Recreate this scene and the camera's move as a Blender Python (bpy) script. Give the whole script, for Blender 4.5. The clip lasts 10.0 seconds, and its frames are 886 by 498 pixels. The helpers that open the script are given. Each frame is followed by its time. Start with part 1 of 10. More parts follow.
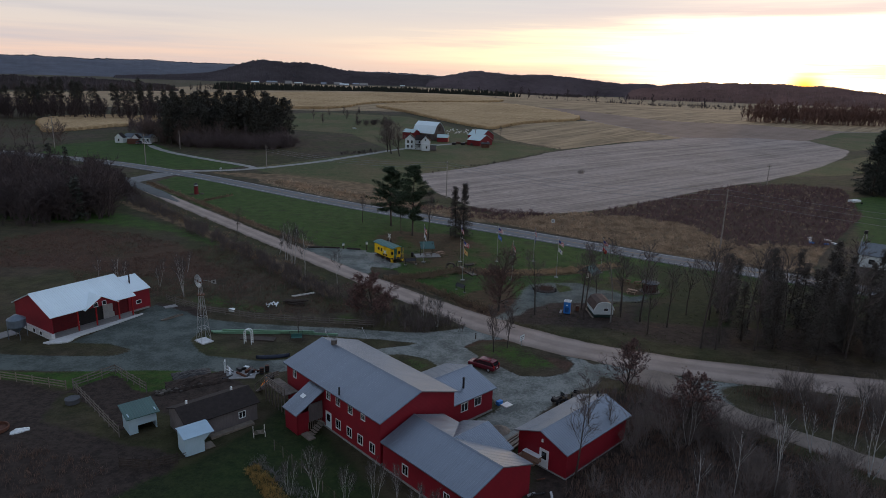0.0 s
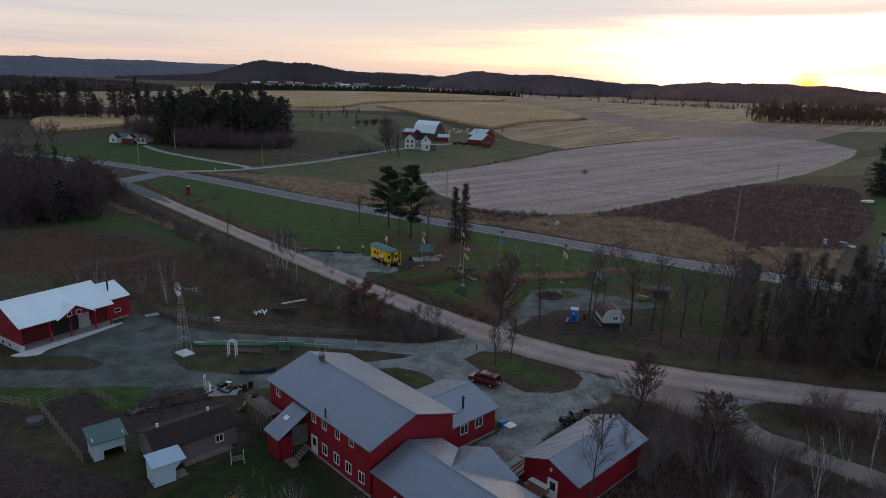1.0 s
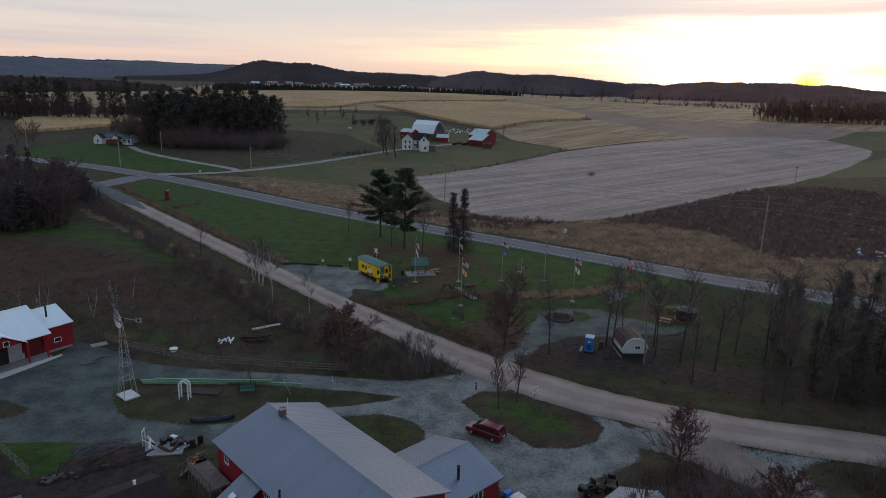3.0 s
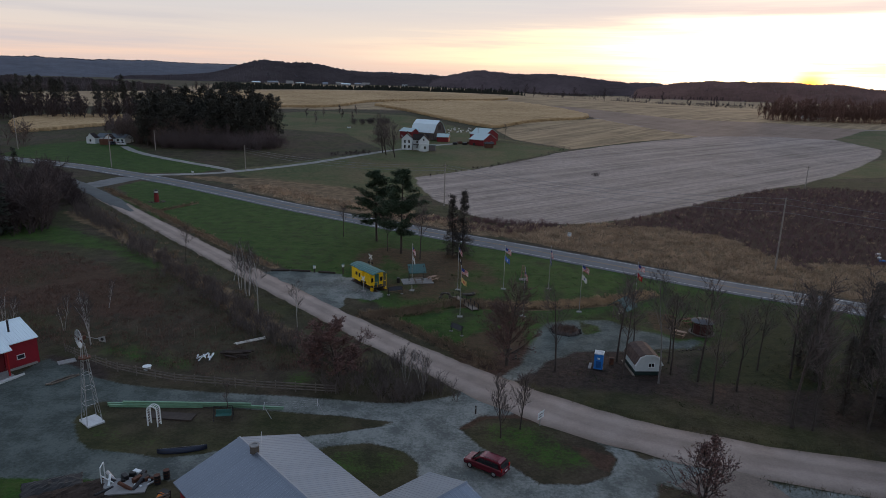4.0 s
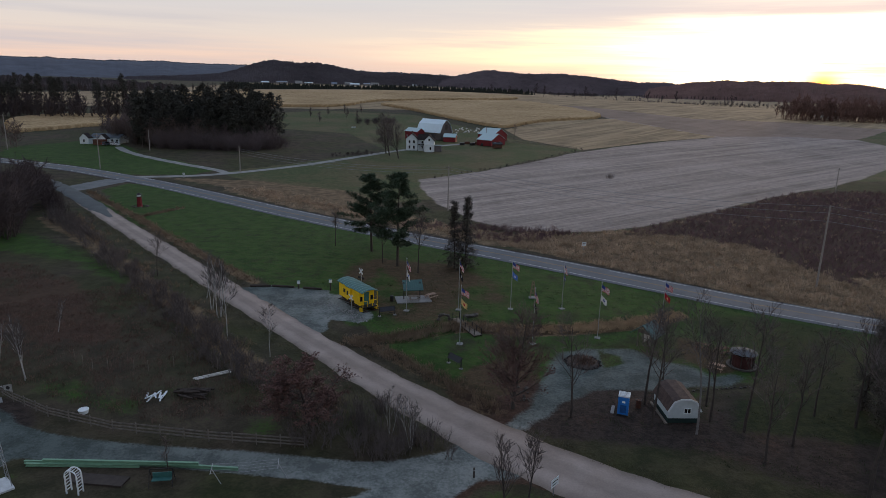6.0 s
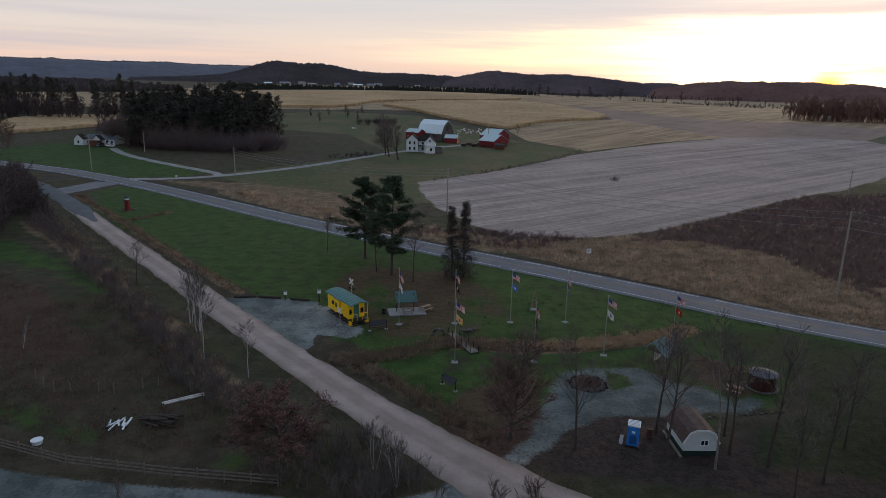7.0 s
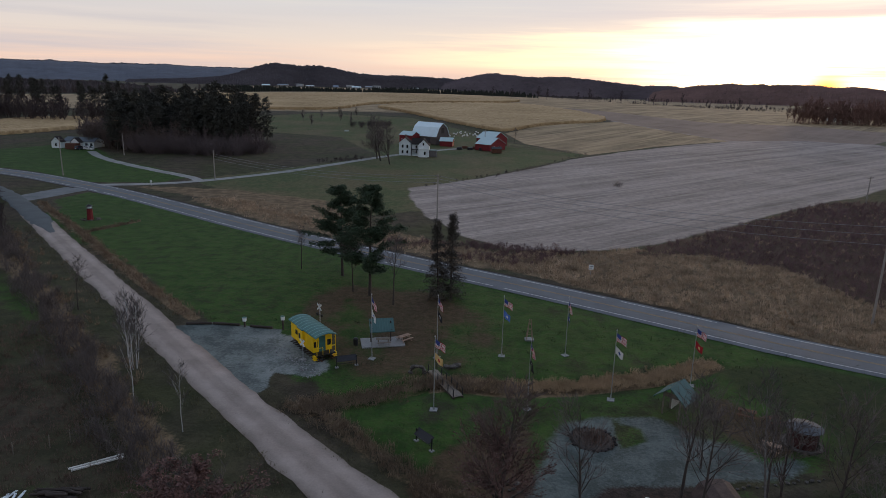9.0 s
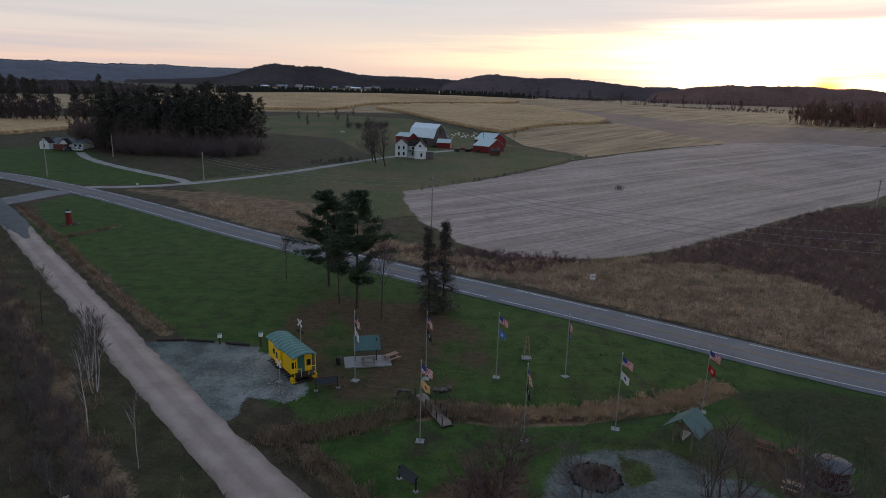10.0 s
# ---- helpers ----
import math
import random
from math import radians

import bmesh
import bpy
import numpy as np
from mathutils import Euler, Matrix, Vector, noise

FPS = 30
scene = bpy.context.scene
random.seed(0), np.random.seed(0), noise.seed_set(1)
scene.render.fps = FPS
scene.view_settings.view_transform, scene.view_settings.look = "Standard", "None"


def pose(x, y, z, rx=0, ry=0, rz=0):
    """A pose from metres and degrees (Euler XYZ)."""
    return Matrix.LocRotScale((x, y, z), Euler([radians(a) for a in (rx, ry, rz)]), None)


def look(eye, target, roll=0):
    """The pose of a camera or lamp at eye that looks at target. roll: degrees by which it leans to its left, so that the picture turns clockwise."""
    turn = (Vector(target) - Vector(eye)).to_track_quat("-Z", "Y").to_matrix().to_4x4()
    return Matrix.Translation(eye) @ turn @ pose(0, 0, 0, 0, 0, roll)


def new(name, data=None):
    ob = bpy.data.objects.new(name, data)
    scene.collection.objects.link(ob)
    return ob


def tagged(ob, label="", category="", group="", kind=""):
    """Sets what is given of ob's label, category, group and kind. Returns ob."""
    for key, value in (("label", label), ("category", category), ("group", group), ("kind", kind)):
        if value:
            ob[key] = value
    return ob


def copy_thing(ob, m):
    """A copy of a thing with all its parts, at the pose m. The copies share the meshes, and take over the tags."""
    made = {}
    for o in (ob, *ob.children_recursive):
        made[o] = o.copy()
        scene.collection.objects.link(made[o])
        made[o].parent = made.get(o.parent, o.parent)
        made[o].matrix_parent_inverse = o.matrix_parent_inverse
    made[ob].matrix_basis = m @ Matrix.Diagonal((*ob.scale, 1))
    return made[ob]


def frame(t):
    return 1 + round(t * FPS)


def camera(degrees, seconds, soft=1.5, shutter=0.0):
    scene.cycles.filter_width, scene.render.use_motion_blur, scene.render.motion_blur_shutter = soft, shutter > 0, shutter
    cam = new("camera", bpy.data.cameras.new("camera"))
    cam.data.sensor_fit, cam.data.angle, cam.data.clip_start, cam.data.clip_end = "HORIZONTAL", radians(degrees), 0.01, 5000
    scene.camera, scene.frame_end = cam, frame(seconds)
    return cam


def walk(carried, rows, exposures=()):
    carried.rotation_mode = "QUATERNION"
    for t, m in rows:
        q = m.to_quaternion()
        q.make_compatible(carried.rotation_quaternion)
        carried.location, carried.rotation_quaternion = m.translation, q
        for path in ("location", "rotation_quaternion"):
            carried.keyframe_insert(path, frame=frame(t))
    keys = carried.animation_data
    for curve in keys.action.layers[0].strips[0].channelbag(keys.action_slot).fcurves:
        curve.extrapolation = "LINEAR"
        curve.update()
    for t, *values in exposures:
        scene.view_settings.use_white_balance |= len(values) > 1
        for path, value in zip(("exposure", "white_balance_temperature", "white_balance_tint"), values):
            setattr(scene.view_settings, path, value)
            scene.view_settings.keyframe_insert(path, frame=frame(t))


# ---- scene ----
# ---------- camera ----------
cam = camera(68.7, 10.0, soft=0.65)
METRES, EYE, LEAN = 69.2, 38.3, -0.4
ROWS = [
    (0.0, 0.0, 0.0, 0.0, 0.31, -14.54, -1.21),
    (0.5, 0.0028, 0.0471, -0.0083, 0.37, -14.52, -1.17),
    (1.0, 0.006, 0.0961, -0.0152, 0.42, -14.5, -1.13),
    (1.5, 0.0094, 0.1473, -0.0196, 0.45, -14.49, -1.08),
    (2.0, 0.0122, 0.2005, -0.0221, 0.47, -14.47, -1.07),
    (2.5, 0.0153, 0.2538, -0.0269, 0.47, -14.47, -1.06),
    (4.0, 0.0263, 0.4099, -0.0406, 0.62, -14.52, -1.02),
    (4.5, 0.0306, 0.4607, -0.046, 0.68, -14.53, -0.98),
    (5.0, 0.0358, 0.5105, -0.0513, 0.76, -14.54, -0.97),
    (5.5, 0.0414, 0.5591, -0.0551, 1.12, -14.53, -0.96),
    (7.0, 0.0637, 0.7029, -0.0631, 1.79, -14.46, -0.91),
    (7.5, 0.0708, 0.7511, -0.0666, 1.79, -14.42, -0.9),
    (8.0, 0.0781, 0.7988, -0.0693, 1.79, -14.37, -0.93),
    (8.5, 0.0854, 0.8468, -0.0725, 1.78, -14.28, -0.96),
    (9.0, 0.0923, 0.8944, -0.0751, 1.76, -14.23, -0.99),
    (9.5, 0.0992, 0.9418, -0.0774, 1.74, -14.18, -1.02),
    (10.0, 0.106, 0.9898, -0.0795, 1.75, -14.14, -1.08),
]
walk(cam, [(t, pose(METRES * x, METRES * y, EYE + METRES * z, 90 + pitch, roll + LEAN, yaw)) for t, x, y, z, yaw, pitch, roll in ROWS])

# ---------- sky and sun ----------
SUN_AZ, SUN_EL = 28.1, 0.15  # degrees right of +y, degrees above the horizon
sky_world = bpy.data.worlds.new("dusk_sky")
scene.world = sky_world
sky_world.use_nodes = True
wn, wl = sky_world.node_tree.nodes, sky_world.node_tree.links
wn.clear()


def wnode(kind, **props):
    n = wn.new(kind)
    for k, v in props.items():
        if k == "op":
            n.operation = v
        else:
            n.inputs[k].default_value = v
    return n


def wmath(op, a, b=None, clamp=False):
    n = wn.new("ShaderNodeMath")
    n.operation, n.use_clamp = op, clamp
    for i, v in enumerate((a, b)):
        if v is None:
            continue
        if isinstance(v, (int, float)):
            n.inputs[i].default_value = v
        else:
            wl.new(v, n.inputs[i])
    return n.outputs[0]


def wmix(fac, a, b, kind="MIX"):
    n = wn.new("ShaderNodeMixRGB")
    n.blend_type = kind
    for i, v in enumerate((fac, a, b)):
        if isinstance(v, (int, float)):
            n.inputs[i].default_value = v
        elif isinstance(v, tuple):
            n.inputs[i].default_value = (*v, 1)
        else:
            wl.new(v, n.inputs[i])
    return n.outputs[0]


def wramp(fac, stops):
    n = wn.new("ShaderNodeValToRGB")
    e = n.color_ramp.elements
    while len(e) < len(stops):
        e.new(0.5)
    for el, (p, c) in zip(e, stops):
        el.position, el.color = p, (*c, 1)
    wl.new(fac, n.inputs[0])
    return n.outputs[0]


wtex = wn.new("ShaderNodeTexCoord")
wsep = wn.new("ShaderNodeSeparateXYZ")
wl.new(wtex.outputs["Generated"], wsep.inputs[0])
up = wsep.outputs["Z"]
sunward = wn.new("ShaderNodeVectorMath")
sunward.operation = "DOT_PRODUCT"
wl.new(wtex.outputs["Generated"], sunward.inputs[0])
_az, _el = radians(SUN_AZ), radians(SUN_EL)
sunward.inputs[1].default_value = (math.sin(_az) * math.cos(_el), math.cos(_az) * math.cos(_el), math.sin(_el))
toward = sunward.outputs["Value"]

# thin streaks of cloud, drawn out along the horizon
wmap = wn.new("ShaderNodeMapping")
wmap.inputs["Scale"].default_value = (1.5, 1.5, 34.0)
wmap.inputs["Rotation"].default_value = (0.0, radians(1.2), 0.0)
wl.new(wtex.outputs["Generated"], wmap.inputs[0])
cloud = wnode("ShaderNodeTexNoise", Scale=1.6, Detail=6.0, Roughness=0.55)
wl.new(wmap.outputs[0], cloud.inputs["Vector"])
veil = wramp(cloud.outputs[0], [(0.38, (0, 0, 0)), (0.64, (1, 1, 1))])

clear = wramp(up, [(0.0, (0.74, 0.56, 0.50)), (0.03, (0.88, 0.66, 0.55)), (0.06, (0.76, 0.67, 0.62)), (0.11, (0.63, 0.62, 0.66)), (0.5, (0.38, 0.46, 0.62)), (1.0, (0.30, 0.38, 0.55))])
clouded = wramp(up, [(0.0, (0.66, 0.53, 0.50)), (0.04, (0.64, 0.57, 0.58)), (0.075, (0.60, 0.57, 0.60)), (0.11, (0.70, 0.67, 0.66)), (0.5, (0.42, 0.49, 0.62)), (1.0, (0.32, 0.40, 0.57))])
# the dome darkens away from the sunset
side = wmath("ADD", wmath("MULTIPLY", toward, 0.5), 0.5, True)
dome = wmath("ADD", wmath("MULTIPLY", wmath("MULTIPLY", side, side), 0.90), 0.78)
high = wmath("MULTIPLY", wmath("SUBTRACT", up, 0.13), 5.0, True)
base = wmix(1.0, wmix(veil, clear, clouded), wmix(high, (1, 1, 1), dome), "MULTIPLY")
# the glow round the sinking sun, wide along the horizon
wide = wmath("POWER", wmath("MAXIMUM", toward, 0.0), 9.0)
near = wmath("POWER", wmath("MAXIMUM", toward, 0.0), 60.0)
low = wmath("SUBTRACT", 1.0, wmath("MULTIPLY", wmath("ABSOLUTE", wmath("SUBTRACT", up, 0.050)), 17.0), True)
streak = wmath("ADD", wmath("MULTIPLY", veil, 1.15), 0.18)
# a bank of grey cloud above the bright gap, broken here and there
bank_n = wnode("ShaderNodeTexNoise", Scale=0.9, Detail=5.0, Roughness=0.6)
wl.new(wmap.outputs[0], bank_n.inputs["Vector"])
bank = wmath("MULTIPLY", wmath("SUBTRACT", wmath("ADD", up, wmath("MULTIPLY", wmath("SUBTRACT", bank_n.outputs[0], 0.5), 0.15)), 0.072), 30.0, True)
gap = wmath("SUBTRACT", 1.0, wmath("MULTIPLY", bank, 0.88))
ember = wmath("POWER", wmath("MAXIMUM", toward, 0.0), 5200.0)
rosy = wmath("POWER", wmath("MAXIMUM", toward, 0.0), 700.0)
glow_a = wmix(1.0, base, wmix(wmath("MULTIPLY", wmath("MULTIPLY", wmath("MULTIPLY", wide, low), streak), gap), (0, 0, 0), (1.9, 1.25, 0.32)), "ADD")
glow_b = wmix(1.0, glow_a, wmix(wmath("MULTIPLY", wmath("MULTIPLY", near, streak), gap), (0, 0, 0), (2.6, 2.2, 1.35)), "ADD")
skirt = wmath("SUBTRACT", 1.0, wmath("MULTIPLY", wmath("MAXIMUM", up, 0.0), 42.0), True)
glow_r = wmix(wmath("MULTIPLY", wmath("MULTIPLY", rosy, skirt), 0.8), glow_b, (1.7, 0.98, 0.30))
glow_c = wmix(ember, glow_r, (2.6, 0.98, 0.10))
sky_tex = wn.new("ShaderNodeTexSky")
sky_tex.sky_type, sky_tex.sun_disc = "NISHITA", False
sky_tex.sun_elevation, sky_tex.sun_rotation = radians(SUN_EL), radians(SUN_AZ)
air = wmix(1.0, sky_tex.outputs[0], (0.04, 0.04, 0.04), "MULTIPLY")
wbg = wn.new("ShaderNodeBackground")
wl.new(wmix(1.0, glow_c, air, "ADD"), wbg.inputs["Color"])
wbg.inputs["Strength"].default_value = 1.0
wout = wn.new("ShaderNodeOutputWorld")
wl.new(wbg.outputs[0], wout.inputs[0])

sun = new("sun", bpy.data.lights.new("sun", "SUN"))
sun.data.energy, sun.data.angle, sun.data.color = 1.5, radians(10.0), (1.0, 0.66, 0.38)
sun.matrix_world = look((400 * math.sin(_az), 400 * math.cos(_az), 12), (0, 0, 0))
scene.view_settings.exposure = 0.0

# ---------- materials ----------
def shader(name, rough=0.8, metal=0.0, spec=0.3):
    m = bpy.data.materials.new(name)
    m.use_nodes = True
    b = m.node_tree.nodes["Principled BSDF"]
    b.inputs["Roughness"].default_value, b.inputs["Metallic"].default_value = rough, metal
    b.inputs["Specular IOR Level"].default_value = spec
    return m, m.node_tree.nodes, m.node_tree.links, b


def tex_noise(m, scale, detail=5.0, rough=0.6, stretch=None, coord="Object", turn=0.0):
    n, l = m.node_tree.nodes, m.node_tree.links
    tc = n.new("ShaderNodeTexCoord")
    out = tc.outputs[coord]
    if stretch or turn:
        mp = n.new("ShaderNodeMapping")
        mp.inputs["Scale"].default_value = stretch or (1, 1, 1)
        mp.inputs["Rotation"].default_value = (0, 0, turn)
        l.new(out, mp.inputs[0])
        out = mp.outputs[0]
    t = n.new("ShaderNodeTexNoise")
    t.inputs["Scale"].default_value, t.inputs["Detail"].default_value, t.inputs["Roughness"].default_value = scale, detail, rough
    l.new(out, t.inputs["Vector"])
    return t.outputs[0]


def ramp(m, fac, stops):
    n = m.node_tree.nodes.new("ShaderNodeValToRGB")
    e = n.color_ramp.elements
    while len(e) < len(stops):
        e.new(0.5)
    for el, (p, c) in zip(e, stops):
        el.position, el.color = p, (*c, 1)
    m.node_tree.links.new(fac, n.inputs[0])
    return n.outputs[0]


def mixc(m, fac, a, b, kind="MIX"):
    n = m.node_tree.nodes.new("ShaderNodeMixRGB")
    n.blend_type = kind
    for i, v in enumerate((fac, a, b)):
        if isinstance(v, (int, float)):
            n.inputs[i].default_value = v
        elif isinstance(v, tuple):
            n.inputs[i].default_value = (*v, 1)
        else:
            m.node_tree.links.new(v, n.inputs[i])
    return n.outputs[0]


def mth(m, op, a, b, clamp=False):
    n = m.node_tree.nodes.new("ShaderNodeMath")
    n.operation, n.use_clamp = op, clamp
    for i, v in enumerate((a, b)):
        if isinstance(v, (int, float)):
            n.inputs[i].default_value = v
        else:
            m.node_tree.links.new(v, n.inputs[i])
    return n.outputs[0]


def bump(m, height, strength=0.3, dist=0.05):
    n = m.node_tree.nodes.new("ShaderNodeBump")
    n.inputs["Strength"].default_value, n.inputs["Distance"].default_value = strength, dist
    m.node_tree.links.new(height, n.inputs["Height"])
    m.node_tree.links.new(n.outputs[0], m.node_tree.nodes["Principled BSDF"].inputs["Normal"])


def plain(name, c, rough=0.7, metal=0.0, spec=0.3, vary=0.25, scale=2.0, fine=30.0, relief=0.15, dist=0.01, per_piece=0.0):
    """A surface of one colour, with grain and blotches at two scales."""
    m, n, l, b = shader(name, rough, metal, spec)
    big = tex_noise(m, scale, 4)
    small = tex_noise(m, fine, 3)
    f = mth(m, "ADD", mth(m, "MULTIPLY", big, 0.65), mth(m, "MULTIPLY", small, 0.35))
    dark = tuple(v * (1 - vary) for v in c)
    light = tuple(min(1, v * (1 + vary)) for v in c)
    col = ramp(m, f, [(0.32, dark), (0.68, light)])
    if per_piece:
        oi = n.new("ShaderNodeObjectInfo")
        col = mixc(m, 1.0, col, ramp(m, oi.outputs["Random"], [(0, (1 - per_piece,) * 3), (1, (1, 1, 1))]), "MULTIPLY")
    l.new(col, b.inputs["Base Color"])
    if relief:
        bump(m, small, relief, dist)
    return m


def ribbed(name, c, pitch, axis="X", rough=0.5, metal=0.0, spec=0.4, vary=0.15, depth=0.02):
    """Profiled sheet or boards: ribs across one object axis, with weathering."""
    m, n, l, b = shader(name, rough, metal, spec)
    big, streaks = tex_noise(m, 0.5, 5), tex_noise(m, 3.0, 4, stretch=(4, 4, 0.3))
    f = mth(m, "ADD", mth(m, "MULTIPLY", big, 0.6), mth(m, "MULTIPLY", streaks, 0.4))
    l.new(ramp(m, f, [(0.3, tuple(v * (1 - vary) for v in c)), (0.7, tuple(v * (1 + vary) for v in c))]), b.inputs["Base Color"])
    tc = n.new("ShaderNodeTexCoord")
    w = n.new("ShaderNodeTexWave")
    w.bands_direction, w.wave_profile = axis, "SIN"
    w.inputs["Scale"].default_value, w.inputs["Distortion"].default_value = 0.314 / pitch, 0.0
    l.new(tc.outputs["Object"], w.inputs["Vector"])
    bump(m, w.outputs[0], 0.6, depth)
    return m


red_siding = ribbed("red_siding", (0.195, 0.006, 0.016), 0.3, "DIAGONAL", 0.6, depth=0.006)
# barn red darkened for the shade inside the porch bays
shaded_red = plain("shaded_barn_red", (0.10, 0.007, 0.011), 0.7)
red_paint = plain("red_paint", (0.28, 0.012, 0.014), 0.6)
grey_roof = plain("grey_metal_roof", (0.172, 0.203, 0.245), 0.36, 0.62, 0.5, 0.10, 0.4, 8, 0.05, per_piece=0.08)
blue_tin = plain("blue_grey_tin", (0.27, 0.40, 0.50), 0.45, 0.0, 0.5, 0.1, 0.6, 8, 0.05)
pale_roof = plain("pale_metal_roof", (0.62, 0.75, 0.81), 0.42, 0.0, 0.6, 0.07, 0.4, 8, 0.05, per_piece=0.06)
green_roof = plain("green_roof", (0.03, 0.09, 0.085), 0.5, 0.0, 0.5, 0.2, 0.8, 12, per_piece=0.1)
brown_shingle = plain("brown_shingle", (0.022, 0.017, 0.016), 0.9, vary=0.35, fine=14, relief=0.5, dist=0.02)
white_paint = plain("white_paint", (0.62, 0.67, 0.69), 0.6, vary=0.10)
white_siding = ribbed("white_siding", (0.58, 0.64, 0.66), 0.2, "Z", 0.6, vary=0.1, depth=0.01)
grey_boards = ribbed("weathered_boards", (0.115, 0.104, 0.105), 0.2, "DIAGONAL", 0.9, vary=0.35)
barn_boards = ribbed("dark_barn_boards", (0.085, 0.070, 0.066), 0.3, "DIAGONAL", 0.9, vary=0.35)
teal_roof = plain("pale_teal_roof", (0.36, 0.48, 0.50), 0.45, 0.0, 0.5, 0.08, 0.4, 8, 0.05)
barn_red = plain("weathered_barn_red", (0.150, 0.014, 0.018), 0.7)
old_wood = plain("old_wood", (0.17, 0.145, 0.12), 0.9, vary=0.35, fine=20, relief=0.5)
new_wood = plain("new_wood", (0.26, 0.175, 0.13), 0.8, vary=0.2)
dark_wood = plain("dark_wood", (0.045, 0.035, 0.03), 0.85, vary=0.3)
concrete = plain("concrete", (0.22, 0.222, 0.222), 0.9, vary=0.18, fine=12)
stone_white = plain("white_stone", (0.62, 0.60, 0.57), 0.85, vary=0.2)
fieldstone = plain("fieldstone", (0.095, 0.085, 0.076), 0.9, vary=0.4, per_piece=0.5)
dark_metal = plain("dark_metal", (0.025, 0.025, 0.028), 0.5, 0.3)
galvanised = plain("galvanised_steel", (0.40, 0.41, 0.42), 0.5, 0.6, vary=0.15)
rust_metal = plain("rusted_metal", (0.10, 0.045, 0.03), 0.8, 0.2, vary=0.4)
caboose_yellow = plain("caboose_yellow", (0.80, 0.52, 0.012), 0.5, vary=0.10)
rib_teal = plain("pale_teal_rib", (0.13, 0.27, 0.26), 0.5, vary=0.15)
caboose_green = plain("caboose_green", (0.045, 0.14, 0.13), 0.5, vary=0.2)
potty_blue = plain("blue_plastic", (0.022, 0.165, 0.50), 0.45, vary=0.12)
tarp_blue = plain("blue_tarp", (0.03, 0.18, 0.50), 0.5)
black_plastic = plain("black_plastic", (0.015, 0.015, 0.016), 0.6)
beam_green = plain("pale_green_paint", (0.16, 0.30, 0.20), 0.6, vary=0.15)
car_red = plain("red_car_paint", (0.125, 0.009, 0.020), 0.25, 0.2, 0.6, vary=0.06, relief=0)
rubber = plain("tyre_rubber", (0.015, 0.015, 0.016), 0.85)
bark = plain("bark", (0.058, 0.048, 0.043), 0.95, vary=0.35, fine=18, relief=0.6)
twig = plain("bare_twigs", (0.112, 0.094, 0.088), 0.95, vary=0.3, scale=0.8)
brown_twig = plain("brown_bare_twigs", (0.110, 0.082, 0.072), 0.95, vary=0.3, scale=0.1, fine=1.0)
# brown twigs with the low sun's red glow put into the colour
glow_twig = plain("glow_tinted_bare_twigs", (0.165, 0.098, 0.080), 0.95, vary=0.3, scale=0.05, fine=0.5)
twig_dark = plain("dark_bare_twigs", (0.066, 0.052, 0.053), 0.95, vary=0.3, scale=0.8)
birch = plain("birch_bark", (0.37, 0.365, 0.355), 0.85, vary=0.35, fine=9, relief=0.2)
needles = plain("pine_needles", (0.034, 0.056, 0.030), 0.85, vary=0.5, scale=0.7, fine=6)
needles_dark = plain("spruce_needles", (0.034, 0.040, 0.033), 0.9, vary=0.5, scale=0.7, fine=6)
oak_leaf = plain("dead_oak_leaves", (0.118, 0.066, 0.058), 0.9, vary=0.45, scale=1.2, fine=7)
tan_grass = plain("dry_tan_grass", (0.40, 0.295, 0.205), 0.95, vary=0.65, scale=0.22, fine=4)
brown_weed = plain("brown_weeds", (0.132, 0.084, 0.066), 0.95, vary=0.45, scale=0.3, fine=3)
purple_brush = plain("purple_brown_brush", (0.150, 0.094, 0.096), 0.95, vary=0.45, scale=0.15, fine=2)
corn_mat, _n, _l, _b = shader("dry_corn", 0.95, 0.0, 0.1)
_rows = tex_noise(corn_mat, 0.45, 4, 0.7, stretch=(0.035, 1, 1), turn=radians(-24))
_tuft = tex_noise(corn_mat, 0.9, 4, 0.75)
_broad = tex_noise(corn_mat, 0.02, 4, 0.6)
_mix = mth(corn_mat, "ADD", mth(corn_mat, "MULTIPLY", _rows, 0.45), mth(corn_mat, "ADD", mth(corn_mat, "MULTIPLY", _tuft, 0.30), mth(corn_mat, "MULTIPLY", _broad, 0.25)))
_l.new(ramp(corn_mat, _mix, [(0.38, (0.200, 0.134, 0.068)), (0.50, (0.345, 0.240, 0.128)), (0.62, (0.490, 0.355, 0.200))]), _b.inputs["Base Color"])
bump(corn_mat, _mix, 0.8, 0.5)
# haze put into woodland colours: range bluer, middle paler, sunset hill redder
HAZED_WOODS = {}
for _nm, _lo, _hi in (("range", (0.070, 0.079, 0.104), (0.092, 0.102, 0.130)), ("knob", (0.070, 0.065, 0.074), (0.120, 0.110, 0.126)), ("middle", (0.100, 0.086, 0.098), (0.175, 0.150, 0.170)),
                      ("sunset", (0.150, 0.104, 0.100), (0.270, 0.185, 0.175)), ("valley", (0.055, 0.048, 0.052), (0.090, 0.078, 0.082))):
    HAZED_WOODS[_nm] = (plain(_nm + "_woodland", _lo, 1.0, vary=0.30, scale=0.012, fine=0.12, relief=0.3, dist=3.0), plain(_nm + "_leafless_trees", _hi, 1.0, vary=0.35, scale=0.006, fine=0.05, relief=0.0))
flag_red = plain("flag_red", (0.38, 0.02, 0.03), 0.8, vary=0.1)
flag_white = plain("flag_white", (0.62, 0.61, 0.60), 0.8, vary=0.06)
flag_blue = plain("flag_blue", (0.03, 0.05, 0.20), 0.8, vary=0.1)
flag_tan = plain("flag_tan", (0.62, 0.43, 0.18), 0.8, vary=0.1)
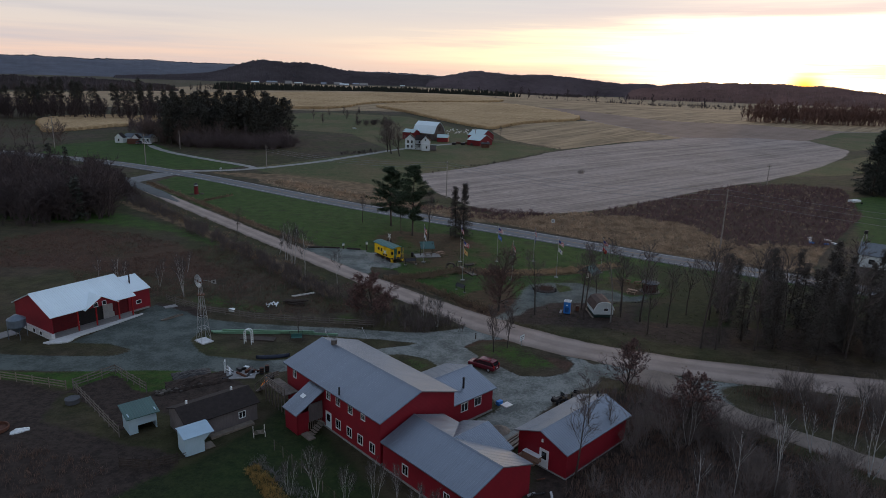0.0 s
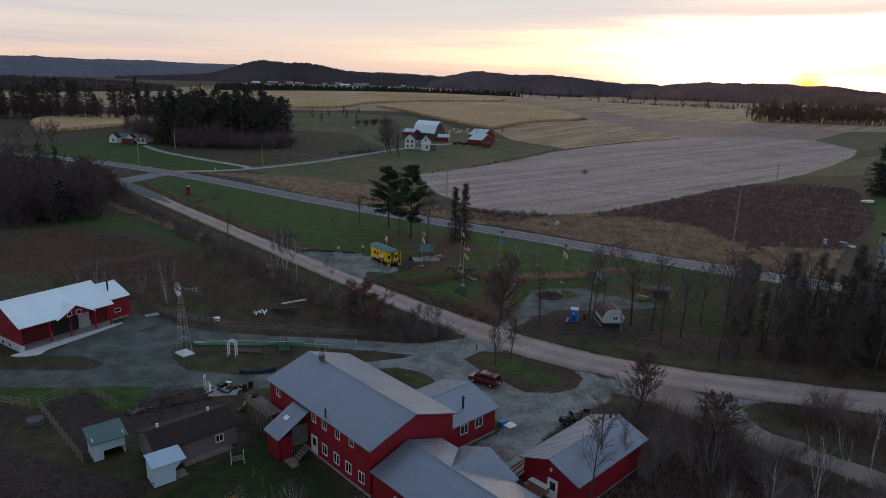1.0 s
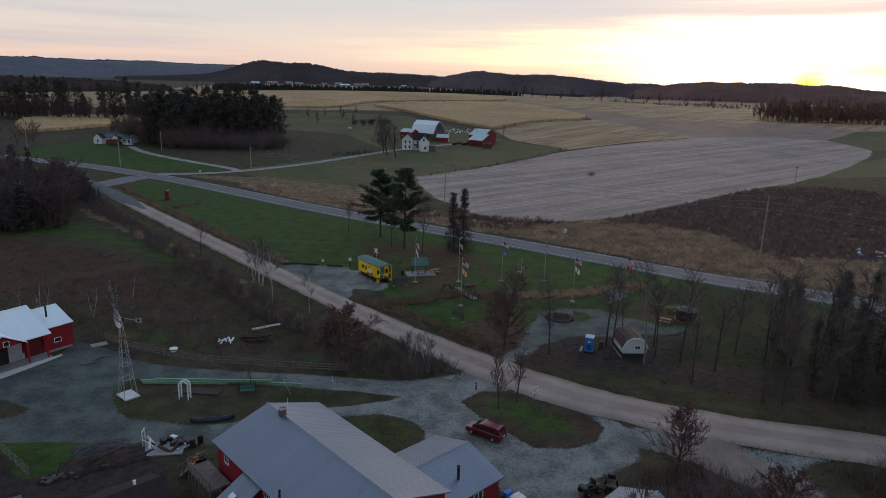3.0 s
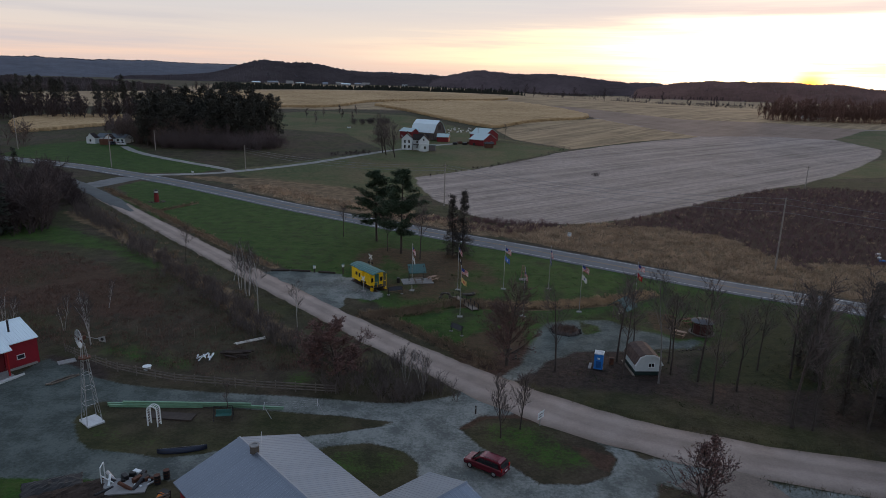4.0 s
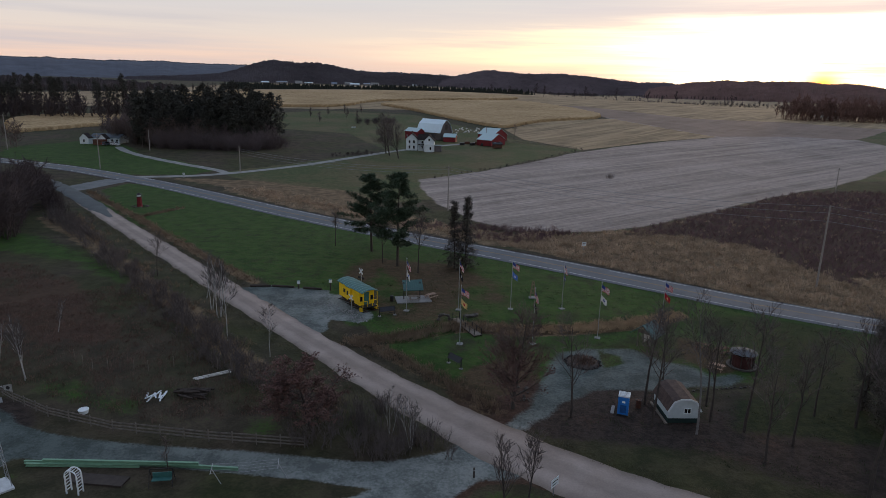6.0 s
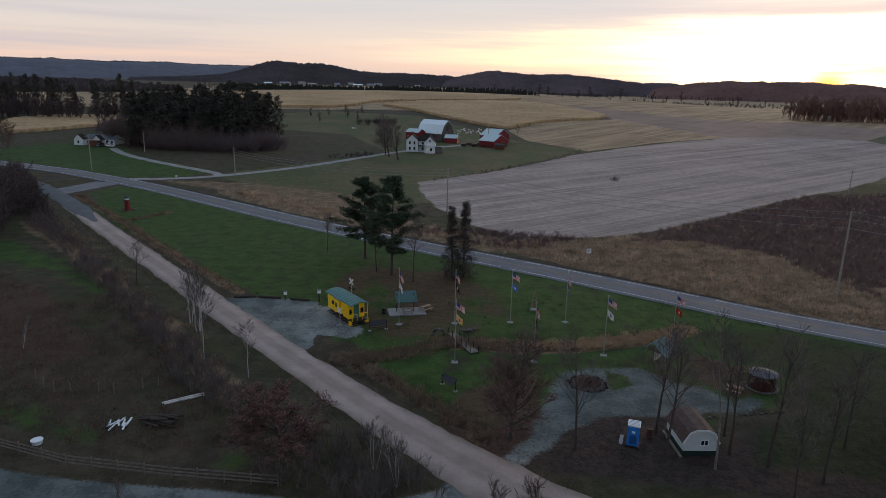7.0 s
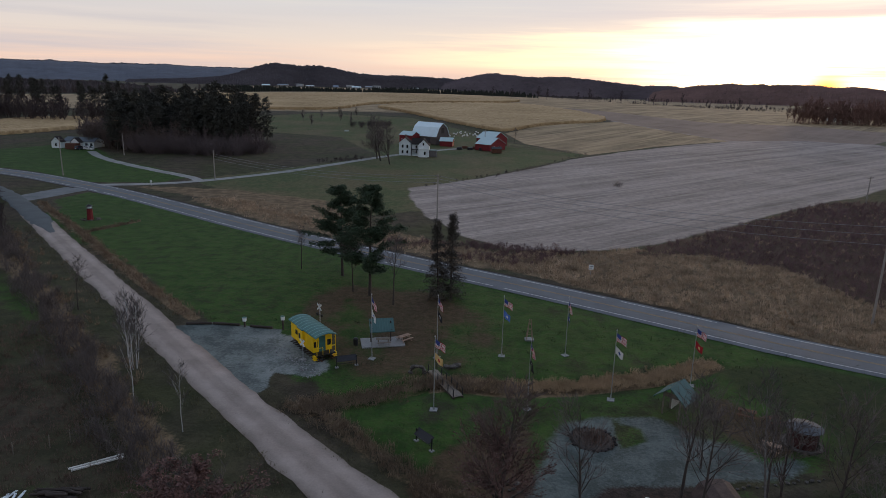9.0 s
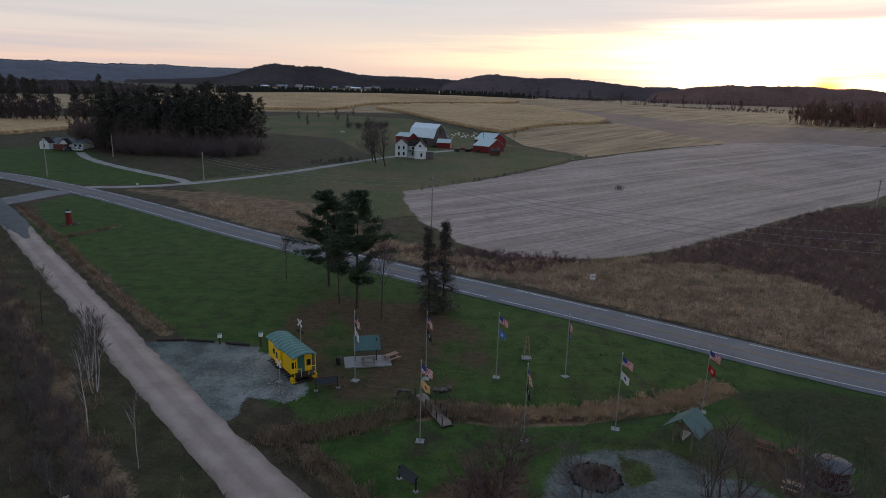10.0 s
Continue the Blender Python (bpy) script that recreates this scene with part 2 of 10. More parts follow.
flag_black = plain("flag_black", (0.015, 0.015, 0.018), 0.8)
flag_bright_blue = plain("flag_bright_blue", (0.08, 0.17, 0.50), 0.8, vary=0.1)
yellow_line = plain("yellow_road_paint", (0.22, 0.155, 0.08), 0.8, vary=0.35, fine=5)
white_line = plain("white_road_paint", (0.52, 0.52, 0.50), 0.8, vary=0.35, fine=5)
glass_dark, _n, _l, _b = shader("window_glass", 0.06, 0.0, 0.8)
_b.inputs["Base Color"].default_value = (0.015, 0.018, 0.022, 1)
tail_red, _n, _l, _b = shader("tail_lamp", 0.2)
_b.inputs["Base Color"].default_value = (0.45, 0.01, 0.01, 1)
slate_metal = plain("slate_grey_sheet", (0.075, 0.082, 0.092), 0.8, 0.0, 0.2)
wire_grey = plain("weathered_cable", (0.22, 0.22, 0.23), 0.8)
sapling_bark = plain("sapling_twigs", (0.105, 0.083, 0.084), 0.95, vary=0.3, scale=0.1, fine=1)
reed_tan = plain("bleached_reeds", (0.41, 0.295, 0.185), 0.95, vary=0.35, scale=0.5, fine=4)

pole_wood = plain("grey_pole_wood", (0.26, 0.235, 0.215), 0.9, vary=0.2)
pale_blue_siding = ribbed("pale_blue_siding", (0.36, 0.50, 0.58), 0.2, "Z", 0.6, vary=0.1, depth=0.01)
dull_weed = plain("dull_tan_weeds", (0.20, 0.145, 0.10), 0.95, vary=0.4, scale=0.35, fine=4)
track_dirt = plain("rutted_track_dirt", (0.168, 0.138, 0.118), 0.95, vary=0.35, scale=0.3, fine=5)
grove_needles = plain("dull_grove_needles", (0.064, 0.057, 0.050), 0.95, vary=0.4, scale=0.7, fine=6)
grey_brush = plain("grey_bare_brush", (0.145, 0.122, 0.114), 0.95, vary=0.3, scale=0.3, fine=3)
pale_concrete = plain("pale_concrete", (0.48, 0.50, 0.51), 0.9, vary=0.15, fine=9)
bin_steel = plain("blue_grey_bin_steel", (0.12, 0.155, 0.19), 0.5, 0.3, vary=0.2)
corral_wood = plain("dull_fence_wood", (0.135, 0.118, 0.106), 0.9, vary=0.35, fine=20, relief=0.4)
full_pine = plain("wood_pine_needles", (0.050, 0.050, 0.042), 0.95, vary=0.45, scale=0.12, fine=1.2)
dark_green_paint = plain("dark_green_paint", (0.012, 0.028, 0.026), 0.7, vary=0.2)

# ---------- mesh helpers ----------
def mesh_of(name, verts, faces, mat=None, smooth=False):
    me = bpy.data.meshes.new(name)
    me.from_pydata([tuple(v) for v in verts], [], faces)
    if mat:
        me.materials.append(mat)
    if smooth:
        me.polygons.foreach_set("use_smooth", [True] * len(me.polygons))
    me.update()
    return me


def put(name, bm, mat):
    me = bpy.data.meshes.new(name)
    bm.normal_update()
    bm.to_mesh(me)
    bm.free()
    me.materials.append(mat)
    return me


def part(name, bm, material, parent, label="", m=None):
    """Links a bmesh, or a mesh, as one object under a thing or a part."""
    me = put(name, bm, material) if isinstance(bm, bmesh.types.BMesh) else bm
    ob = new(name, me)
    ob.parent = parent
    if m is not None:
        ob.matrix_basis = m
    if label:
        ob["label"] = label
    return ob


def thing(name, label, category, m=None, group="", kind=""):
    ob = new(name)
    ob.empty_display_size = 0.2
    if m is not None:
        ob.matrix_basis = m
    return tagged(ob, label, category, group, kind)


def single(name, bm, material, label, category, m=None, group="", kind=""):
    """A thing that is one mesh."""
    me = put(name, bm, material) if isinstance(bm, bmesh.types.BMesh) else bm
    ob = new(name, me)
    if m is not None:
        ob.matrix_basis = m
    return tagged(ob, label, category, group, kind)


def box(bm, x0, x1, y0, y1, z0, z1, m=None, bev=0.0):
    b = bmesh.new()
    bmesh.ops.create_cube(b, size=1)
    for v in b.verts:
        v.co = Vector(((x0 + x1) / 2 + v.co.x * (x1 - x0), (y0 + y1) / 2 + v.co.y * (y1 - y0), (z0 + z1) / 2 + v.co.z * (z1 - z0)))
    if bev:
        bmesh.ops.bevel(b, geom=b.edges[:], offset=bev, segments=2, affect="EDGES", profile=0.6)
    return join(bm, b, m)


def join(bm, other, m=None):
    vs = [bm.verts.new((m @ v.co) if m is not None else v.co) for v in other.verts]
    other.verts.index_update()
    for f in other.faces:
        bm.faces.new([vs[v.index] for v in f.verts])
    other.free()
    return bm


def boxm(x0, x1, y0, y1, z0, z1, bev=0.0):
    return box(bmesh.new(), x0, x1, y0, y1, z0, z1, None, bev)


def rod(bm, a, b, r0, r1=None, sides=6):
    """A tapered round bar from a to b."""
    a, b = Vector(a), Vector(b)
    r1 = r0 if r1 is None else r1
    z = (b - a).normalized()
    x = z.orthogonal().normalized()
    y = z.cross(x)
    rings = []
    for p, r in ((a, r0), (b, r1)):
        rings.append([bm.verts.new(p + x * (r * math.cos(2 * math.pi * i / sides)) + y * (r * math.sin(2 * math.pi * i / sides))) for i in range(sides)])
    for i in range(sides):
        j = (i + 1) % sides
        bm.faces.new((rings[0][i], rings[0][j], rings[1][j], rings[1][i]))
    bm.faces.new(rings[0][::-1])
    bm.faces.new(rings[1])
    return bm


def rods(segs, r, sides=6):
    bm = bmesh.new()
    for a, b in segs:
        rod(bm, a, b, r, r, sides)
    return bm


def ring(bm, r_out, r_in, z0, z1, sides=24, c=(0, 0)):
    """A round tub wall: outer and inner faces and the rim."""
    loops = []
    for r, z in ((r_out, z0), (r_out, z1), (r_in, z1), (r_in, z0 + 0.03)):
        loops.append([bm.verts.new((c[0] + r * math.cos(2 * math.pi * i / sides), c[1] + r * math.sin(2 * math.pi * i / sides), z)) for i in range(sides)])
    for a, b in zip(loops, loops[1:]):
        for i in range(sides):
            j = (i + 1) % sides
            bm.faces.new((a[i], a[j], b[j], b[i]))
    bm.faces.new(loops[-1][::-1])
    return bm


# ---------- the lie of the land ----------
def vnoise(x, y, s, seed=0):
    """Smooth value noise between 0 and 1 over arrays, cells of s metres."""
    x, y = np.asarray(x, float) / s, np.asarray(y, float) / s
    i, j = np.floor(x).astype(np.int64), np.floor(y).astype(np.int64)
    u, v = x - i, y - j
    u, v = u * u * (3 - 2 * u), v * v * (3 - 2 * v)

    def h(a, b):
        k = np.sin(a * 127.1 + b * 311.7 + seed * 74.7) * 43758.5453
        return k - np.floor(k)
    return (h(i, j) * (1 - u) + h(i + 1, j) * u) * (1 - v) + (h(i, j + 1) * (1 - u) + h(i + 1, j + 1) * u) * v


def fbm(x, y, s, seed=0, octaves=4):
    total, amp = 0.0, 0.0
    for k in range(octaves):
        total = total + vnoise(x, y, s / 2 ** k, seed + k) * 0.5 ** k
        amp += 0.5 ** k
    return total / amp


def land(x, y):
    """Height of the land: a flat farm, with one long swell of fields beyond it."""
    k = np.clip((np.asarray(y) - 150) / 180, 0, 1)
    r = np.clip((np.asarray(y) - 1150) / 800, 0, 1) * np.clip((400 - np.asarray(x)) / 500, 0, 1)
    return 14 * r * r * (3 - 2 * r) + k * k * (3 - 2 * k) * 22 * np.exp(-((np.asarray(x) + 60) / 350) ** 2 / 2 - ((np.asarray(y) - 870) / 240) ** 2 / 2)


def land1(x, y):
    return float(land(x, y))


def on(x, y, rz=0.0, dz=0.0):
    return pose(x, y, land1(x, y) + dz, 0, 0, rz)


def inside(px, py, poly):
    c = np.zeros(px.shape, bool)
    n = len(poly)
    for i in range(n):
        (x0, y0), (x1, y1) = poly[i], poly[(i + 1) % n]
        if y0 == y1:
            continue
        c ^= ((y0 > py) != (y1 > py)) & (px < (x1 - x0) * (py - y0) / (y1 - y0) + x0)
    return c


def dist_line(px, py, line, closed=False):
    d = np.full(px.shape, 1e9)
    pts = list(line) + ([line[0]] if closed else [])
    for (x0, y0), (x1, y1) in zip(pts, pts[1:]):
        dx, dy = x1 - x0, y1 - y0
        t = np.clip(((px - x0) * dx + (py - y0) * dy) / max(dx * dx + dy * dy, 1e-9), 0, 1)
        d = np.minimum(d, np.hypot(px - x0 - t * dx, py - y0 - t * dy))
    return d


def area_mask(px, py, poly, soft):
    """1 inside, 0 outside, with a soft border."""
    d = dist_line(px, py, poly, True)
    d = np.where(inside(px, py, poly), d, -d)
    return np.clip(0.5 + d / (2 * soft), 0, 1)


def line_mask(px, py, line, half, soft):
    return np.clip(0.5 + (half - dist_line(px, py, line)) / (2 * soft), 0, 1)


def along(line, step):
    """Points at even steps along a line, with the direction there."""
    out = []
    for (x0, y0), (x1, y1) in zip(line, line[1:]):
        n = max(1, int(math.hypot(x1 - x0, y1 - y0) / step))
        for k in range(n):
            out.append((x0 + (x1 - x0) * k / n, y0 + (y1 - y0) * k / n))
    return out + [line[-1]]


def smooth_line(line, rounds=2):
    """Corner cutting, so that roads bend instead of breaking."""
    for _ in range(rounds):
        out = [line[0]]
        for (x0, y0), (x1, y1) in zip(line, line[1:]):
            out += [(0.75 * x0 + 0.25 * x1, 0.75 * y0 + 0.25 * y1), (0.25 * x0 + 0.75 * x1, 0.25 * y0 + 0.75 * y1)]
        line = out + [line[-1]]
    return line


HIGHWAY = smooth_line([(178, 62), (120, 103), (70.5, 133.5), (58.5, 140.2), (50.4, 145), (42, 151.1), (31.8, 158.2), (24, 163.6), (10.9, 172.2), (-4.7, 182), (-38.6, 205), (-67, 227), (-92, 245.5), (-119, 262.5), (-143, 276), (-205, 299), (-290, 322), (-420, 345)])
GRAVEL = smooth_line([(-98, 214.2), (-90.2, 205.7), (-72, 185.2), (-50, 161), (-36.8, 146.3), (-22.7, 130.5), (-12.1, 119.1), (-5.5, 112), (2, 104.6), (10.6, 96.9), (18.5, 91.3), (25.7, 88.0), (33.5, 85.2), (43, 82.8), (55, 80.2), (70, 78), (110, 72)])
TRACK = smooth_line([(27.5, 83.4), (30.2, 79.2), (33.2, 74.6), (37, 70.3), (41.5, 66), (47.4, 60.5), (60, 50), (80, 36)])
DRIVE_UP = smooth_line([(6, 96), (-3, 92.6), (-12, 93.8), (-20, 94.2), (-28, 94.6), (-36, 95.8), (-42, 98)])
DRIVE_LOW = smooth_line([(8, 92), (-1, 88.6), (-9, 86.8), (-16, 84.4), (-23, 81.6), (-31, 81.8), (-40, 81.5), (-50, 80.5), (-60, 80.4), (-90, 82)])
COURT = [(21, 86.5), (22.5, 82), (21, 78.5), (16.5, 75.5), (12, 70), (8.5, 64), (5.5, 62), (3.5, 64.5), (4.5, 68.5), (7.8, 71.5), (5.5, 76.5), (-0.5, 81.5), (-4.5, 85.5), (-2, 90), (4, 94), (12, 91)]
LEFT_COURT = [(-49, 104.5), (-42, 101.5), (-36.5, 95.5), (-36.8, 90), (-34, 85.5), (-29, 82), (-36, 80.5), (-46, 80.8), (-45, 83.5), (-43.5, 85.5), (-48, 87.5), (-53.5, 87.5), (-49.5, 99.5)]
JUNCTION = [(-4, 91.5), (1.0, 94.6), (3.8, 98.2), (5.0, 101), (10, 97.5), (16, 93.5), (20, 90), (19.5, 86.5), (16.7, 89.5), (10, 94), (5.5, 93.6), (3.0, 90.4), (5.2, 86.5), (1, 84)]
TRACK_FAN = [(20, 84), (24, 85.5), (32, 82.2), (42, 80.6), (37.5, 79.0), (37.2, 75.5), (37.6, 73.2), (35, 71.8), (32.5, 73.6), (29.9, 75.8), (28.2, 78.8), (22.6, 80)]
ISLE_BIG = [(-3.9, 90.8), (-10.2, 92), (-22.6, 93), (-36, 92.4), (-36.6, 89.5), (-33.5, 86), (-29.8, 84.3), (-24.7, 83), (-21, 84.1), (-16, 86.5), (-8.4, 88.6)]
ISLE_BARN = [(-10.3, 85.6), (-5.5, 86.8), (-1.8, 85.4), (0.1, 82.9), (-1.2, 81), (-4.8, 79), (-11, 81)]
ISLE_CAR = [(3.7, 90.2), (6.1, 92.7), (10, 93.1), (13.1, 92), (16.7, 88.5), (19.4, 85.3), (17.7, 82), (14.7, 80.6), (11, 80.6), (8.2, 84), (5.8, 86.5)]
PARK_PAD = [(-33, 144.5), (-28, 146.6), (-17.5, 144.8), (-16.6, 138.4), (-15.2, 131.3), (-14.3, 127.4), (-14.9, 125.6), (-22, 131)]
BALLAST = [(-18.2, 143), (-16.8, 134), (-14.6, 131.0), (-10.6, 129.4), (-8.4, 131.6), (-9.6, 135), (-13, 143)]
PICNIC_DIRT = [(33.9, 128.7), (36.6, 128.1), (37.5, 125.4), (40.3, 122.4), (39.4, 117.8), (35.1, 116.2), (32.8, 121.0)]
SHADED_GRASS = [(39, 137.6), (49, 139), (57, 135.5), (75, 124), (84, 108), (60, 102), (44, 101), (33, 103), (36, 110), (43, 114), (44, 120), (42, 126), (38.7, 129.4)]
FAR_GREEN = [(262, 474), (339, 564), (393, 588), (300, 445), (259, 415)]
PIT_PAD = [(15.2, 119.5), (16.8, 122.3), (21.4, 124.2), (27.7, 123.2), (32.3, 120.2), (38.4, 121.0), (40, 117.5), (36.6, 113.2), (31.0, 111.8), (26.3, 111.2), (20.5, 110.8), (16.2, 107.4), (13.4, 104.0), (11.6, 100.8), (8.6, 102.4), (11.8, 107.0), (13.8, 112.3)]
STRIP = smooth_line([(-105, 229), (-98.8, 221.6), (-86.9, 208.9), (-74.2, 195.6), (-62.8, 182), (-51.7, 170), (-41, 158.1), (-31, 148)])
CREEK = smooth_line([(-10.1, 123.1), (-4.7, 124.8), (0.7, 127.8), (4.2, 130.6), (7.9, 129.6), (12.8, 129.4), (19, 130.2), (25.5, 131.4), (32.5, 134), (38.4, 137.9)])
DITCH = smooth_line([(-8.6, 123.2), (-4.3, 119.3), (0.5, 114.2), (4.7, 109.5), (7.5, 106)])
PARK_LAWN = [(-96, 208), (-84, 200), (-46, 165), (-31, 148), (-24, 143), (-10, 127), (4, 112), (12, 104), (20, 100), (33, 94), (66, 89), (110, 80), (120, 97), (70, 130), (43, 147.5), (25, 161), (3, 178), (-27, 199.5), (-64, 224), (-96, 243)]
FARM_PASTURE = [(-82.6, 272), (-28.9, 345), (-60, 420), (-140, 450), (-150, 520), (-105, 565), (-30, 545), (10, 470), (28, 420), (66, 372), (20, 304), (-4, 268), (1, 236), (-20, 221), (-50, 241), (-66, 255)]
HOUSE_LAWN = [(-140, 280), (-186, 298), (-194, 330), (-180, 356), (-153, 345), (-131, 314), (-84, 279), (-90, 264), (-111, 262.5)]
FALLOW = [(-10, 268), (-5, 231), (13, 194), (31.8, 193.5), (45.3, 198.4), (64.9, 214.8), (114.9, 261), (141, 277.5), (215, 355), (300, 475), (230, 478), (163, 461), (68, 373), (22.7, 302)]
BRUSH = [(12.5, 180.6), (20, 192), (31.8, 193), (45.3, 197.5), (64.9, 213.5), (114.9, 259), (145, 268), (160, 258), (135, 205), (108, 172), (90, 150), (80, 134.6), (62, 143.0), (45, 155.0), (27, 168.9)]
PADDOCK = [(-75, 72), (-58, 76), (-46, 73), (-44, 66), (-34, 62), (-27, 60), (-25, 52), (-30, 40), (-80, 35)]
CORRAL = [(-45.2, 73.3), (-42.3, 77.8), (-34.2, 71.2), (-33.4, 64)]
CUT_CORN = [(66, 372), (40, 413), (32.8, 465), (64, 529), (124.8, 568.8), (167.4, 461), (113.7, 421)]
PLOUGHED = [(167, 463), (222, 480), (262, 470), (305, 478), (346, 566), (284, 603), (200, 598), (168, 633), (122, 682), (64, 684), (105, 632), (125, 570)]
RIGHT_LAWN = [(155, 291), (190, 303), (300, 330), (290, 420), (209, 352), (164, 308)]


# ---------- ground ----------
def steps(*spans):
    out = [spans[0][0]]
    for a, b, s in spans:
        n = max(1, round((b - a) / s))
        out += [a + (b - a) * (k + 1) / n for k in range(n)]
    return np.array(out)


gx = steps((-4800, -1400, 200), (-1400, -420, 50), (-420, -130, 5), (-130, -62, 1.4), (-62, 62, 0.85), (62, 120, 1.4), (120, 420, 5), (420, 1400, 50), (1400, 4800, 200))
gy = steps((-1500, -100, 140), (-100, 30, 10), (30, 50, 1.5), (50, 182, 0.85), (182, 300, 1.5), (300, 900, 5), (900, 1400, 25), (1400, 4900, 175))
GX, GY = np.meshgrid(gx, gy)
px, py = GX.ravel(), GY.ravel()
pz = land(px, py)
near_w = np.clip((190 - py) / 30, 0, 1) * np.clip((75 - np.abs(px)) / 20, 0, 1)
pz = pz + near_w * ((fbm(px, py, 3.0, 5, 3) - 0.5) * 0.10 - 0.03)
cut = np.maximum(line_mask(px, py, CREEK, 1.2, 1.2), line_mask(px, py, DITCH, 0.8, 1.0))
pz = pz - 0.7 * cut * near_w
wob = (fbm(px, py, 9.0, 2) - 0.5) * 5.0
wobx, woby = px + wob * 0.5, py + (fbm(px, py, 9.0, 9) - 0.5) * 2.5


def soft_area(poly, soft):
    return area_mask(wobx, woby, poly, soft)


m_road = np.maximum.reduce([line_mask(px, py, GRAVEL, 2.2, 0.8), line_mask(px, py, TRACK, 1.3, 0.8), line_mask(px, py, DRIVE_UP, 2.1, 1.0), line_mask(px, py, DRIVE_LOW, 2.4, 1.0), area_mask(px, py, JUNCTION, 1.4), soft_area(TRACK_FAN, 1.4) * 0.9,
                            area_mask(px, py, COURT, 1.2), area_mask(px, py, LEFT_COURT, 1.2), area_mask(px, py, PARK_PAD, 0.7), soft_area(PIT_PAD, 1.4) * (0.50 + 0.55 * fbm(px, py, 5, 61)), soft_area(BALLAST, 1.0) * (0.56 + 0.5 * fbm(px, py, 2, 63))])
m_road *= 1 - 0.85 * soft_area(PICNIC_DIRT, 1.5)
m_road *= 1 - soft_area([(22.8, 122.9), (25.6, 121.3), (25.6, 119.2), (22.9, 117.4), (22.4, 120)], 0.9) * 0.75
for isle in (ISLE_BIG, ISLE_BARN, ISLE_CAR):
    m_road = m_road * (1 - area_mask(px, py, isle, 0.8))
patch = fbm(px, py, 26.0, 21)
m_lawn = np.maximum.reduce([soft_area(PARK_LAWN, 2.0) * np.clip(1.7 - 1.0 * np.abs(patch - 0.48) / 0.16, 0.62, 1), soft_area(HOUSE_LAWN, 2), soft_area(ISLE_BARN, 1.2) * 0.48, soft_area(ISLE_BIG, 0.8) * (0.12 + 0.5 * fbm(px, py, 6, 62)), soft_area([(-140, 168), (-112, 163), (-86, 160), (-70, 156), (-48, 138), (-40, 130), (-54, 152), (-72, 168), (-88, 180), (-112, 176)], 4) * 0.62, soft_area([(-52, 112), (-36, 118), (-24, 111), (-16, 102), (-28, 101), (-44, 107)], 3) * (0.55 * fbm(px, py, 7, 75)),
                            soft_area(ISLE_CAR, 3.2) * 0.56, soft_area([(-104, 232), (-101, 245), (-84, 236), (-72, 222), (-74, 199), (-84, 209)], 2.5) * 0.9, soft_area([(-48, 112), (-30, 112), (-14, 106), (-6, 99), (-12, 97.5), (-30, 99.5), (-44, 105)], 3) * (0.16 + 0.55 * fbm(px, py, 8, 74)),
                            soft_area([(-70, 76), (-50, 78), (-33, 81), (-27, 80), (-36, 73), (-46, 74), (-60, 76)], 1.5),
                            soft_area([(-29, 50), (-25, 57), (-19, 64), (-20, 72), (-17, 71), (-8, 59), (-2, 50), (-20, 40)], 2) * (0.22 + 0.5 * fbm(px, py, 4, 90)),
                            soft_area([(88, 118), (150, 80), (260, 130), (185, 255), (150, 240), (112, 172)], 4) * 0.75])
m_dry = np.maximum.reduce([soft_area(BRUSH, 2), line_mask(wobx, woby, [(-62, 240), (-36, 218), (-2, 194), (14, 184)], 6.0, 3.0),
                           line_mask(wobx, woby, CREEK, 1.8, 1.0) * np.where(px < 4, 0.42, 1.0), line_mask(wobx, woby, DITCH, 1.4, 0.8) * 0.5,
                           line_mask(px, py, STRIP, 1.0, 0.8), line_mask(px, py, [(-75, 196.5), (-69.3, 209.2)], 0.7, 0.8), line_mask(wobx, woby, [(-96, 193), (-60, 158.5), (-37, 133), (-20, 113)], 2.2, 1.6) * 0.75,
                           line_mask(wobx, woby, [(-104, 222), (-84, 201), (-48, 162.5)], 1.3, 1.2) * (0.25 + 0.45 * fbm(px, py, 4, 83)),
                           soft_area([(-62, 256), (-28, 240), (-18, 222), (-26, 216), (-95, 258)], 4)])
m_litter = np.maximum.reduce([soft_area([(12, 101), (34, 93), (70, 89), (86, 98), (80, 106), (52, 108), (36, 109), (31, 112.5), (23, 114), (17, 109)], 3.0) * (0.16 + 0.42 * fbm(px, py, 6, 73)), soft_area([(40, 112), (44, 132), (60, 134), (84, 116), (76, 104)], 5) * (0.30 + 0.55 * fbm(px, py, 8, 72)), soft_area([(-12, 168), (6, 166), (14, 152), (16, 140), (8, 131), (-6, 128), (-13, 136), (-19, 150), (-18, 162)], 5) * (0.22 + 0.68 * fbm(px, py, 7, 71)),
                              soft_area([(5, 105), (12, 101), (14, 112), (14, 121), (6, 117), (3, 110)], 2), line_mask(px, py, [(3.7, 90.2), (6.1, 92.9), (10, 93.3), (13.1, 92)], 0.8, 0.8), soft_area([(14, 88), (19.4, 85.3), (17.7, 82)], 1)])
m_litter = np.maximum(m_litter, soft_area([(-104, 143), (-93, 160), (-76, 156), (-60, 147), (-42, 128), (-38, 119), (-60, 116), (-78, 121), (-92, 122)], 4) * (0.30 + 0.6 * fbm(px, py, 9, 76)))
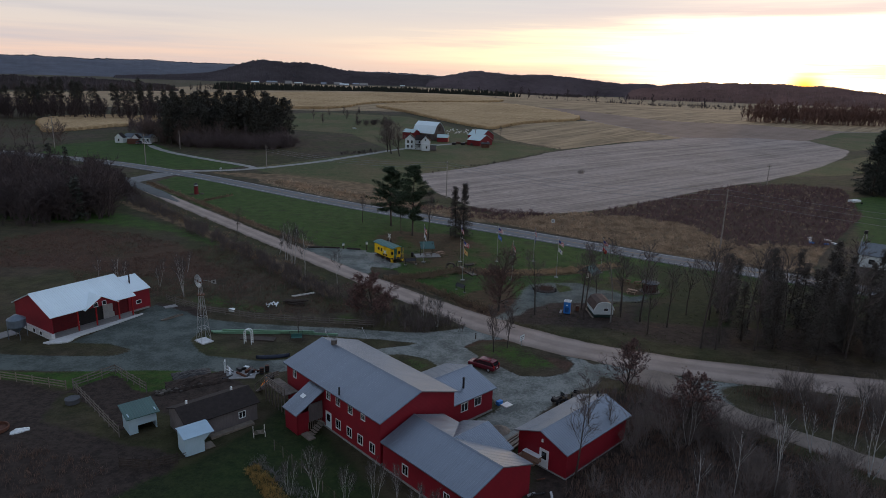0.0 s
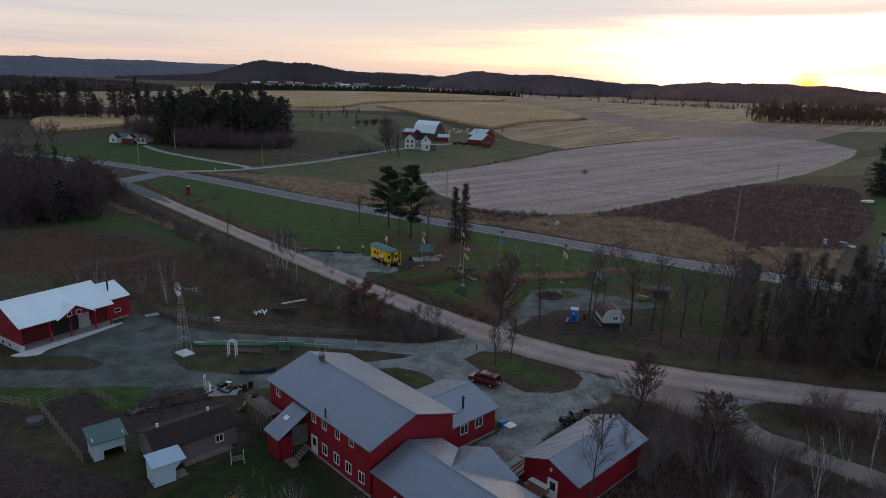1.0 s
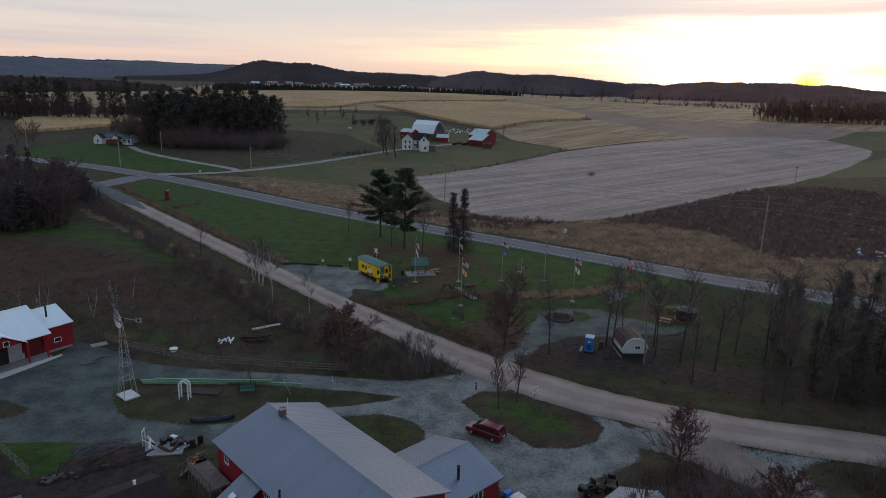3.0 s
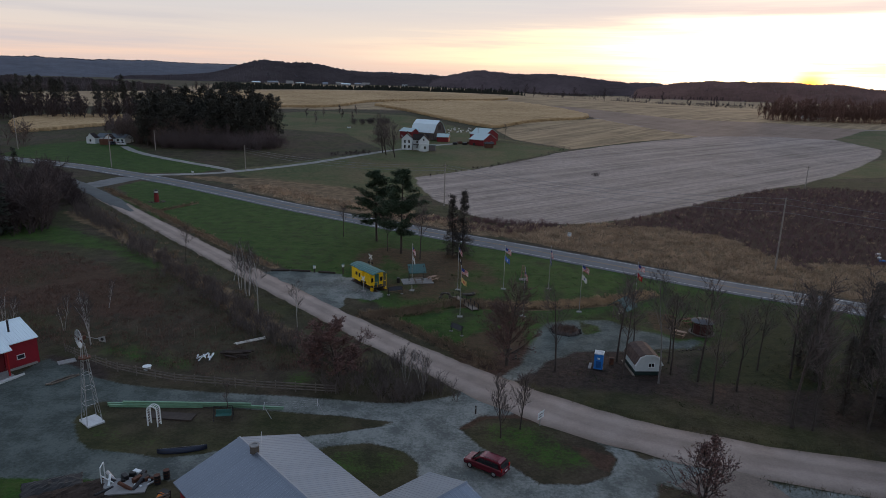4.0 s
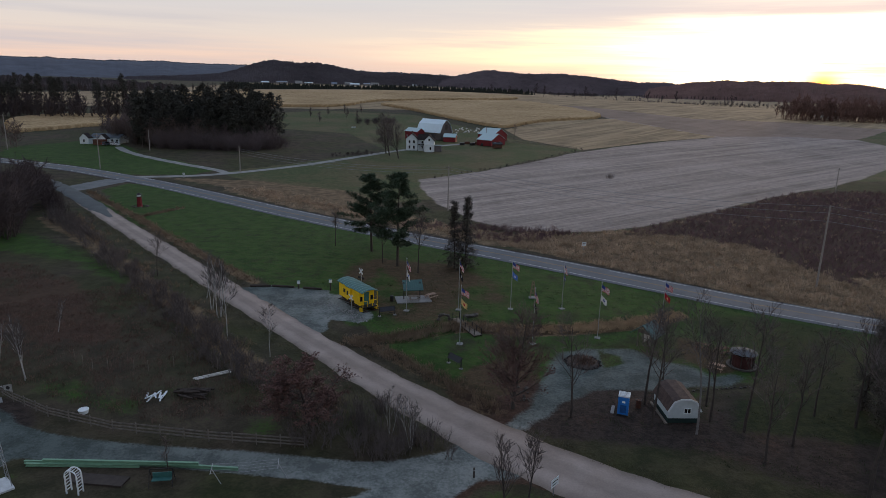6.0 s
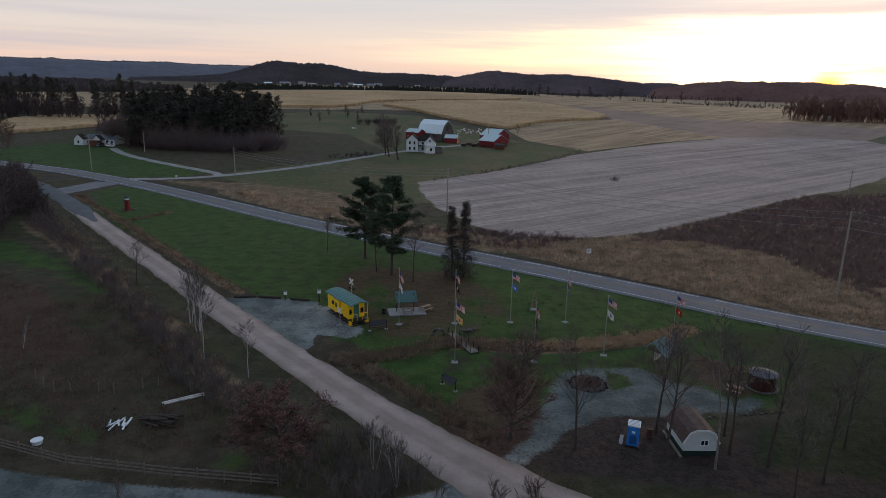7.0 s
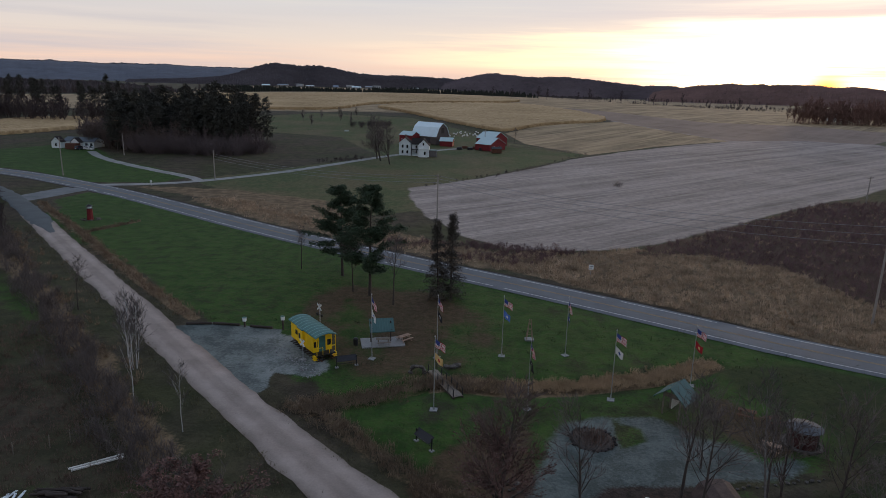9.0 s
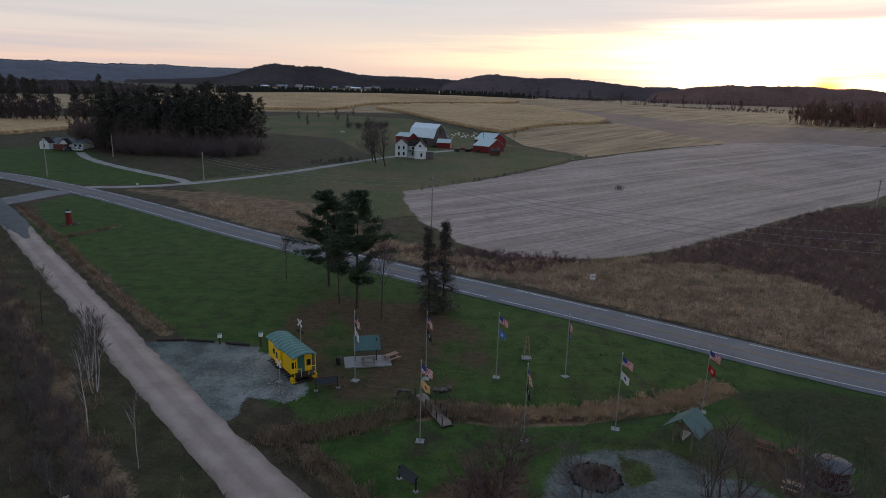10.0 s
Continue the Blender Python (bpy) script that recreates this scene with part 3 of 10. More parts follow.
m_dirt_shade = np.maximum.reduce([soft_area(PADDOCK, 2), line_mask(px, py, HIGHWAY, 4.9, 0.8) * (py < 320), soft_area(CORRAL, 0.4) * 1.6, soft_area([(-37, 76), (-30, 80), (-25, 76), (-21, 70), (-28, 66), (-34, 70)], 2), soft_area([(-46, 101), (-37, 97.5), (-41, 104), (-50, 106)], 1) * 0.7,
                            soft_area([(10, 66), (21, 77), (28, 79), (33, 70), (60, 45), (20, 40), (8, 50)], 3) * 0.8])


def dark_side(x, y):
    """Metres beyond the line past which brush has overgrown the dry grass."""
    return y - np.interp(x, [28, 47, 58, 66, 69.5, 73.0, 75.2, 93, 140], [197, 193, 192, 189, 183, 171, 161, 160, 175])


corral = soft_area(CORRAL, 0.4)
m_lawn *= 1 - 0.12 * np.clip((px - 12) / 22, 0, 1) * (py < 165) * (py > 90)
m_lawn *= 1 - 0.15 * np.clip((130 - py) / 8, 0, 1) * (px > -14) * (py > 98)
m_lawn *= 1 - corral
# lawn cut back to brown soil, darker also for the grove trees' shade
grove = soft_area([(24, 101), (36, 93), (70, 89), (88, 98), (80, 116), (54, 122), (40, 112)], 5)
m_lawn *= 1 - 0.85 * grove
m_lawn *= 1 - soft_area([(31, 98), (33, 112), (42, 117), (50, 124), (66, 118), (84, 108), (88, 92), (44, 90)], 5) * (0.15 + 0.75 * fbm(px, py, 7, 78))
shed_yard = soft_area([(7, 103), (12, 114), (16, 113), (22, 114), (29, 112.5), (30, 107), (33, 100), (30, 97), (14, 100)], 2.5)
m_lawn *= 1 - 0.75 * shed_yard
m_litter = np.maximum.reduce([m_litter, 0.34 * shed_yard, soft_area(PICNIC_DIRT, 1.5) * 0.8, soft_area([(16.2, 116.6), (18.0, 112.3), (22.4, 113.6), (21.5, 116.6)], 1.2) * 0.6, soft_area([(-11, 167), (4, 165), (11, 154), (7, 146), (-6, 147), (-14, 156)], 4) * (0.45 + 0.5 * fbm(px, py, 5, 84))])
# shade painted as darker grass, round the grove and beside the workshop
m_shaded_grass = np.maximum(soft_area(SHADED_GRASS, 4), soft_area([(-31, 52), (-24, 60), (-20, 66), (-19, 74), (-16.5, 71), (-8, 59), (-2, 50), (-20, 40)], 2) * 0.85)
# the grove's share of this dirt cover includes painted tree shade
m_dirt_shade = np.maximum.reduce([m_dirt_shade, 0.95 * grove, 0.8 * shed_yard])
overgrown = area_mask(px, py, BRUSH, 2) * np.clip(0.5 + (dark_side(px, py) + 22 * (fbm(px, py, 14, 41) - 0.5) + 16 * (fbm(px, py, 4, 42) - 0.5)) / 7, 0, 1)
m_dry *= 1 - 0.92 * overgrown
m_litter = np.maximum(m_litter, overgrown)
m_fallow = np.maximum(area_mask(px + (wob * 0.6), py, smooth_line(FALLOW + FALLOW[:1], 1), 2.5), area_mask(px, py, [(150, 452), (230, 476), (305, 476), (560, 560), (900, 760), (560, 830), (300, 760), (180, 640), (120, 575)], 8))
fields = np.clip((py - 430) / 60, 0, 1)
m_cut = np.maximum(area_mask(px, py, CUT_CORN, 2.5), np.clip((py - 560) / 30, 0, 1) * np.clip((2400 - py) / 200, 0, 1) * np.clip((px + 700) / 100, 0, 1) * np.clip((fbm(px, py, 160, 31) - 0.30) * 6, 0.62, 1))
m_pasture = soft_area(FARM_PASTURE, 4)
m_plough = area_mask(px + wob, py, PLOUGHED, 6)
far_green = area_mask(px + wob, py, FAR_GREEN, 5)
m_pasture = np.maximum.reduce([m_pasture, far_green, soft_area(RIGHT_LAWN, 3)])
m_fallow, m_cut, m_plough = m_fallow * (1 - far_green), m_cut * (1 - far_green), m_plough * (1 - far_green)
for k in (m_lawn, m_dry, m_litter, m_dirt_shade):
    k *= 1 - 0.7 * np.clip((py - 1000) / 500, 0, 1)

nx, ny = len(gx), len(gy)
idx = np.arange(nx * ny).reshape(ny, nx)
quads = np.stack([idx[:-1, :-1], idx[:-1, 1:], idx[1:, 1:], idx[1:, :-1]], -1).reshape(-1, 4)
gme = bpy.data.meshes.new("ground")
gme.vertices.add(nx * ny)
gme.vertices.foreach_set("co", np.stack([px, py, pz], -1).ravel())
gme.loops.add(quads.size)
gme.loops.foreach_set("vertex_index", quads.ravel())
gme.polygons.add(len(quads))
gme.polygons.foreach_set("loop_start", np.arange(0, quads.size, 4))
gme.polygons.foreach_set("use_smooth", np.ones(len(quads), bool))
gme.update(calc_edges=True)
gme.attributes.new("pale_gravel", "FLOAT", "POINT").data.foreach_set("value", np.clip((px + 34 + 6 * (fbm(px, py, 7, 81) - 0.5)) / 26, 0, 1) * (1 - 0.85 * np.clip((py - 102) / 5, 0, 1) * (px > -5)) + 0.08 * (py > 115) * (px < -5) + 0.7 * area_mask(px, py, BALLAST, 1.0))
gme.attributes.new("ploughed", "FLOAT", "POINT").data.foreach_set("value", m_plough)
gme.attributes.new("shaded_grass", "FLOAT", "POINT").data.foreach_set("value", m_shaded_grass)
for nm, chans in (("cover_a", (m_lawn, m_dry, m_litter, m_dirt_shade)), ("cover_b", (m_road, m_fallow, m_cut, m_pasture))):
    at = gme.attributes.new(nm, "FLOAT_COLOR", "POINT")
    at.data.foreach_set("color", np.stack([np.clip(c, 0, 1) for c in chans], -1).ravel())

gm, n_, l_, b_ = shader("earth_and_grass", 0.95, 0.0, 0.15)
fine, mid, wide_ = tex_noise(gm, 3.0, 6, 0.7), tex_noise(gm, 0.35, 6, 0.65), tex_noise(gm, 0.045, 5, 0.6)
clod = tex_noise(gm, 0.9, 5, 0.7)


def cover(chan):
    nm, i = chan
    a = n_.new("ShaderNodeAttribute")
    a.attribute_name = nm
    if i == 3:
        return a.outputs["Alpha"]
    s = n_.new("ShaderNodeSeparateColor")
    l_.new(a.outputs["Color"], s.inputs[0])
    return s.outputs[i]


def ragged(mask, amount=0.55, lo=0.42, hi=0.60):
    """Breaks a mask's border up with the grain of the ground."""
    v = mth(gm, "ADD", mask, mth(gm, "MULTIPLY", mth(gm, "SUBTRACT", mth(gm, "ADD", mth(gm, "MULTIPLY", mid, 0.5), mth(gm, "MULTIPLY", fine, 0.5)), 0.5), amount * 2))
    return ramp(gm, v, [(lo, (0, 0, 0)), (hi, (1, 1, 1))])


def tone(a, b, src=None, lo=0.43, hi=0.57):
    v = mth(gm, "ADD", mth(gm, "MULTIPLY", src or mid, 0.6), mth(gm, "MULTIPLY", fine, 0.4))
    return ramp(gm, v, [(lo, a), (hi, b)])


col = mixc(gm, ramp(gm, wide_, [(0.40, (0, 0, 0)), (0.60, (1, 1, 1))]), tone((0.0330, 0.0270, 0.0180), (0.0660, 0.0510, 0.0350)), tone((0.0260, 0.0300, 0.0120), (0.0500, 0.0500, 0.0220)))
col = mixc(gm, ragged(cover(("cover_b", 3))), col, mixc(gm, ramp(gm, wide_, [(0.42, (0, 0, 0)), (0.60, (1, 1, 1))]), tone((0.0400, 0.0560, 0.0190), (0.0780, 0.0900, 0.0380), clod), tone((0.0680, 0.0620, 0.0300), (0.1150, 0.0980, 0.0520), clod)))
col = mixc(gm, ragged(cover(("cover_a", 3))), col, tone((0.0230, 0.0175, 0.0150), (0.0480, 0.0355, 0.0295), clod))
col = mixc(gm, ragged(cover(("cover_a", 0))), col, mixc(gm, ramp(gm, clod, [(0.42, (0, 0, 0)), (0.72, (1, 1, 1))]), tone((0.0160, 0.0460, 0.0070), (0.0350, 0.0800, 0.0130)), tone((0.0290, 0.0430, 0.0120), (0.0500, 0.0640, 0.0195))))
blot = tex_noise(gm, 0.11, 6, 0.68)
col = mixc(gm, mth(gm, "MULTIPLY", ramp(gm, blot, [(0.50, (0, 0, 0)), (0.64, (1, 1, 1))]), mth(gm, "MULTIPLY", ragged(cover(("cover_a", 0))), 0.16)), col, tone((0.0290, 0.0270, 0.0135), (0.0560, 0.0470, 0.0240), clod))
col = mixc(gm, mth(gm, "MULTIPLY", ragged(cover(("cover_a", 2))), 0.8), col, tone((0.0440, 0.0240, 0.0170), (0.0800, 0.0440, 0.0310), clod))
col = mixc(gm, ragged(cover(("cover_a", 1))), col, tone((0.0880, 0.0610, 0.0360), (0.1800, 0.1260, 0.0740)))

# mixes the painted shade into the ground colour
grass_shade = n_.new("ShaderNodeAttribute")
grass_shade.attribute_name = "shaded_grass"
col = mixc(gm, mth(gm, "MULTIPLY", ragged(grass_shade.outputs["Fac"]), 0.88), col, tone((0.0095, 0.0185, 0.0060), (0.0230, 0.0350, 0.0110), clod))


def streaks_at(angle, scale, pull):
    """Noise drawn out along one direction, for worked fields."""
    tc = n_.new("ShaderNodeTexCoord")
    mp = n_.new("ShaderNodeMapping")
    mp.vector_type = "TEXTURE"
    mp.inputs["Rotation"].default_value, mp.inputs["Scale"].default_value = (0, 0, radians(angle)), (pull, 1, 1)
    l_.new(tc.outputs["Object"], mp.inputs[0])
    t = n_.new("ShaderNodeTexNoise")
    t.inputs["Scale"].default_value, t.inputs["Detail"].default_value, t.inputs["Roughness"].default_value = scale, 4, 0.6
    t.inputs["Distortion"].default_value = 0.7
    l_.new(mp.outputs[0], t.inputs["Vector"])
    return ramp(gm, t.outputs[0], [(0.40, (0, 0, 0)), (0.60, (1, 1, 1))])


fur = mixc(gm, 0.5, streaks_at(39, 0.13, 24.0), streaks_at(39, 0.42, 60.0))
grit = tex_noise(gm, 1.1, 5, 0.75, stretch=(0.5, 1.2, 1), turn=radians(-39))
fallow = mixc(gm, mth(gm, "MULTIPLY", fur, 0.78), tone((0.150, 0.124, 0.110), (0.226, 0.189, 0.168), wide_), (0.362, 0.306, 0.270))
fallow = mixc(gm, 0.55, fallow, ramp(gm, grit, [(0.34, (0.45, 0.45, 0.45)), (0.66, (1.45, 1.45, 1.45))]), "MULTIPLY")
col = mixc(gm, ragged(cover(("cover_b", 1)), 0.3), col, fallow)
fur2 = mixc(gm, 0.4, streaks_at(52, 0.16, 16.0), streaks_at(52, 0.45, 40.0))
stub = mixc(gm, mth(gm, "MULTIPLY", fur2, 0.85), tone((0.115, 0.084, 0.050), (0.205, 0.150, 0.090), wide_), (0.37, 0.275, 0.165))
col = mixc(gm, ragged(cover(("cover_b", 2)), 0.3), col, stub)
ploughed = n_.new("ShaderNodeAttribute")
ploughed.attribute_name = "ploughed"
col = mixc(gm, ragged(ploughed.outputs["Fac"], 0.3), col, mixc(gm, mth(gm, "MULTIPLY", fur2, 0.5), tone((0.155, 0.112, 0.088), (0.215, 0.158, 0.126), wide_), (0.260, 0.195, 0.155)))
pg = n_.new("ShaderNodeAttribute")
pg.attribute_name = "pale_gravel"
swirl = tex_noise(gm, 0.30, 6, 0.62)
stone_cover = mixc(gm, pg.outputs["Fac"], tone((0.048, 0.060, 0.056), (0.092, 0.111, 0.104), swirl), tone((0.098, 0.109, 0.102), (0.208, 0.224, 0.211), swirl))
col = mixc(gm, ragged(cover(("cover_b", 0)), 0.4), col, stone_cover)
l_.new(col, b_.inputs["Base Color"])
bump(gm, mth(gm, "ADD", mth(gm, "MULTIPLY", fine, 0.4), clod), 0.7, 0.22)
gme.materials.append(gm)
ground = new("ground", gme)
tagged(ground, "farm land of lawn, dry grass, dirt and autumn fields", "ground", "", "structure")


# ---------- roads ----------
def ribbon(line, half, dz, wob_amt, step=1.2, across=6, crown=0.0):
    pts = along(line, step)
    vs, fs = [], []
    for k, (x, y) in enumerate(pts):
        x0, y0 = pts[max(k - 1, 0)]
        x1, y1 = pts[min(k + 1, len(pts) - 1)]
        d = math.hypot(x1 - x0, y1 - y0) or 1
        nxx, nyy = (y1 - y0) / d, -(x1 - x0) / d
        w = half(k / len(pts)) if callable(half) else half
        for i in range(across + 1):
            s = -1 + 2 * i / across
            e = w * s
            if i in (0, across) and wob_amt:
                e += s * wob_amt * (vnoise(x, y, 2.3, 3 + i) + vnoise(x, y, 0.9, 8 + i) - 1)
            vx, vy = x + nxx * e, y + nyy * e
            edge = -0.06 if i in (0, across) else crown * (1 - s * s)
            vs.append((vx, vy, land1(vx, vy) + dz + edge))
    for k in range(len(pts) - 1):
        for i in range(across):
            a = k * (across + 1) + i
            fs.append((a, a + 1, a + across + 2, a + across + 1))
    return vs, fs


asphalt, n2, l2, b2 = shader("worn_asphalt", 0.75, 0.0, 0.35)
_v = mth(asphalt, "ADD", mth(asphalt, "MULTIPLY", tex_noise(asphalt, 0.25, 5), 0.6), mth(asphalt, "MULTIPLY", tex_noise(asphalt, 9, 3), 0.4))
l2.new(ramp(asphalt, _v, [(0.32, (0.062, 0.069, 0.079)), (0.68, (0.108, 0.117, 0.130))]), b2.inputs["Base Color"])
bump(asphalt, tex_noise(asphalt, 40, 3), 0.3, 0.01)


dark_asphalt = plain("dark_patched_asphalt", (0.062, 0.072, 0.076), 0.8, vary=0.25, scale=0.25, fine=9, relief=0.2)


def gravel_mat(name, a, b, tracks=0.0):
    m, n3, l3, b3 = shader(name, 0.95, 0.0, 0.2)
    v = mth(m, "ADD", mth(m, "MULTIPLY", tex_noise(m, 0.22, 6, 0.6), 0.65), mth(m, "MULTIPLY", tex_noise(m, 5.0, 4, 0.7), 0.35))
    at_ = n3.new("ShaderNodeAttribute")
    at_.attribute_name = "across"
    worn = mth(m, "ADD", at_.outputs["Fac"], mth(m, "MULTIPLY", mth(m, "SUBTRACT", tex_noise(m, 0.5, 4), 0.5), 0.35))
    band = ramp(m, worn, [(0.0, (0.90,) * 3), (0.18, (0.86,) * 3), (0.38, (1.10,) * 3), (0.62, (1.08,) * 3), (0.78, (0.88,) * 3), (1.0, (0.66, 0.64, 0.60))])
    l3.new(mixc(m, tracks, ramp(m, v, [(0.33, a), (0.66, b)]), band, "MULTIPLY"), b3.inputs["Base Color"])
    bump(m, tex_noise(m, 12, 4), 0.5, 0.03)
    return m


road_gravel = gravel_mat("road_gravel", (0.213, 0.171, 0.146), (0.342, 0.281, 0.246), 0.85)
drive_gravel = gravel_mat("drive_gravel", (0.155, 0.155, 0.155), (0.30, 0.30, 0.29))
blue_gravel = gravel_mat("crushed_stone", (0.096, 0.103, 0.107), (0.188, 0.198, 0.204))


def road_object(name, line, half, dz, mat, label, cat, wob_amt=0.5, crown=0.08, step=1.2):
    vs, fs = ribbon(line, half, dz, wob_amt, step, 8, crown)
    me = mesh_of(name, vs, fs, mat, True)
    me.attributes.new("across", "FLOAT", "POINT").data.foreach_set("value", [abs(-1 + 2 * (k % 9) / 8) for k in range(len(vs))])
    ob = new(name, me)
    return tagged(ob, label, cat, "", "structure")


road_object("highway_road", HIGHWAY, 4.1, 0.10, asphalt, "worn grey two-lane asphalt highway with painted lines", "road", 0.15, 0.06, 2.0)
road_object("gravel_road", GRAVEL, lambda f: 2.45 + 0.9 * min(1, max(0, (f - 0.50) / 0.12)), 0.07, road_gravel, "pale gravel country road with wheel-worn tracks", "road", 0.42, 0.10)
road_object("track", TRACK, lambda f: 2.1 + 2.6 * max(0.0, 1 - f / 0.17), 0.04, track_dirt, "dirt and gravel side track among bushes", "road", 1.2, 0.05)
road_object("driveway", smooth_line([(-152, 336.5), (-136.3, 316), (-109.3, 294.3), (-83.6, 276.7), (-79, 270.5)]), 1.7, 0.06, drive_gravel, "pale driveway to the small bungalow", "driveway", 0.4, 0.03, 3)
road_object("driveway", smooth_line([(-105, 257.5), (-89.5, 262), (-78.9, 269), (-57.8, 293), (-41, 322), (-28.9, 344), (-8.7, 371), (18, 395)]), 1.9, 0.065, drive_gravel, "pale farm lane up to the old farmstead", "driveway", 0.4, 0.03, 3)
road_object("paved_road", smooth_line([(-81, 195.3), (-90.2, 205.9), (-104, 221), (-122, 240), (-150, 262)]), lambda f: 0.5 + 2.0 * min(1, f / 0.16), 0.15, dark_asphalt, "worn blue-grey paved stretch of the side road", "road", 0.5, 0.06, 1.5)
road_object("connector_road", smooth_line([(-113, 229), (-111.5, 236), (-109.8, 243), (-107.6, 250)]), lambda f: 2.8 + 1.4 * min(1, f / 0.35) + 0.9 * f, 0.09, blue_gravel, "gravel connector joining the side road to the highway", "road", 0.5, 0.03, 1.5)
for offs, mt, lab in ((-0.14, yellow_line, "solid yellow centre line"), (0.14, yellow_line, "solid yellow centre line"), (-3.05, white_line, "white edge line"), (3.05, white_line, "white edge line")):
    pts = along(HIGHWAY, 2.0)
    vs, fs = [], []
    for k, (x, y) in enumerate(pts[:-1]):
        x1, y1 = pts[k + 1]
        d = math.hypot(x1 - x, y1 - y)
        ax, ay = (y1 - y) / d, -(x1 - x) / d
        for s in (-0.08, 0.08):
            vx, vy = x + ax * (offs + s), y + ay * (offs + s)
            vs.append((vx, vy, land1(vx, vy) + 0.10 + 0.06 * (1 - (offs / 3.9) ** 2) + 0.012))
    for k in range(len(vs) // 2 - 1):
        if (abs(offs) < 1 or k % 6 != 5 or vnoise(k * 1.0, offs * 10, 30.0, 4) > 0.6):
            fs.append((2 * k, 2 * k + 1, 2 * k + 3, 2 * k + 2))
    tagged(new("lane_line", mesh_of("lane_line", vs, fs, mt)), lab + " worn thin on the highway", "road marking", "", "structure")


# ---------- buildings ----------
def slope_panel(width, length, ribs=3, h=0.016):
    """One roofing sheet: x across, y up the slope, ribs standing proud."""
    xs = [0.0]
    for k in range(ribs):
        c = width * (k + 0.5) / ribs
        xs += [c - 0.045, c - 0.02, c + 0.02, c + 0.045]
    xs.append(width)
    zs = [0.0]
    for k in range(ribs):
        zs += [0.0, h, h, 0.0]
    zs.append(0.0)
    vs, fs = [], []
    for y in (0.0, length):
        vs += [(x, y, z) for x, z in zip(xs, zs)]
    n = len(xs)
    for i in range(n - 1):
        fs.append((i, i + 1, n + i + 1, n + i))
    vs += [(0, 0, -0.05), (width, 0, -0.05)]
    fs.append((0, 2 * n, 2 * n + 1, n - 1))
    return vs, fs


def roof_slope(parent, origin, along_dir, up_dir, length, run, mat, sheet=0.92, name="roof_panel"):
    """Lays sheets side by side over a slope. origin: lower corner; both directions are unit vectors."""
    n = max(1, round(length / sheet))
    w = length / n
    vs, fs = slope_panel(w, run)
    me = mesh_of(name, vs, fs, mat)
    a, u = Vector(along_dir).normalized(), Vector(up_dir).normalized()
    z = a.cross(u)
    base = Matrix((a, u, z)).transposed().to_4x4()
    for k in range(n):
        part(name, me, None, parent, "", Matrix.Translation(Vector(origin) + a * (w * k)) @ base)


def prism_walls(L, W, eave, ridge, inset_x=0.35, inset_y=0.35, z0=0.0):
    """A gabled block of walls, closed: x along the ridge, y across."""
    x0, x1, y0, y1, yc = inset_x, L - inset_x, inset_y, W - inset_y, W / 2
    drop = (ridge - eave) / (W / 2)
    e = eave + drop * inset_y - 0.06
    bm = bmesh.new()
    a = [bm.verts.new((x0, y, z)) for y, z in ((y0, z0), (y1, z0), (y1, e), (yc, ridge - 0.06), (y0, e))]
    b = [bm.verts.new((x1, y, z)) for y, z in ((y0, z0), (y1, z0), (y1, e), (yc, ridge - 0.06), (y0, e))]
    bm.faces.new(a[::-1])
    bm.faces.new(b)
    for i in range(5):
        j = (i + 1) % 5
        bm.faces.new((a[i], a[j], b[j], b[i]))
    bmesh.ops.recalc_face_normals(bm, faces=bm.faces[:])
    return bm


def gable_roof(b, L, W, eave, ridge, mat, sheet=0.92, name="roof", x0=0.0):
    run = math.hypot(W / 2, ridge - eave)
    u = Vector((0, W / 2, ridge - eave)).normalized()
    r = part(name, boxm(x0, x0 + L, -0.02, W / 2, -0.09, -0.02), mat, b)
    # two decks and a ridge cap
    me = bmesh.new()
    for s in (0, 1):
        q = [(x0, W * s, eave), (x0 + L, W * s, eave), (x0 + L, W / 2, ridge), (x0, W / 2, ridge)]
        top = [me.verts.new((x, y, z + 0.0)) for x, y, z in q]
        low = [me.verts.new((x, y, z - 0.10)) for x, y, z in q]
        me.faces.new(top if s == 0 else top[::-1])
        me.faces.new(low[::-1] if s == 0 else low)
        for i in range(4):
            j = (i + 1) % 4
            me.faces.new((top[i], low[i], low[j], top[j]))
    bmesh.ops.recalc_face_normals(me, faces=me.faces[:])
    r.data = put(name, me, mat)
    roof_slope(r, (x0, 0, eave + 0.012), (1, 0, 0), u, L, run, mat, sheet)
    roof_slope(r, (x0 + L, W, eave + 0.012), (-1, 0, 0), (0, -u.y, u.z), L, run, mat, sheet)
    cap = bmesh.new()
    for s in (-1, 1):
        q = [(x0, W / 2 + s * 0.16, ridge - 0.16 * (ridge - eave) / (W / 2) + 0.05), (x0 + L, W / 2 + s * 0.16, ridge - 0.16 * (ridge - eave) / (W / 2) + 0.05), (x0 + L, W / 2, ridge + 0.065), (x0, W / 2, ridge + 0.065)]
        f = [cap.verts.new(p) for p in q]
        cap.faces.new(f if s < 0 else f[::-1])
    part("ridge_cap", cap, mat, r)
    return r


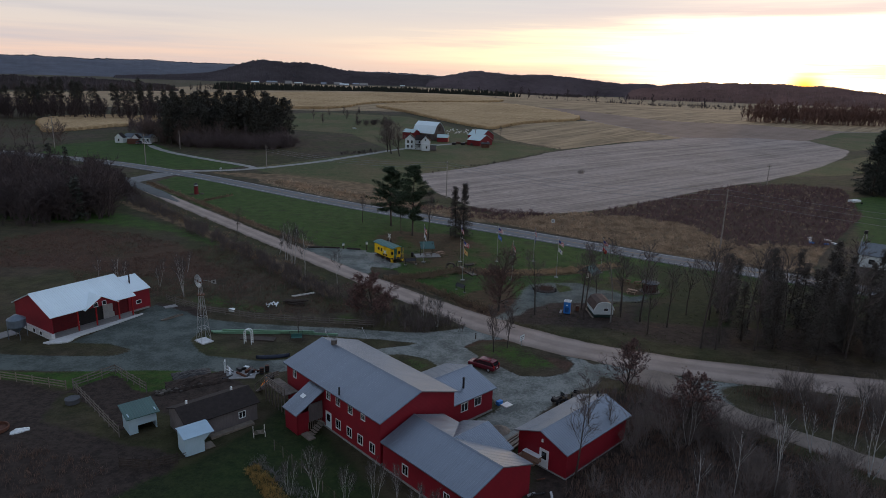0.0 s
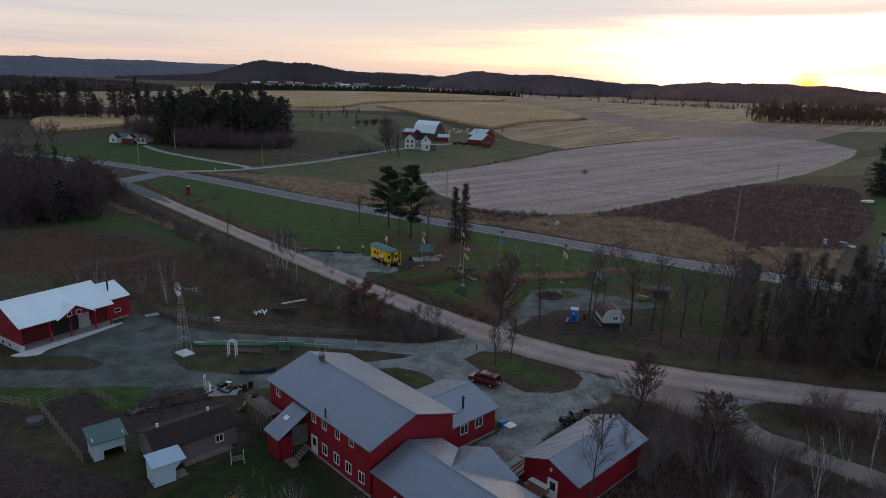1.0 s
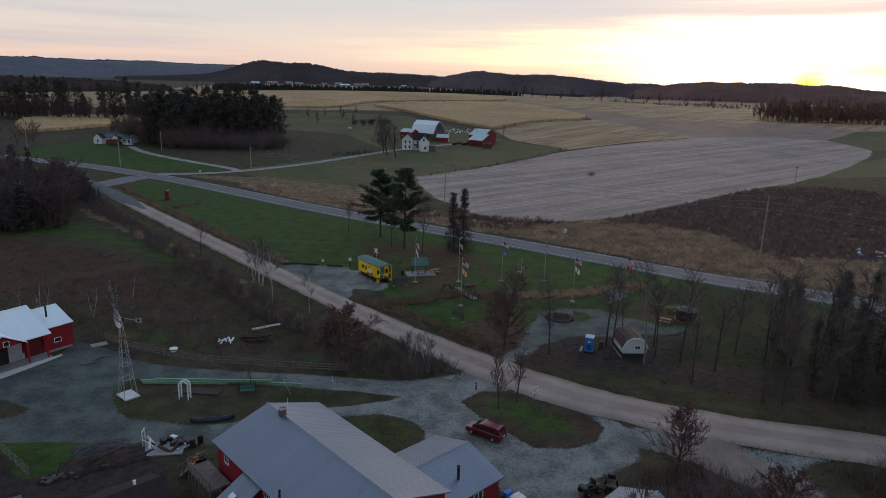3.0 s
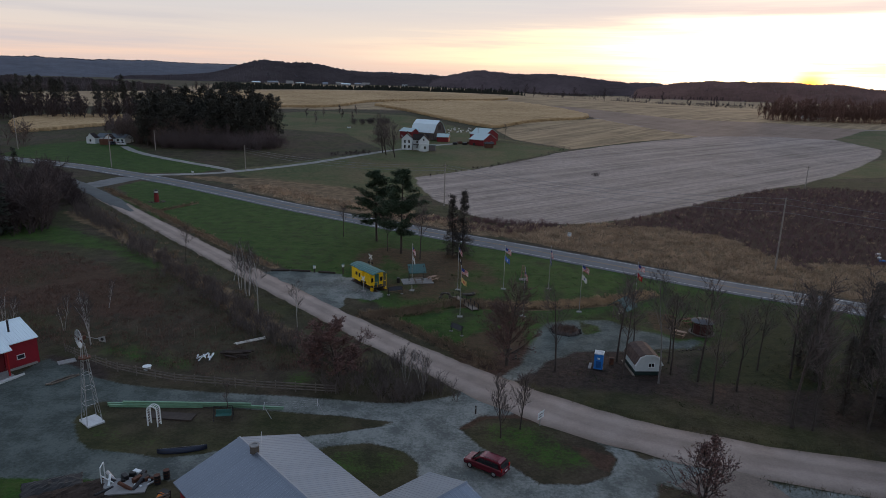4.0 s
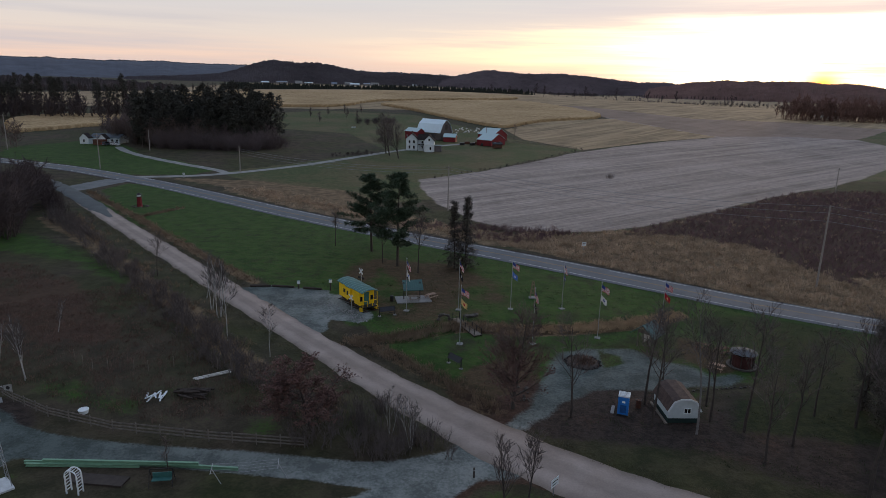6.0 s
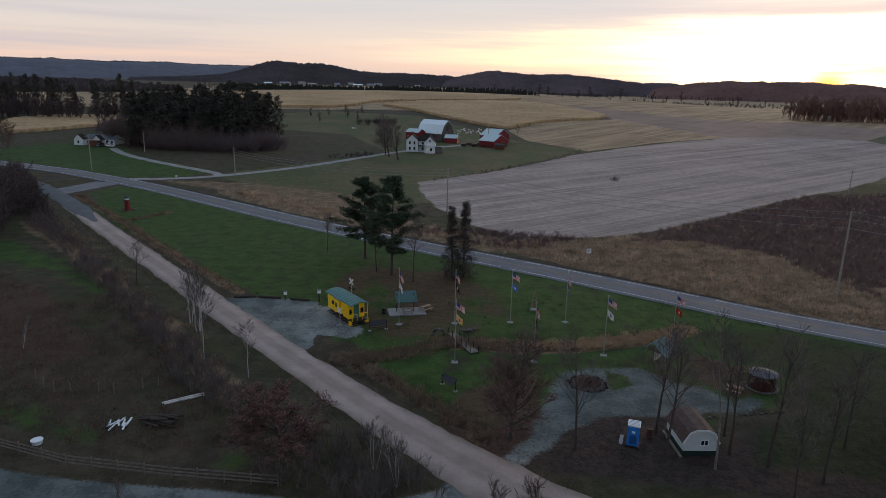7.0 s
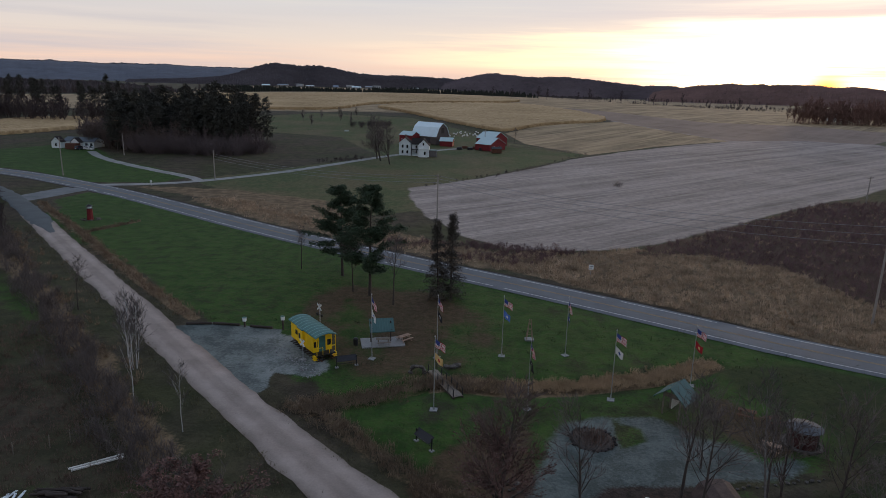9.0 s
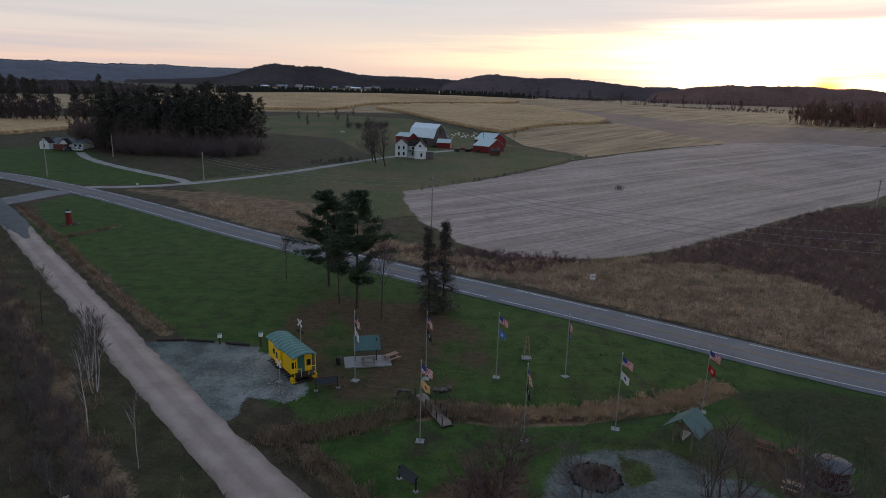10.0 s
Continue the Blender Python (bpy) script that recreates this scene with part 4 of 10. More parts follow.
def window(parent, m, w=1.0, h=1.2, panes=2, frame_mat=None, name="window"):
    """A window in a wall: m has x along the wall, y out of it, origin at the sill's middle."""
    fm = frame_mat or white_paint
    t = 0.07
    bm = bmesh.new()
    box(bm, -w / 2 - t, -w / 2, -0.05, 0.05, -t, h + t)
    box(bm, w / 2, w / 2 + t, -0.05, 0.05, -t, h + t)
    box(bm, -w / 2, w / 2, -0.05, 0.05, h, h + t)
    box(bm, -w / 2, w / 2, -0.05, 0.07, -t, 0)
    for k in range(1, panes):
        x = -w / 2 + w * k / panes
        box(bm, x - 0.03, x + 0.03, -0.04, 0.04, 0, h)
    f = part(name, bm, fm, parent, "white-framed window with dark panes", m)
    for k in range(panes):
        x0 = -w / 2 + w * k / panes
        part("pane", boxm(x0 + 0.01, x0 + w / panes - 0.01, -0.03, 0.015, 0.01, h - 0.01), glass_dark, f)
    return f


def side_m(x, z, y, out=-1):
    """A place on a long wall (y fixed) that faces -y or +y."""
    return Matrix.Translation((x, y, z)) @ (Matrix.Rotation(math.pi, 4, "Z") if out < 0 else Matrix())


def end_m(y, z, x, out=1):
    return Matrix.Translation((x, y, z)) @ Matrix.Rotation(-math.pi / 2 if out > 0 else math.pi / 2, 4, "Z")


def door(parent, m, w=0.95, h=2.03, mat=None, name="door"):
    d = part(name, boxm(-w / 2, w / 2, -0.03, 0.03, 0.02, h), mat or white_paint, parent, "", m)
    bm = bmesh.new()
    box(bm, -w / 2 - 0.1, -w / 2, -0.05, 0.05, 0, h + 0.1)
    box(bm, w / 2, w / 2 + 0.1, -0.05, 0.05, 0, h + 0.1)
    box(bm, -w / 2, w / 2, -0.05, 0.05, h, h + 0.1)
    part("door_frame", bm, white_paint, d)
    part("pane", boxm(-w * 0.32, w * 0.32, 0.032, 0.04, h * 0.5, h * 0.9), glass_dark, d)
    part("handle", boxm(w * 0.36, w * 0.42, 0.03, 0.09, h * 0.47, h * 0.5), galvanised, d)
    return d


def stovepipe(parent, x, y, z0, z1, r=0.11):
    bm = rod(bmesh.new(), (x, y, z0), (x, y, z1), r, r, 10)
    p = part("stovepipe", bm, dark_metal, parent, "black stovepipe")
    part("rain_cap", rod(bmesh.new(), (x, y, z1 + 0.03), (x, y, z1 + 0.16), r * 1.5, r * 0.4, 10), dark_metal, p)


# the large red workshop: x runs up its ridge to the north-west, y across to the south-east side of the yard
BARN = Matrix.Translation((-5.67, 58.13, 0)) @ Matrix.Rotation(radians(133.2), 4, "Z")  # local y then points to the south-west; flip it
BARN = BARN @ Matrix.Diagonal((1, -1, 1, 1))


def barn_pt(u, v, z=0.0):
    return BARN @ Vector((u, v, z))


WORK = pose(*barn_pt(19.1, 0), 0, 0, 133.2 - 180)  # local x back along the ridge, y to the yard side
barn = thing("red_workshop", "large red metal-sided workshop with grey ribbed roof", "building", WORK)
L0, W0 = 19.1, 11.0
part("wall", prism_walls(L0, W0, 5.0, 6.8), red_siding, barn)
gable_roof(barn, L0, W0, 5.0, 6.8, grey_roof)
for x in (2.15, 9.3, 11.2, 13.5):
    window(barn, side_m(x, 3.7, 0.35), 0.66, 0.95, 2)
window(barn, side_m(15.8, 3.95, 0.35), 0.6, 0.55, 2)
for x in (11.2, 13.3, 15.3, 17.4):
    window(barn, side_m(x, 0.92, 0.35), 0.8, 1.0, 2)
door(barn, side_m(9.3, 0.0, 0.35), 0.95, 2.05, pale_roof)
part("foundation", boxm(0.3, L0 - 0.3, 0.3, W0 - 0.3, -0.2, 0.22), concrete, barn)
stovepipe(barn, 11.5, 0.30, 4.2, 5.9, 0.09)
bm = rod(bmesh.new(), (2.75, W0 / 2, 6.5), (2.75, W0 / 2, 7.35), 0.36, 0.36, 12)
part("chimney", bm, fieldstone, barn, "round block chimney at the ridge")
part("chimney_cap", ring(bmesh.new(), 0.40, 0.22, 7.33, 7.43, 12, (2.75, W0 / 2)), concrete, barn)
part("vent_pipe", rods([((2.6, W0 / 2 + 0.6, 6.55), (1.4, W0 / 2 + 1.3, 7.45))], 0.02), galvanised, barn)

# lower wing on the near end, with a cross gable towards the yard
wing = thing("workshop_wing", "single-storey red wing with grey ribbed hip-and-gable roof", "building", pose(*barn_pt(0, 0), 0, 0, 133.2 - 180))
L1, W1, E1, R1 = 12.6, 8.8, 3.05, 4.55
part("wall", prism_walls(L1, W1, E1, R1, 0.05), red_siding, wing)
gable_roof(wing, L1, W1, E1, R1, grey_roof)
part("foundation", boxm(0.05, L1 - 0.3, 0.3, W1 - 0.3, -0.2, 0.2), concrete, wing)
window(wing, side_m(3.6, 1.0, 0.35), 0.8, 1.0, 2)
window(wing, side_m(9.5, 1.0, 0.35), 0.72, 0.98, 2)
window(wing, end_m(4.6, 1.0, L1 - 0.35), 0.9, 1.0, 2)
cg0, cgw, cgv = 6.0, 3.6, 9.4
cb = bmesh.new()
for s in (-1, 1):
    q = [(cg0 + s * cgw, W1 - 0.25, E1), (cg0 + s * cgw, cgv, E1), (cg0, cgv, R1 + 0.02), (cg0, W1 / 2, R1 + 0.02)]
    top = [cb.verts.new(p) for p in q]
    low = [cb.verts.new((p[0], p[1], p[2] - 0.1)) for p in q]
    cb.faces.new(top)
    cb.faces.new(low[::-1])
    for i in range(4):
        cb.faces.new((top[i], low[i], low[(i + 1) % 4], top[(i + 1) % 4]))
bmesh.ops.recalc_face_normals(cb, faces=cb.faces[:])
cross = part("cross_gable_roof", cb, grey_roof, wing, "grey ribbed roof of the cross gable")
run = math.hypot(cgw, R1 - E1)
for s in (-1, 1):
    n = 7
    span = cgv - W1 / 2
    for k in range(n):
        y0 = W1 / 2 + span * k / n
        frac = max(0.0, min(1.0, 1 - (W1 - 0.1 - y0) / (W1 / 2)))  # the valley cuts the sheets nearest the ridge short
        ln = max(0.25, run * frac)
        vs, fs = slope_panel(span / n, ln)
        u = Vector((-s * cgw, 0, R1 - E1)).normalized()
        a = Vector((0, s, 0))
        z = a.cross(u)
        top_pt = Vector((cg0, y0 + (0 if s > 0 else span / n), R1 + 0.035))
        part("roof_panel", mesh_of("roof_panel", vs, fs, grey_roof), None, cross, "", Matrix.Translation(top_pt - u * ln) @ Matrix((a, u, z)).transposed().to_4x4())
bm = bmesh.new()
pts = [(cg0 - cgw + 0.3, cgv - 0.3, 0), (cg0 + cgw - 0.3, cgv - 0.3, 0), (cg0 + cgw - 0.3, cgv - 0.3, E1 + 0.08), (cg0, cgv - 0.3, R1 - 0.08), (cg0 - cgw + 0.3, cgv - 0.3, E1 + 0.08)]
fr = [bm.verts.new(p) for p in pts]
bk = [bm.verts.new((p[0], W1 / 2 + 0.8, p[2])) for p in pts]
bm.faces.new(fr)
bm.faces.new(bk[::-1])
for i in range(5):
    bm.faces.new((fr[i], bk[i], bk[(i + 1) % 5], fr[(i + 1) % 5]))
bmesh.ops.recalc_face_normals(bm, faces=bm.faces[:])
part("cross_gable_wall", bm, red_siding, wing)

# annex towards the yard
annex = thing("workshop_annex", "red single-storey annex with grey ribbed gable roof", "building", pose(*barn_pt(0.56, 10.6), 0, 0, 133.2 - 90))
L2, W2 = 7.4, 9.0
part("wall", prism_walls(L2, W2, 3.0, 4.35), red_siding, annex)
gable_roof(annex, L2, W2, 3.0, 4.35, grey_roof)
part("foundation", boxm(0.3, L2 - 0.3, 0.3, W2 - 0.3, -0.2, 0.2), concrete, annex)
# annex: local x to the yard, local y to the north-west
window(annex, side_m(2.3, 1.6, 0.35), 1.0, 0.95, 2)
window(annex, side_m(4.5, 1.6, 0.35), 1.0, 0.95, 2)
window(annex, end_m(5.5, 1.0, L2 - 0.35), 0.9, 1.0, 2)
stovepipe(annex, 3.5, 1.8, 3.3, 4.75, 0.13)

# lean-to porch on the long side, over an outside stair
lean = thing("lean_to_porch", "red lean-to porch with grey ribbed roof and wooden stair", "porch", pose(*barn_pt(13.6, -3.3), 0, 0, 133.2 - 180))
LW, LD = 3.0, 3.7
slope = bmesh.new()
q = [(0, 0, 2.5), (LW, 0, 2.5), (LW, LD, 4.55), (0, LD, 4.55)]
top = [slope.verts.new(p) for p in q]
low = [slope.verts.new((p[0], p[1], p[2] - 0.1)) for p in q]
slope.faces.new(top)
slope.faces.new(low[::-1])
for i in range(4):
    slope.faces.new((top[i], low[i], low[(i + 1) % 4], top[(i + 1) % 4]))
bmesh.ops.recalc_face_normals(slope, faces=slope.faces[:])
lr = part("roof", slope, grey_roof, lean)
roof_slope(lr, (0, 0, 2.515), (1, 0, 0), (0, LD, 2.05), LW, math.hypot(LD, 2.05), grey_roof)
part("skylight", boxm(0.9, 1.6, 2.0, 2.5, 0.0, 0.03), white_paint, lean, "pale translucent roof patch", Matrix.Translation((0, 0, 2.56)) @ Matrix.Rotation(math.atan2(2.05, LD), 4, "X"))
bm = bmesh.new()
box(bm, 0.2, LW - 0.2, 0.25, 0.37, 0, 2.5)
box(bm, 0.2, 0.32, 0.25, 3.4, 0, 2.5)
box(bm, LW - 0.32, LW - 0.2, 0.25, 1.7, 0, 2.5)
part("wall", bm, red_siding, lean)
part("screen_wall", boxm(LW - 0.3, LW - 0.22, 1.7, 3.5, 1.1, 3.2), grey_boards, lean, "grey weathered board screen")
for k in range(6):
    part("stair_tread", boxm(LW + 0.1, LW + 1.1, 1.4 + k * 0.27, 1.7 + k * 0.27, 0.15 + k * 0.18, 0.2 + k * 0.18), old_wood, lean)
for k in range(8):
    part("baluster", boxm(LW - 0.2, LW - 0.15, 1.6 + k * 0.24, 1.65 + k * 0.24, 0.3, 1.1), old_wood, lean)
part("landing", boxm(LW - 0.1, LW + 1.6, 0.6, 1.4, 0.0, 0.16), old_wood, lean)

# wooden deck with stairs on the far corner
deck = thing("wooden_deck", "weathered wooden deck with plank rails and outside stair", "deck", pose(*barn_pt(20.4, -1.8), 0, 0, 133.2 - 180))
part("deck_floor", boxm(0, 4.6, 0.0, 1.9, 2.3, 2.42), corral_wood, deck)
for k in range(7):
    part("post", boxm(0.05 + k * 0.75, 0.15 + k * 0.75, 0.0, 0.1, 0, 3.35), corral_wood, deck)
for z in (2.75, 3.0, 3.25):
    part("rail", boxm(0, 4.6, -0.03, 0.03, z, z + 0.12), corral_wood, deck)
    part("rail", boxm(-0.03, 0.03, 0.0, 1.9, z, z + 0.12), corral_wood, deck)
for k in range(10):
    part("stair_tread", boxm(-0.35 - k * 0.28, -0.05 - k * 0.28, 0.2, 1.3, 2.15 - k * 0.23, 2.2 - k * 0.23), corral_wood, deck)
for y in (0.15, 1.33):
    part("stair_rail", rods([((0, y, 3.3), (-2.9, y, 0.95)), ((-1.5, y, 0.6), (-1.5, y, 2.1)), ((-2.9, y, 0), (-2.9, y, 1.0))], 0.05), corral_wood, deck)

# open-sided red shed across the yard
shed = thing("red_garage", "long red garage with pale grey ribbed gable roof", "building", pose(12.9, 56.5, 0, 0, 0, 44.6))
L3, W3 = 12.2, 6.8
part("wall", prism_walls(L3, W3, 3.0, 4.3, 0.5), red_siding, shed)
gable_roof(shed, L3, W3, 3.0, 4.3, grey_roof)
door(shed, end_m(3.1, 0.0, 0.5, -1), 0.95, 2.05)
part("foundation", boxm(0.45, L3 - 0.45, 0.3, W3 - 0.3, -0.2, 0.12), concrete, shed)
part("gable_lamp", boxm(0.36, 0.5, 3.25, 3.45, 2.9, 3.2), white_paint, shed, "small white wall lamp")
stovepipe(shed, 11.2, 3.9, 4.0, 4.7, 0.12)
for k in range(2):
    part("roof_vent", boxm(9.4 + k * 0.9, 10.0 + k * 0.9, 4.2, 4.6, 0, 0.06), dark_metal, shed, "", Matrix.Translation((0, 0.35, 3.92)) @ Matrix.Rotation(-0.0, 4, "X"))

# white-roofed red barn above the yard
left = thing("red_barn", "red barn with white metal roof, open porch bays and pale foundation", "building", pose(-56.3, 87.8, 0, 0, 0, 57.0))
L4, W4 = 13.3, 11.6
bm = bmesh.new()
x0, x1, yb, yf = 0.3, L4 - 0.05, W4 - 0.4, 2.6
dr = (6.0 - 3.5) / (W4 / 2)
prof = [(yf, 0.0), (yb, 0.0), (yb, 3.5 + dr * 0.4 - 0.1), (W4 / 2, 5.9), (yf, 3.5 + dr * 2.6 - 0.1)]
a = [bm.verts.new((x0, y, z)) for y, z in prof]
b = [bm.verts.new((x1, y, z)) for y, z in prof]
bm.faces.new(a[::-1])
bm.faces.new(b)
for i in range(5):
    bm.faces.new((a[i], a[(i + 1) % 5], b[(i + 1) % 5], b[i]))
bmesh.ops.recalc_face_normals(bm, faces=bm.faces[:])
part("wall", bm, red_siding, left)
bm = bmesh.new()
pr = [(0.35, 0.0), (2.6, 0.0), (2.6, 3.5 + dr * 2.6 - 0.1), (0.35, 3.55)]
a = [bm.verts.new((0.3, y, z)) for y, z in pr]
b = [bm.verts.new((0.45, y, z)) for y, z in pr]
bm.faces.new(a[::-1])
bm.faces.new(b)
for i in range(4):
    bm.faces.new((a[i], a[(i + 1) % 4], b[(i + 1) % 4], b[i]))
bmesh.ops.recalc_face_normals(bm, faces=bm.faces[:])
part("end_wall", bm, red_siding, left)
gable_roof(left, L4, W4, 3.5, 6.0, pale_roof)
part("foundation", boxm(-0.02, L4, 2.5, W4 - 0.2, -0.3, 0.9), pale_concrete, left, "pale block foundation wall")
part("foundation", boxm(-0.02, 0.5, 0.2, 2.49, -0.3, 0.9), pale_concrete, left, "pale block foundation wall")
part("porch_floor", boxm(0.51, L4, 0.2, 2.49, -0.2, 0.17), concrete, left)
for y in (3.2, 5.2):
    window(left, end_m(y, 0.15, -0.02, -1), 0.6, 0.6, 1)
for x in (4.2, 7.0, 10.6, 12.9):
    part("porch_post", boxm(x - 0.09, x + 0.09, 0.5, 0.68, 0.16, 3.5), red_paint, left)
# dark red panels and a black slab stand in for shade inside open bays
for x0, x1, y in ((0.5, 5.2, 2.57), (10.9, 13.2, 2.57)):
    part("bay_panel", boxm(x0, x1, y - 0.16, y - 0.08, 0.18, 3.3), shaded_red, left)
part("bay_shade", boxm(5.3, 9.8, 2.42, 2.62, 0.18, 3.6), black_plastic, left, "black slab for the shade inside the open barn bay")
part("sliding_door", boxm(9.0, 10.6, 2.28, 2.38, 0.18, 3.3), galvanised, left, "grey sliding door, half open")
dorm = bmesh.new()
dc, dw, dy = 7.6, 2.4, -0.35
pts = [(dc - dw, 3.35), (dc + dw, 3.35), (dc, 4.75)]
f = [dorm.verts.new((x, dy + 0.25, z)) for x, z in pts]
k = [dorm.verts.new((x, 3.0, z)) for x, z in pts]
dorm.faces.new(f)
dorm.faces.new(k[::-1])
for i in range(3):
    dorm.faces.new((f[i], k[i], k[(i + 1) % 3], f[(i + 1) % 3]))
bmesh.ops.recalc_face_normals(dorm, faces=dorm.faces[:])
part("dormer_wall", dorm, red_siding, left)
dr_ = bmesh.new()
for s in (-1, 1):
    q = [(dc + s * (dw + 0.3), dy, 3.3), (dc + s * (dw + 0.3), 0.2, 3.3), (dc, 3.4, 4.92), (dc, dy, 4.92)]
    t = [dr_.verts.new(p) for p in q]
    w = [dr_.verts.new((p[0], p[1], p[2] - 0.08)) for p in q]
    dr_.faces.new(t)
    dr_.faces.new(w[::-1])
    for i in range(4):
        dr_.faces.new((t[i], w[i], w[(i + 1) % 4], t[(i + 1) % 4]))
bmesh.ops.recalc_face_normals(dr_, faces=dr_.faces[:])
part("dormer_roof", dr_, pale_roof, left)
for x in (6.7, 8.0):
    window(left, side_m(x, 3.45, dy + 0.25), 0.55, 0.55, 1)
bm = bmesh.new()
edge = [(-1.3, 0.19), (-1.0, -0.7), (-0.2, -1.5), (0.9, -2.25), (1.6, -2.1), (2.3, -1.6), (3.4, -1.35), (8.0, -0.9), (13.2, -0.25), (14.3, 0.05), (14.3, 0.19)]
top = [bm.verts.new((x, y, 0.15)) for x, y in edge]
low = [bm.verts.new((x, y, -0.2)) for x, y in edge]
bm.faces.new(top)
bm.faces.new(low[::-1])
for i in range(len(edge)):
    bm.faces.new((top[i], low[i], low[(i + 1) % len(edge)], top[(i + 1) % len(edge)]))
bmesh.ops.recalc_face_normals(bm, faces=bm.faces[:])
part("apron", bm, pale_concrete, left, "pale concrete apron in front of the bays")

small = thing("barn_extension", "small red extension with white metal roof and stovepipe", "building", pose(*(left.matrix_basis @ Vector((L4 - 0.1, 1.9, 0))), 0, 0, 57.0))
part("wall", prism_walls(3.9, 8.4, 3.5, 5.1, 0.05), red_siding, small)
gable_roof(small, 3.9, 8.4, 3.5, 5.1, pale_roof)
window(small, side_m(1.8, 1.2, 0.35), 0.8, 0.5, 1)
stovepipe(small, 1.6, 2.2, 4.1, 5.7, 0.12)
part("foundation", boxm(0.05, 3.6, 0.3, 8.1, -0.2, 0.25), concrete, small)
single("concrete_slab", boxm(-1.0, 1.0, -0.6, 0.6, 0, 0.12), concrete, "small pale concrete slab by the barn extension", "slab", on(-45.6, 103.5, 40))

# grain bin beside the barn
binm = thing("feed_bin", "round blue-grey metal feed bin on legs", "feed bin", on(-61.8, 88.6))
bm = bmesh.new()
prev = None
for r, z in ((0.15, 0.9), (1.25, 1.9), (1.25, 3.0), (0.3, 3.6)):
    lp = [bm.verts.new((r * math.cos(a * math.pi / 8), r * math.sin(a * math.pi / 8), z)) for a in range(16)]
    if prev:
        for i in range(16):
            bm.faces.new((prev[i], prev[(i + 1) % 16], lp[(i + 1) % 16], lp[i]))
    prev = lp
bm.faces.new(prev)
part("hopper", bm, bin_steel, binm)
for k in range(4):
    a = math.pi / 4 + k * math.pi / 2
    part("leg", rods([((1.2 * math.cos(a), 1.2 * math.sin(a), 0), (1.2 * math.cos(a), 1.2 * math.sin(a), 2.2))], 0.05), bin_steel, binm)
single("concrete_slab", boxm(-1.5, 1.5, -1.2, 1.2, 0, 0.1), concrete, "pale concrete slab under the feed bin", "slab", on(-64.5, 89.5, 57))

# low animal shelters
long_house = thing("poultry_house", "long low hen house with dark shingled roof", "shed", pose(-26.5, 61.3, 0, 0, 0, 43.5))
L5, W5 = 8.6, 5.4
part("wall", prism_walls(L5, W5, 2.2, 3.3, 0.25, 0.3), grey_boards, long_house)
bm = bmesh.new()
for s in (0, 1):
    q = [(0, W5 * s, 2.2), (L5, W5 * s, 2.2), (L5, W5 / 2, 3.3), (0, W5 / 2, 3.3)]
    t = [bm.verts.new(p) for p in q]
    w = [bm.verts.new((p[0], p[1], p[2] - 0.09)) for p in q]
    bm.faces.new(t)
    bm.faces.new(w[::-1])
    for i in range(4):
        bm.faces.new((t[i], w[i], w[(i + 1) % 4], t[(i + 1) % 4]))
bmesh.ops.recalc_face_normals(bm, faces=bm.faces[:])
hr = part("roof", bm, brown_shingle, long_house)
for k in range(7):  # courses of shingles
    for s in (0, 1):
        y0 = (W5 / 2) * k / 7
        y1 = (W5 / 2) * (k + 1) / 7
        z0, z1 = 2.2 + 1.1 * k / 7, 2.2 + 1.1 * (k + 1) / 7
        c = bmesh.new()
        q = [(0, y0 - 0.02, z0 + 0.022), (L5, y0 - 0.02, z0 + 0.022), (L5, y1, z1 + 0.006), (0, y1, z1 + 0.006)]
        if s:
            q = [(x, W5 - y, z) for x, y, z in q][::-1]
        c.faces.new([c.verts.new(p) for p in q])
        part("shingle_course", c, brown_shingle, hr)
for x in (1.4, 6.6):
    part("roof_vent", rods([((x, W5 / 2 + 0.3, 3.2), (x, W5 / 2 + 0.3, 3.6))], 0.13, 10), white_paint, long_house, "small white roof vent")
window(long_house, side_m(6.5, 0.9, 0.3), 0.7, 0.7, 2)
part("step", boxm(2.5, 7.5, -0.6, 0.2, 0, 0.25), old_wood, long_house)

hut = thing("hen_hut", "small pale blue hut with pale metal roof and flared side", "shed", pose(-25.7, 59.0, 0, 0, 0, 40))
bm = bmesh.new()
prof = [(0, 0.1), (2.0, 0.1), (2.0, 1.35), (2.85, 2.15), (0, 2.15)]
a = [bm.verts.new((x, 0, z)) for x, z in prof]
b = [bm.verts.new((x, 2.2, z if z < 2 else 2.42)) for x, z in prof]
bm.faces.new(a)
bm.faces.new(b[::-1])
for i in range(5):
    bm.faces.new((a[i], b[i], b[(i + 1) % 5], a[(i + 1) % 5]))
bmesh.ops.recalc_face_normals(bm, faces=bm.faces[:])
part("wall", bm, pale_blue_siding, hut)
for y0, z0, y1, z1 in ((-0.2, 2.16, 1.85, 2.46), (1.85, 2.46, 2.4, 2.34)):
    q = [(-0.15, y0, z0), (3.0, y0, z0), (3.0, y1, z1), (-0.15, y1, z1)]
    bm = bmesh.new()
    t = [bm.verts.new((p[0], p[1], p[2] + 0.03)) for p in q]
    w = [bm.verts.new((p[0], p[1], p[2] - 0.03)) for p in q]
    bm.faces.new(t)
    bm.faces.new(w[::-1])
    for i in range(4):
        bm.faces.new((t[i], w[i], w[(i + 1) % 4], t[(i + 1) % 4]))
    bmesh.ops.recalc_face_normals(bm, faces=bm.faces[:])
    part("roof", bm, blue_tin, hut)
for z in (0.35, 0.6, 0.85):
    part("gate_bar", boxm(-0.95, -0.05, -0.45, -0.41, z, z + 0.07), dark_wood, hut)
part("ramp", boxm(2.2, 3.2, 0.3, 1.6, 0, 0.12), old_wood, hut)

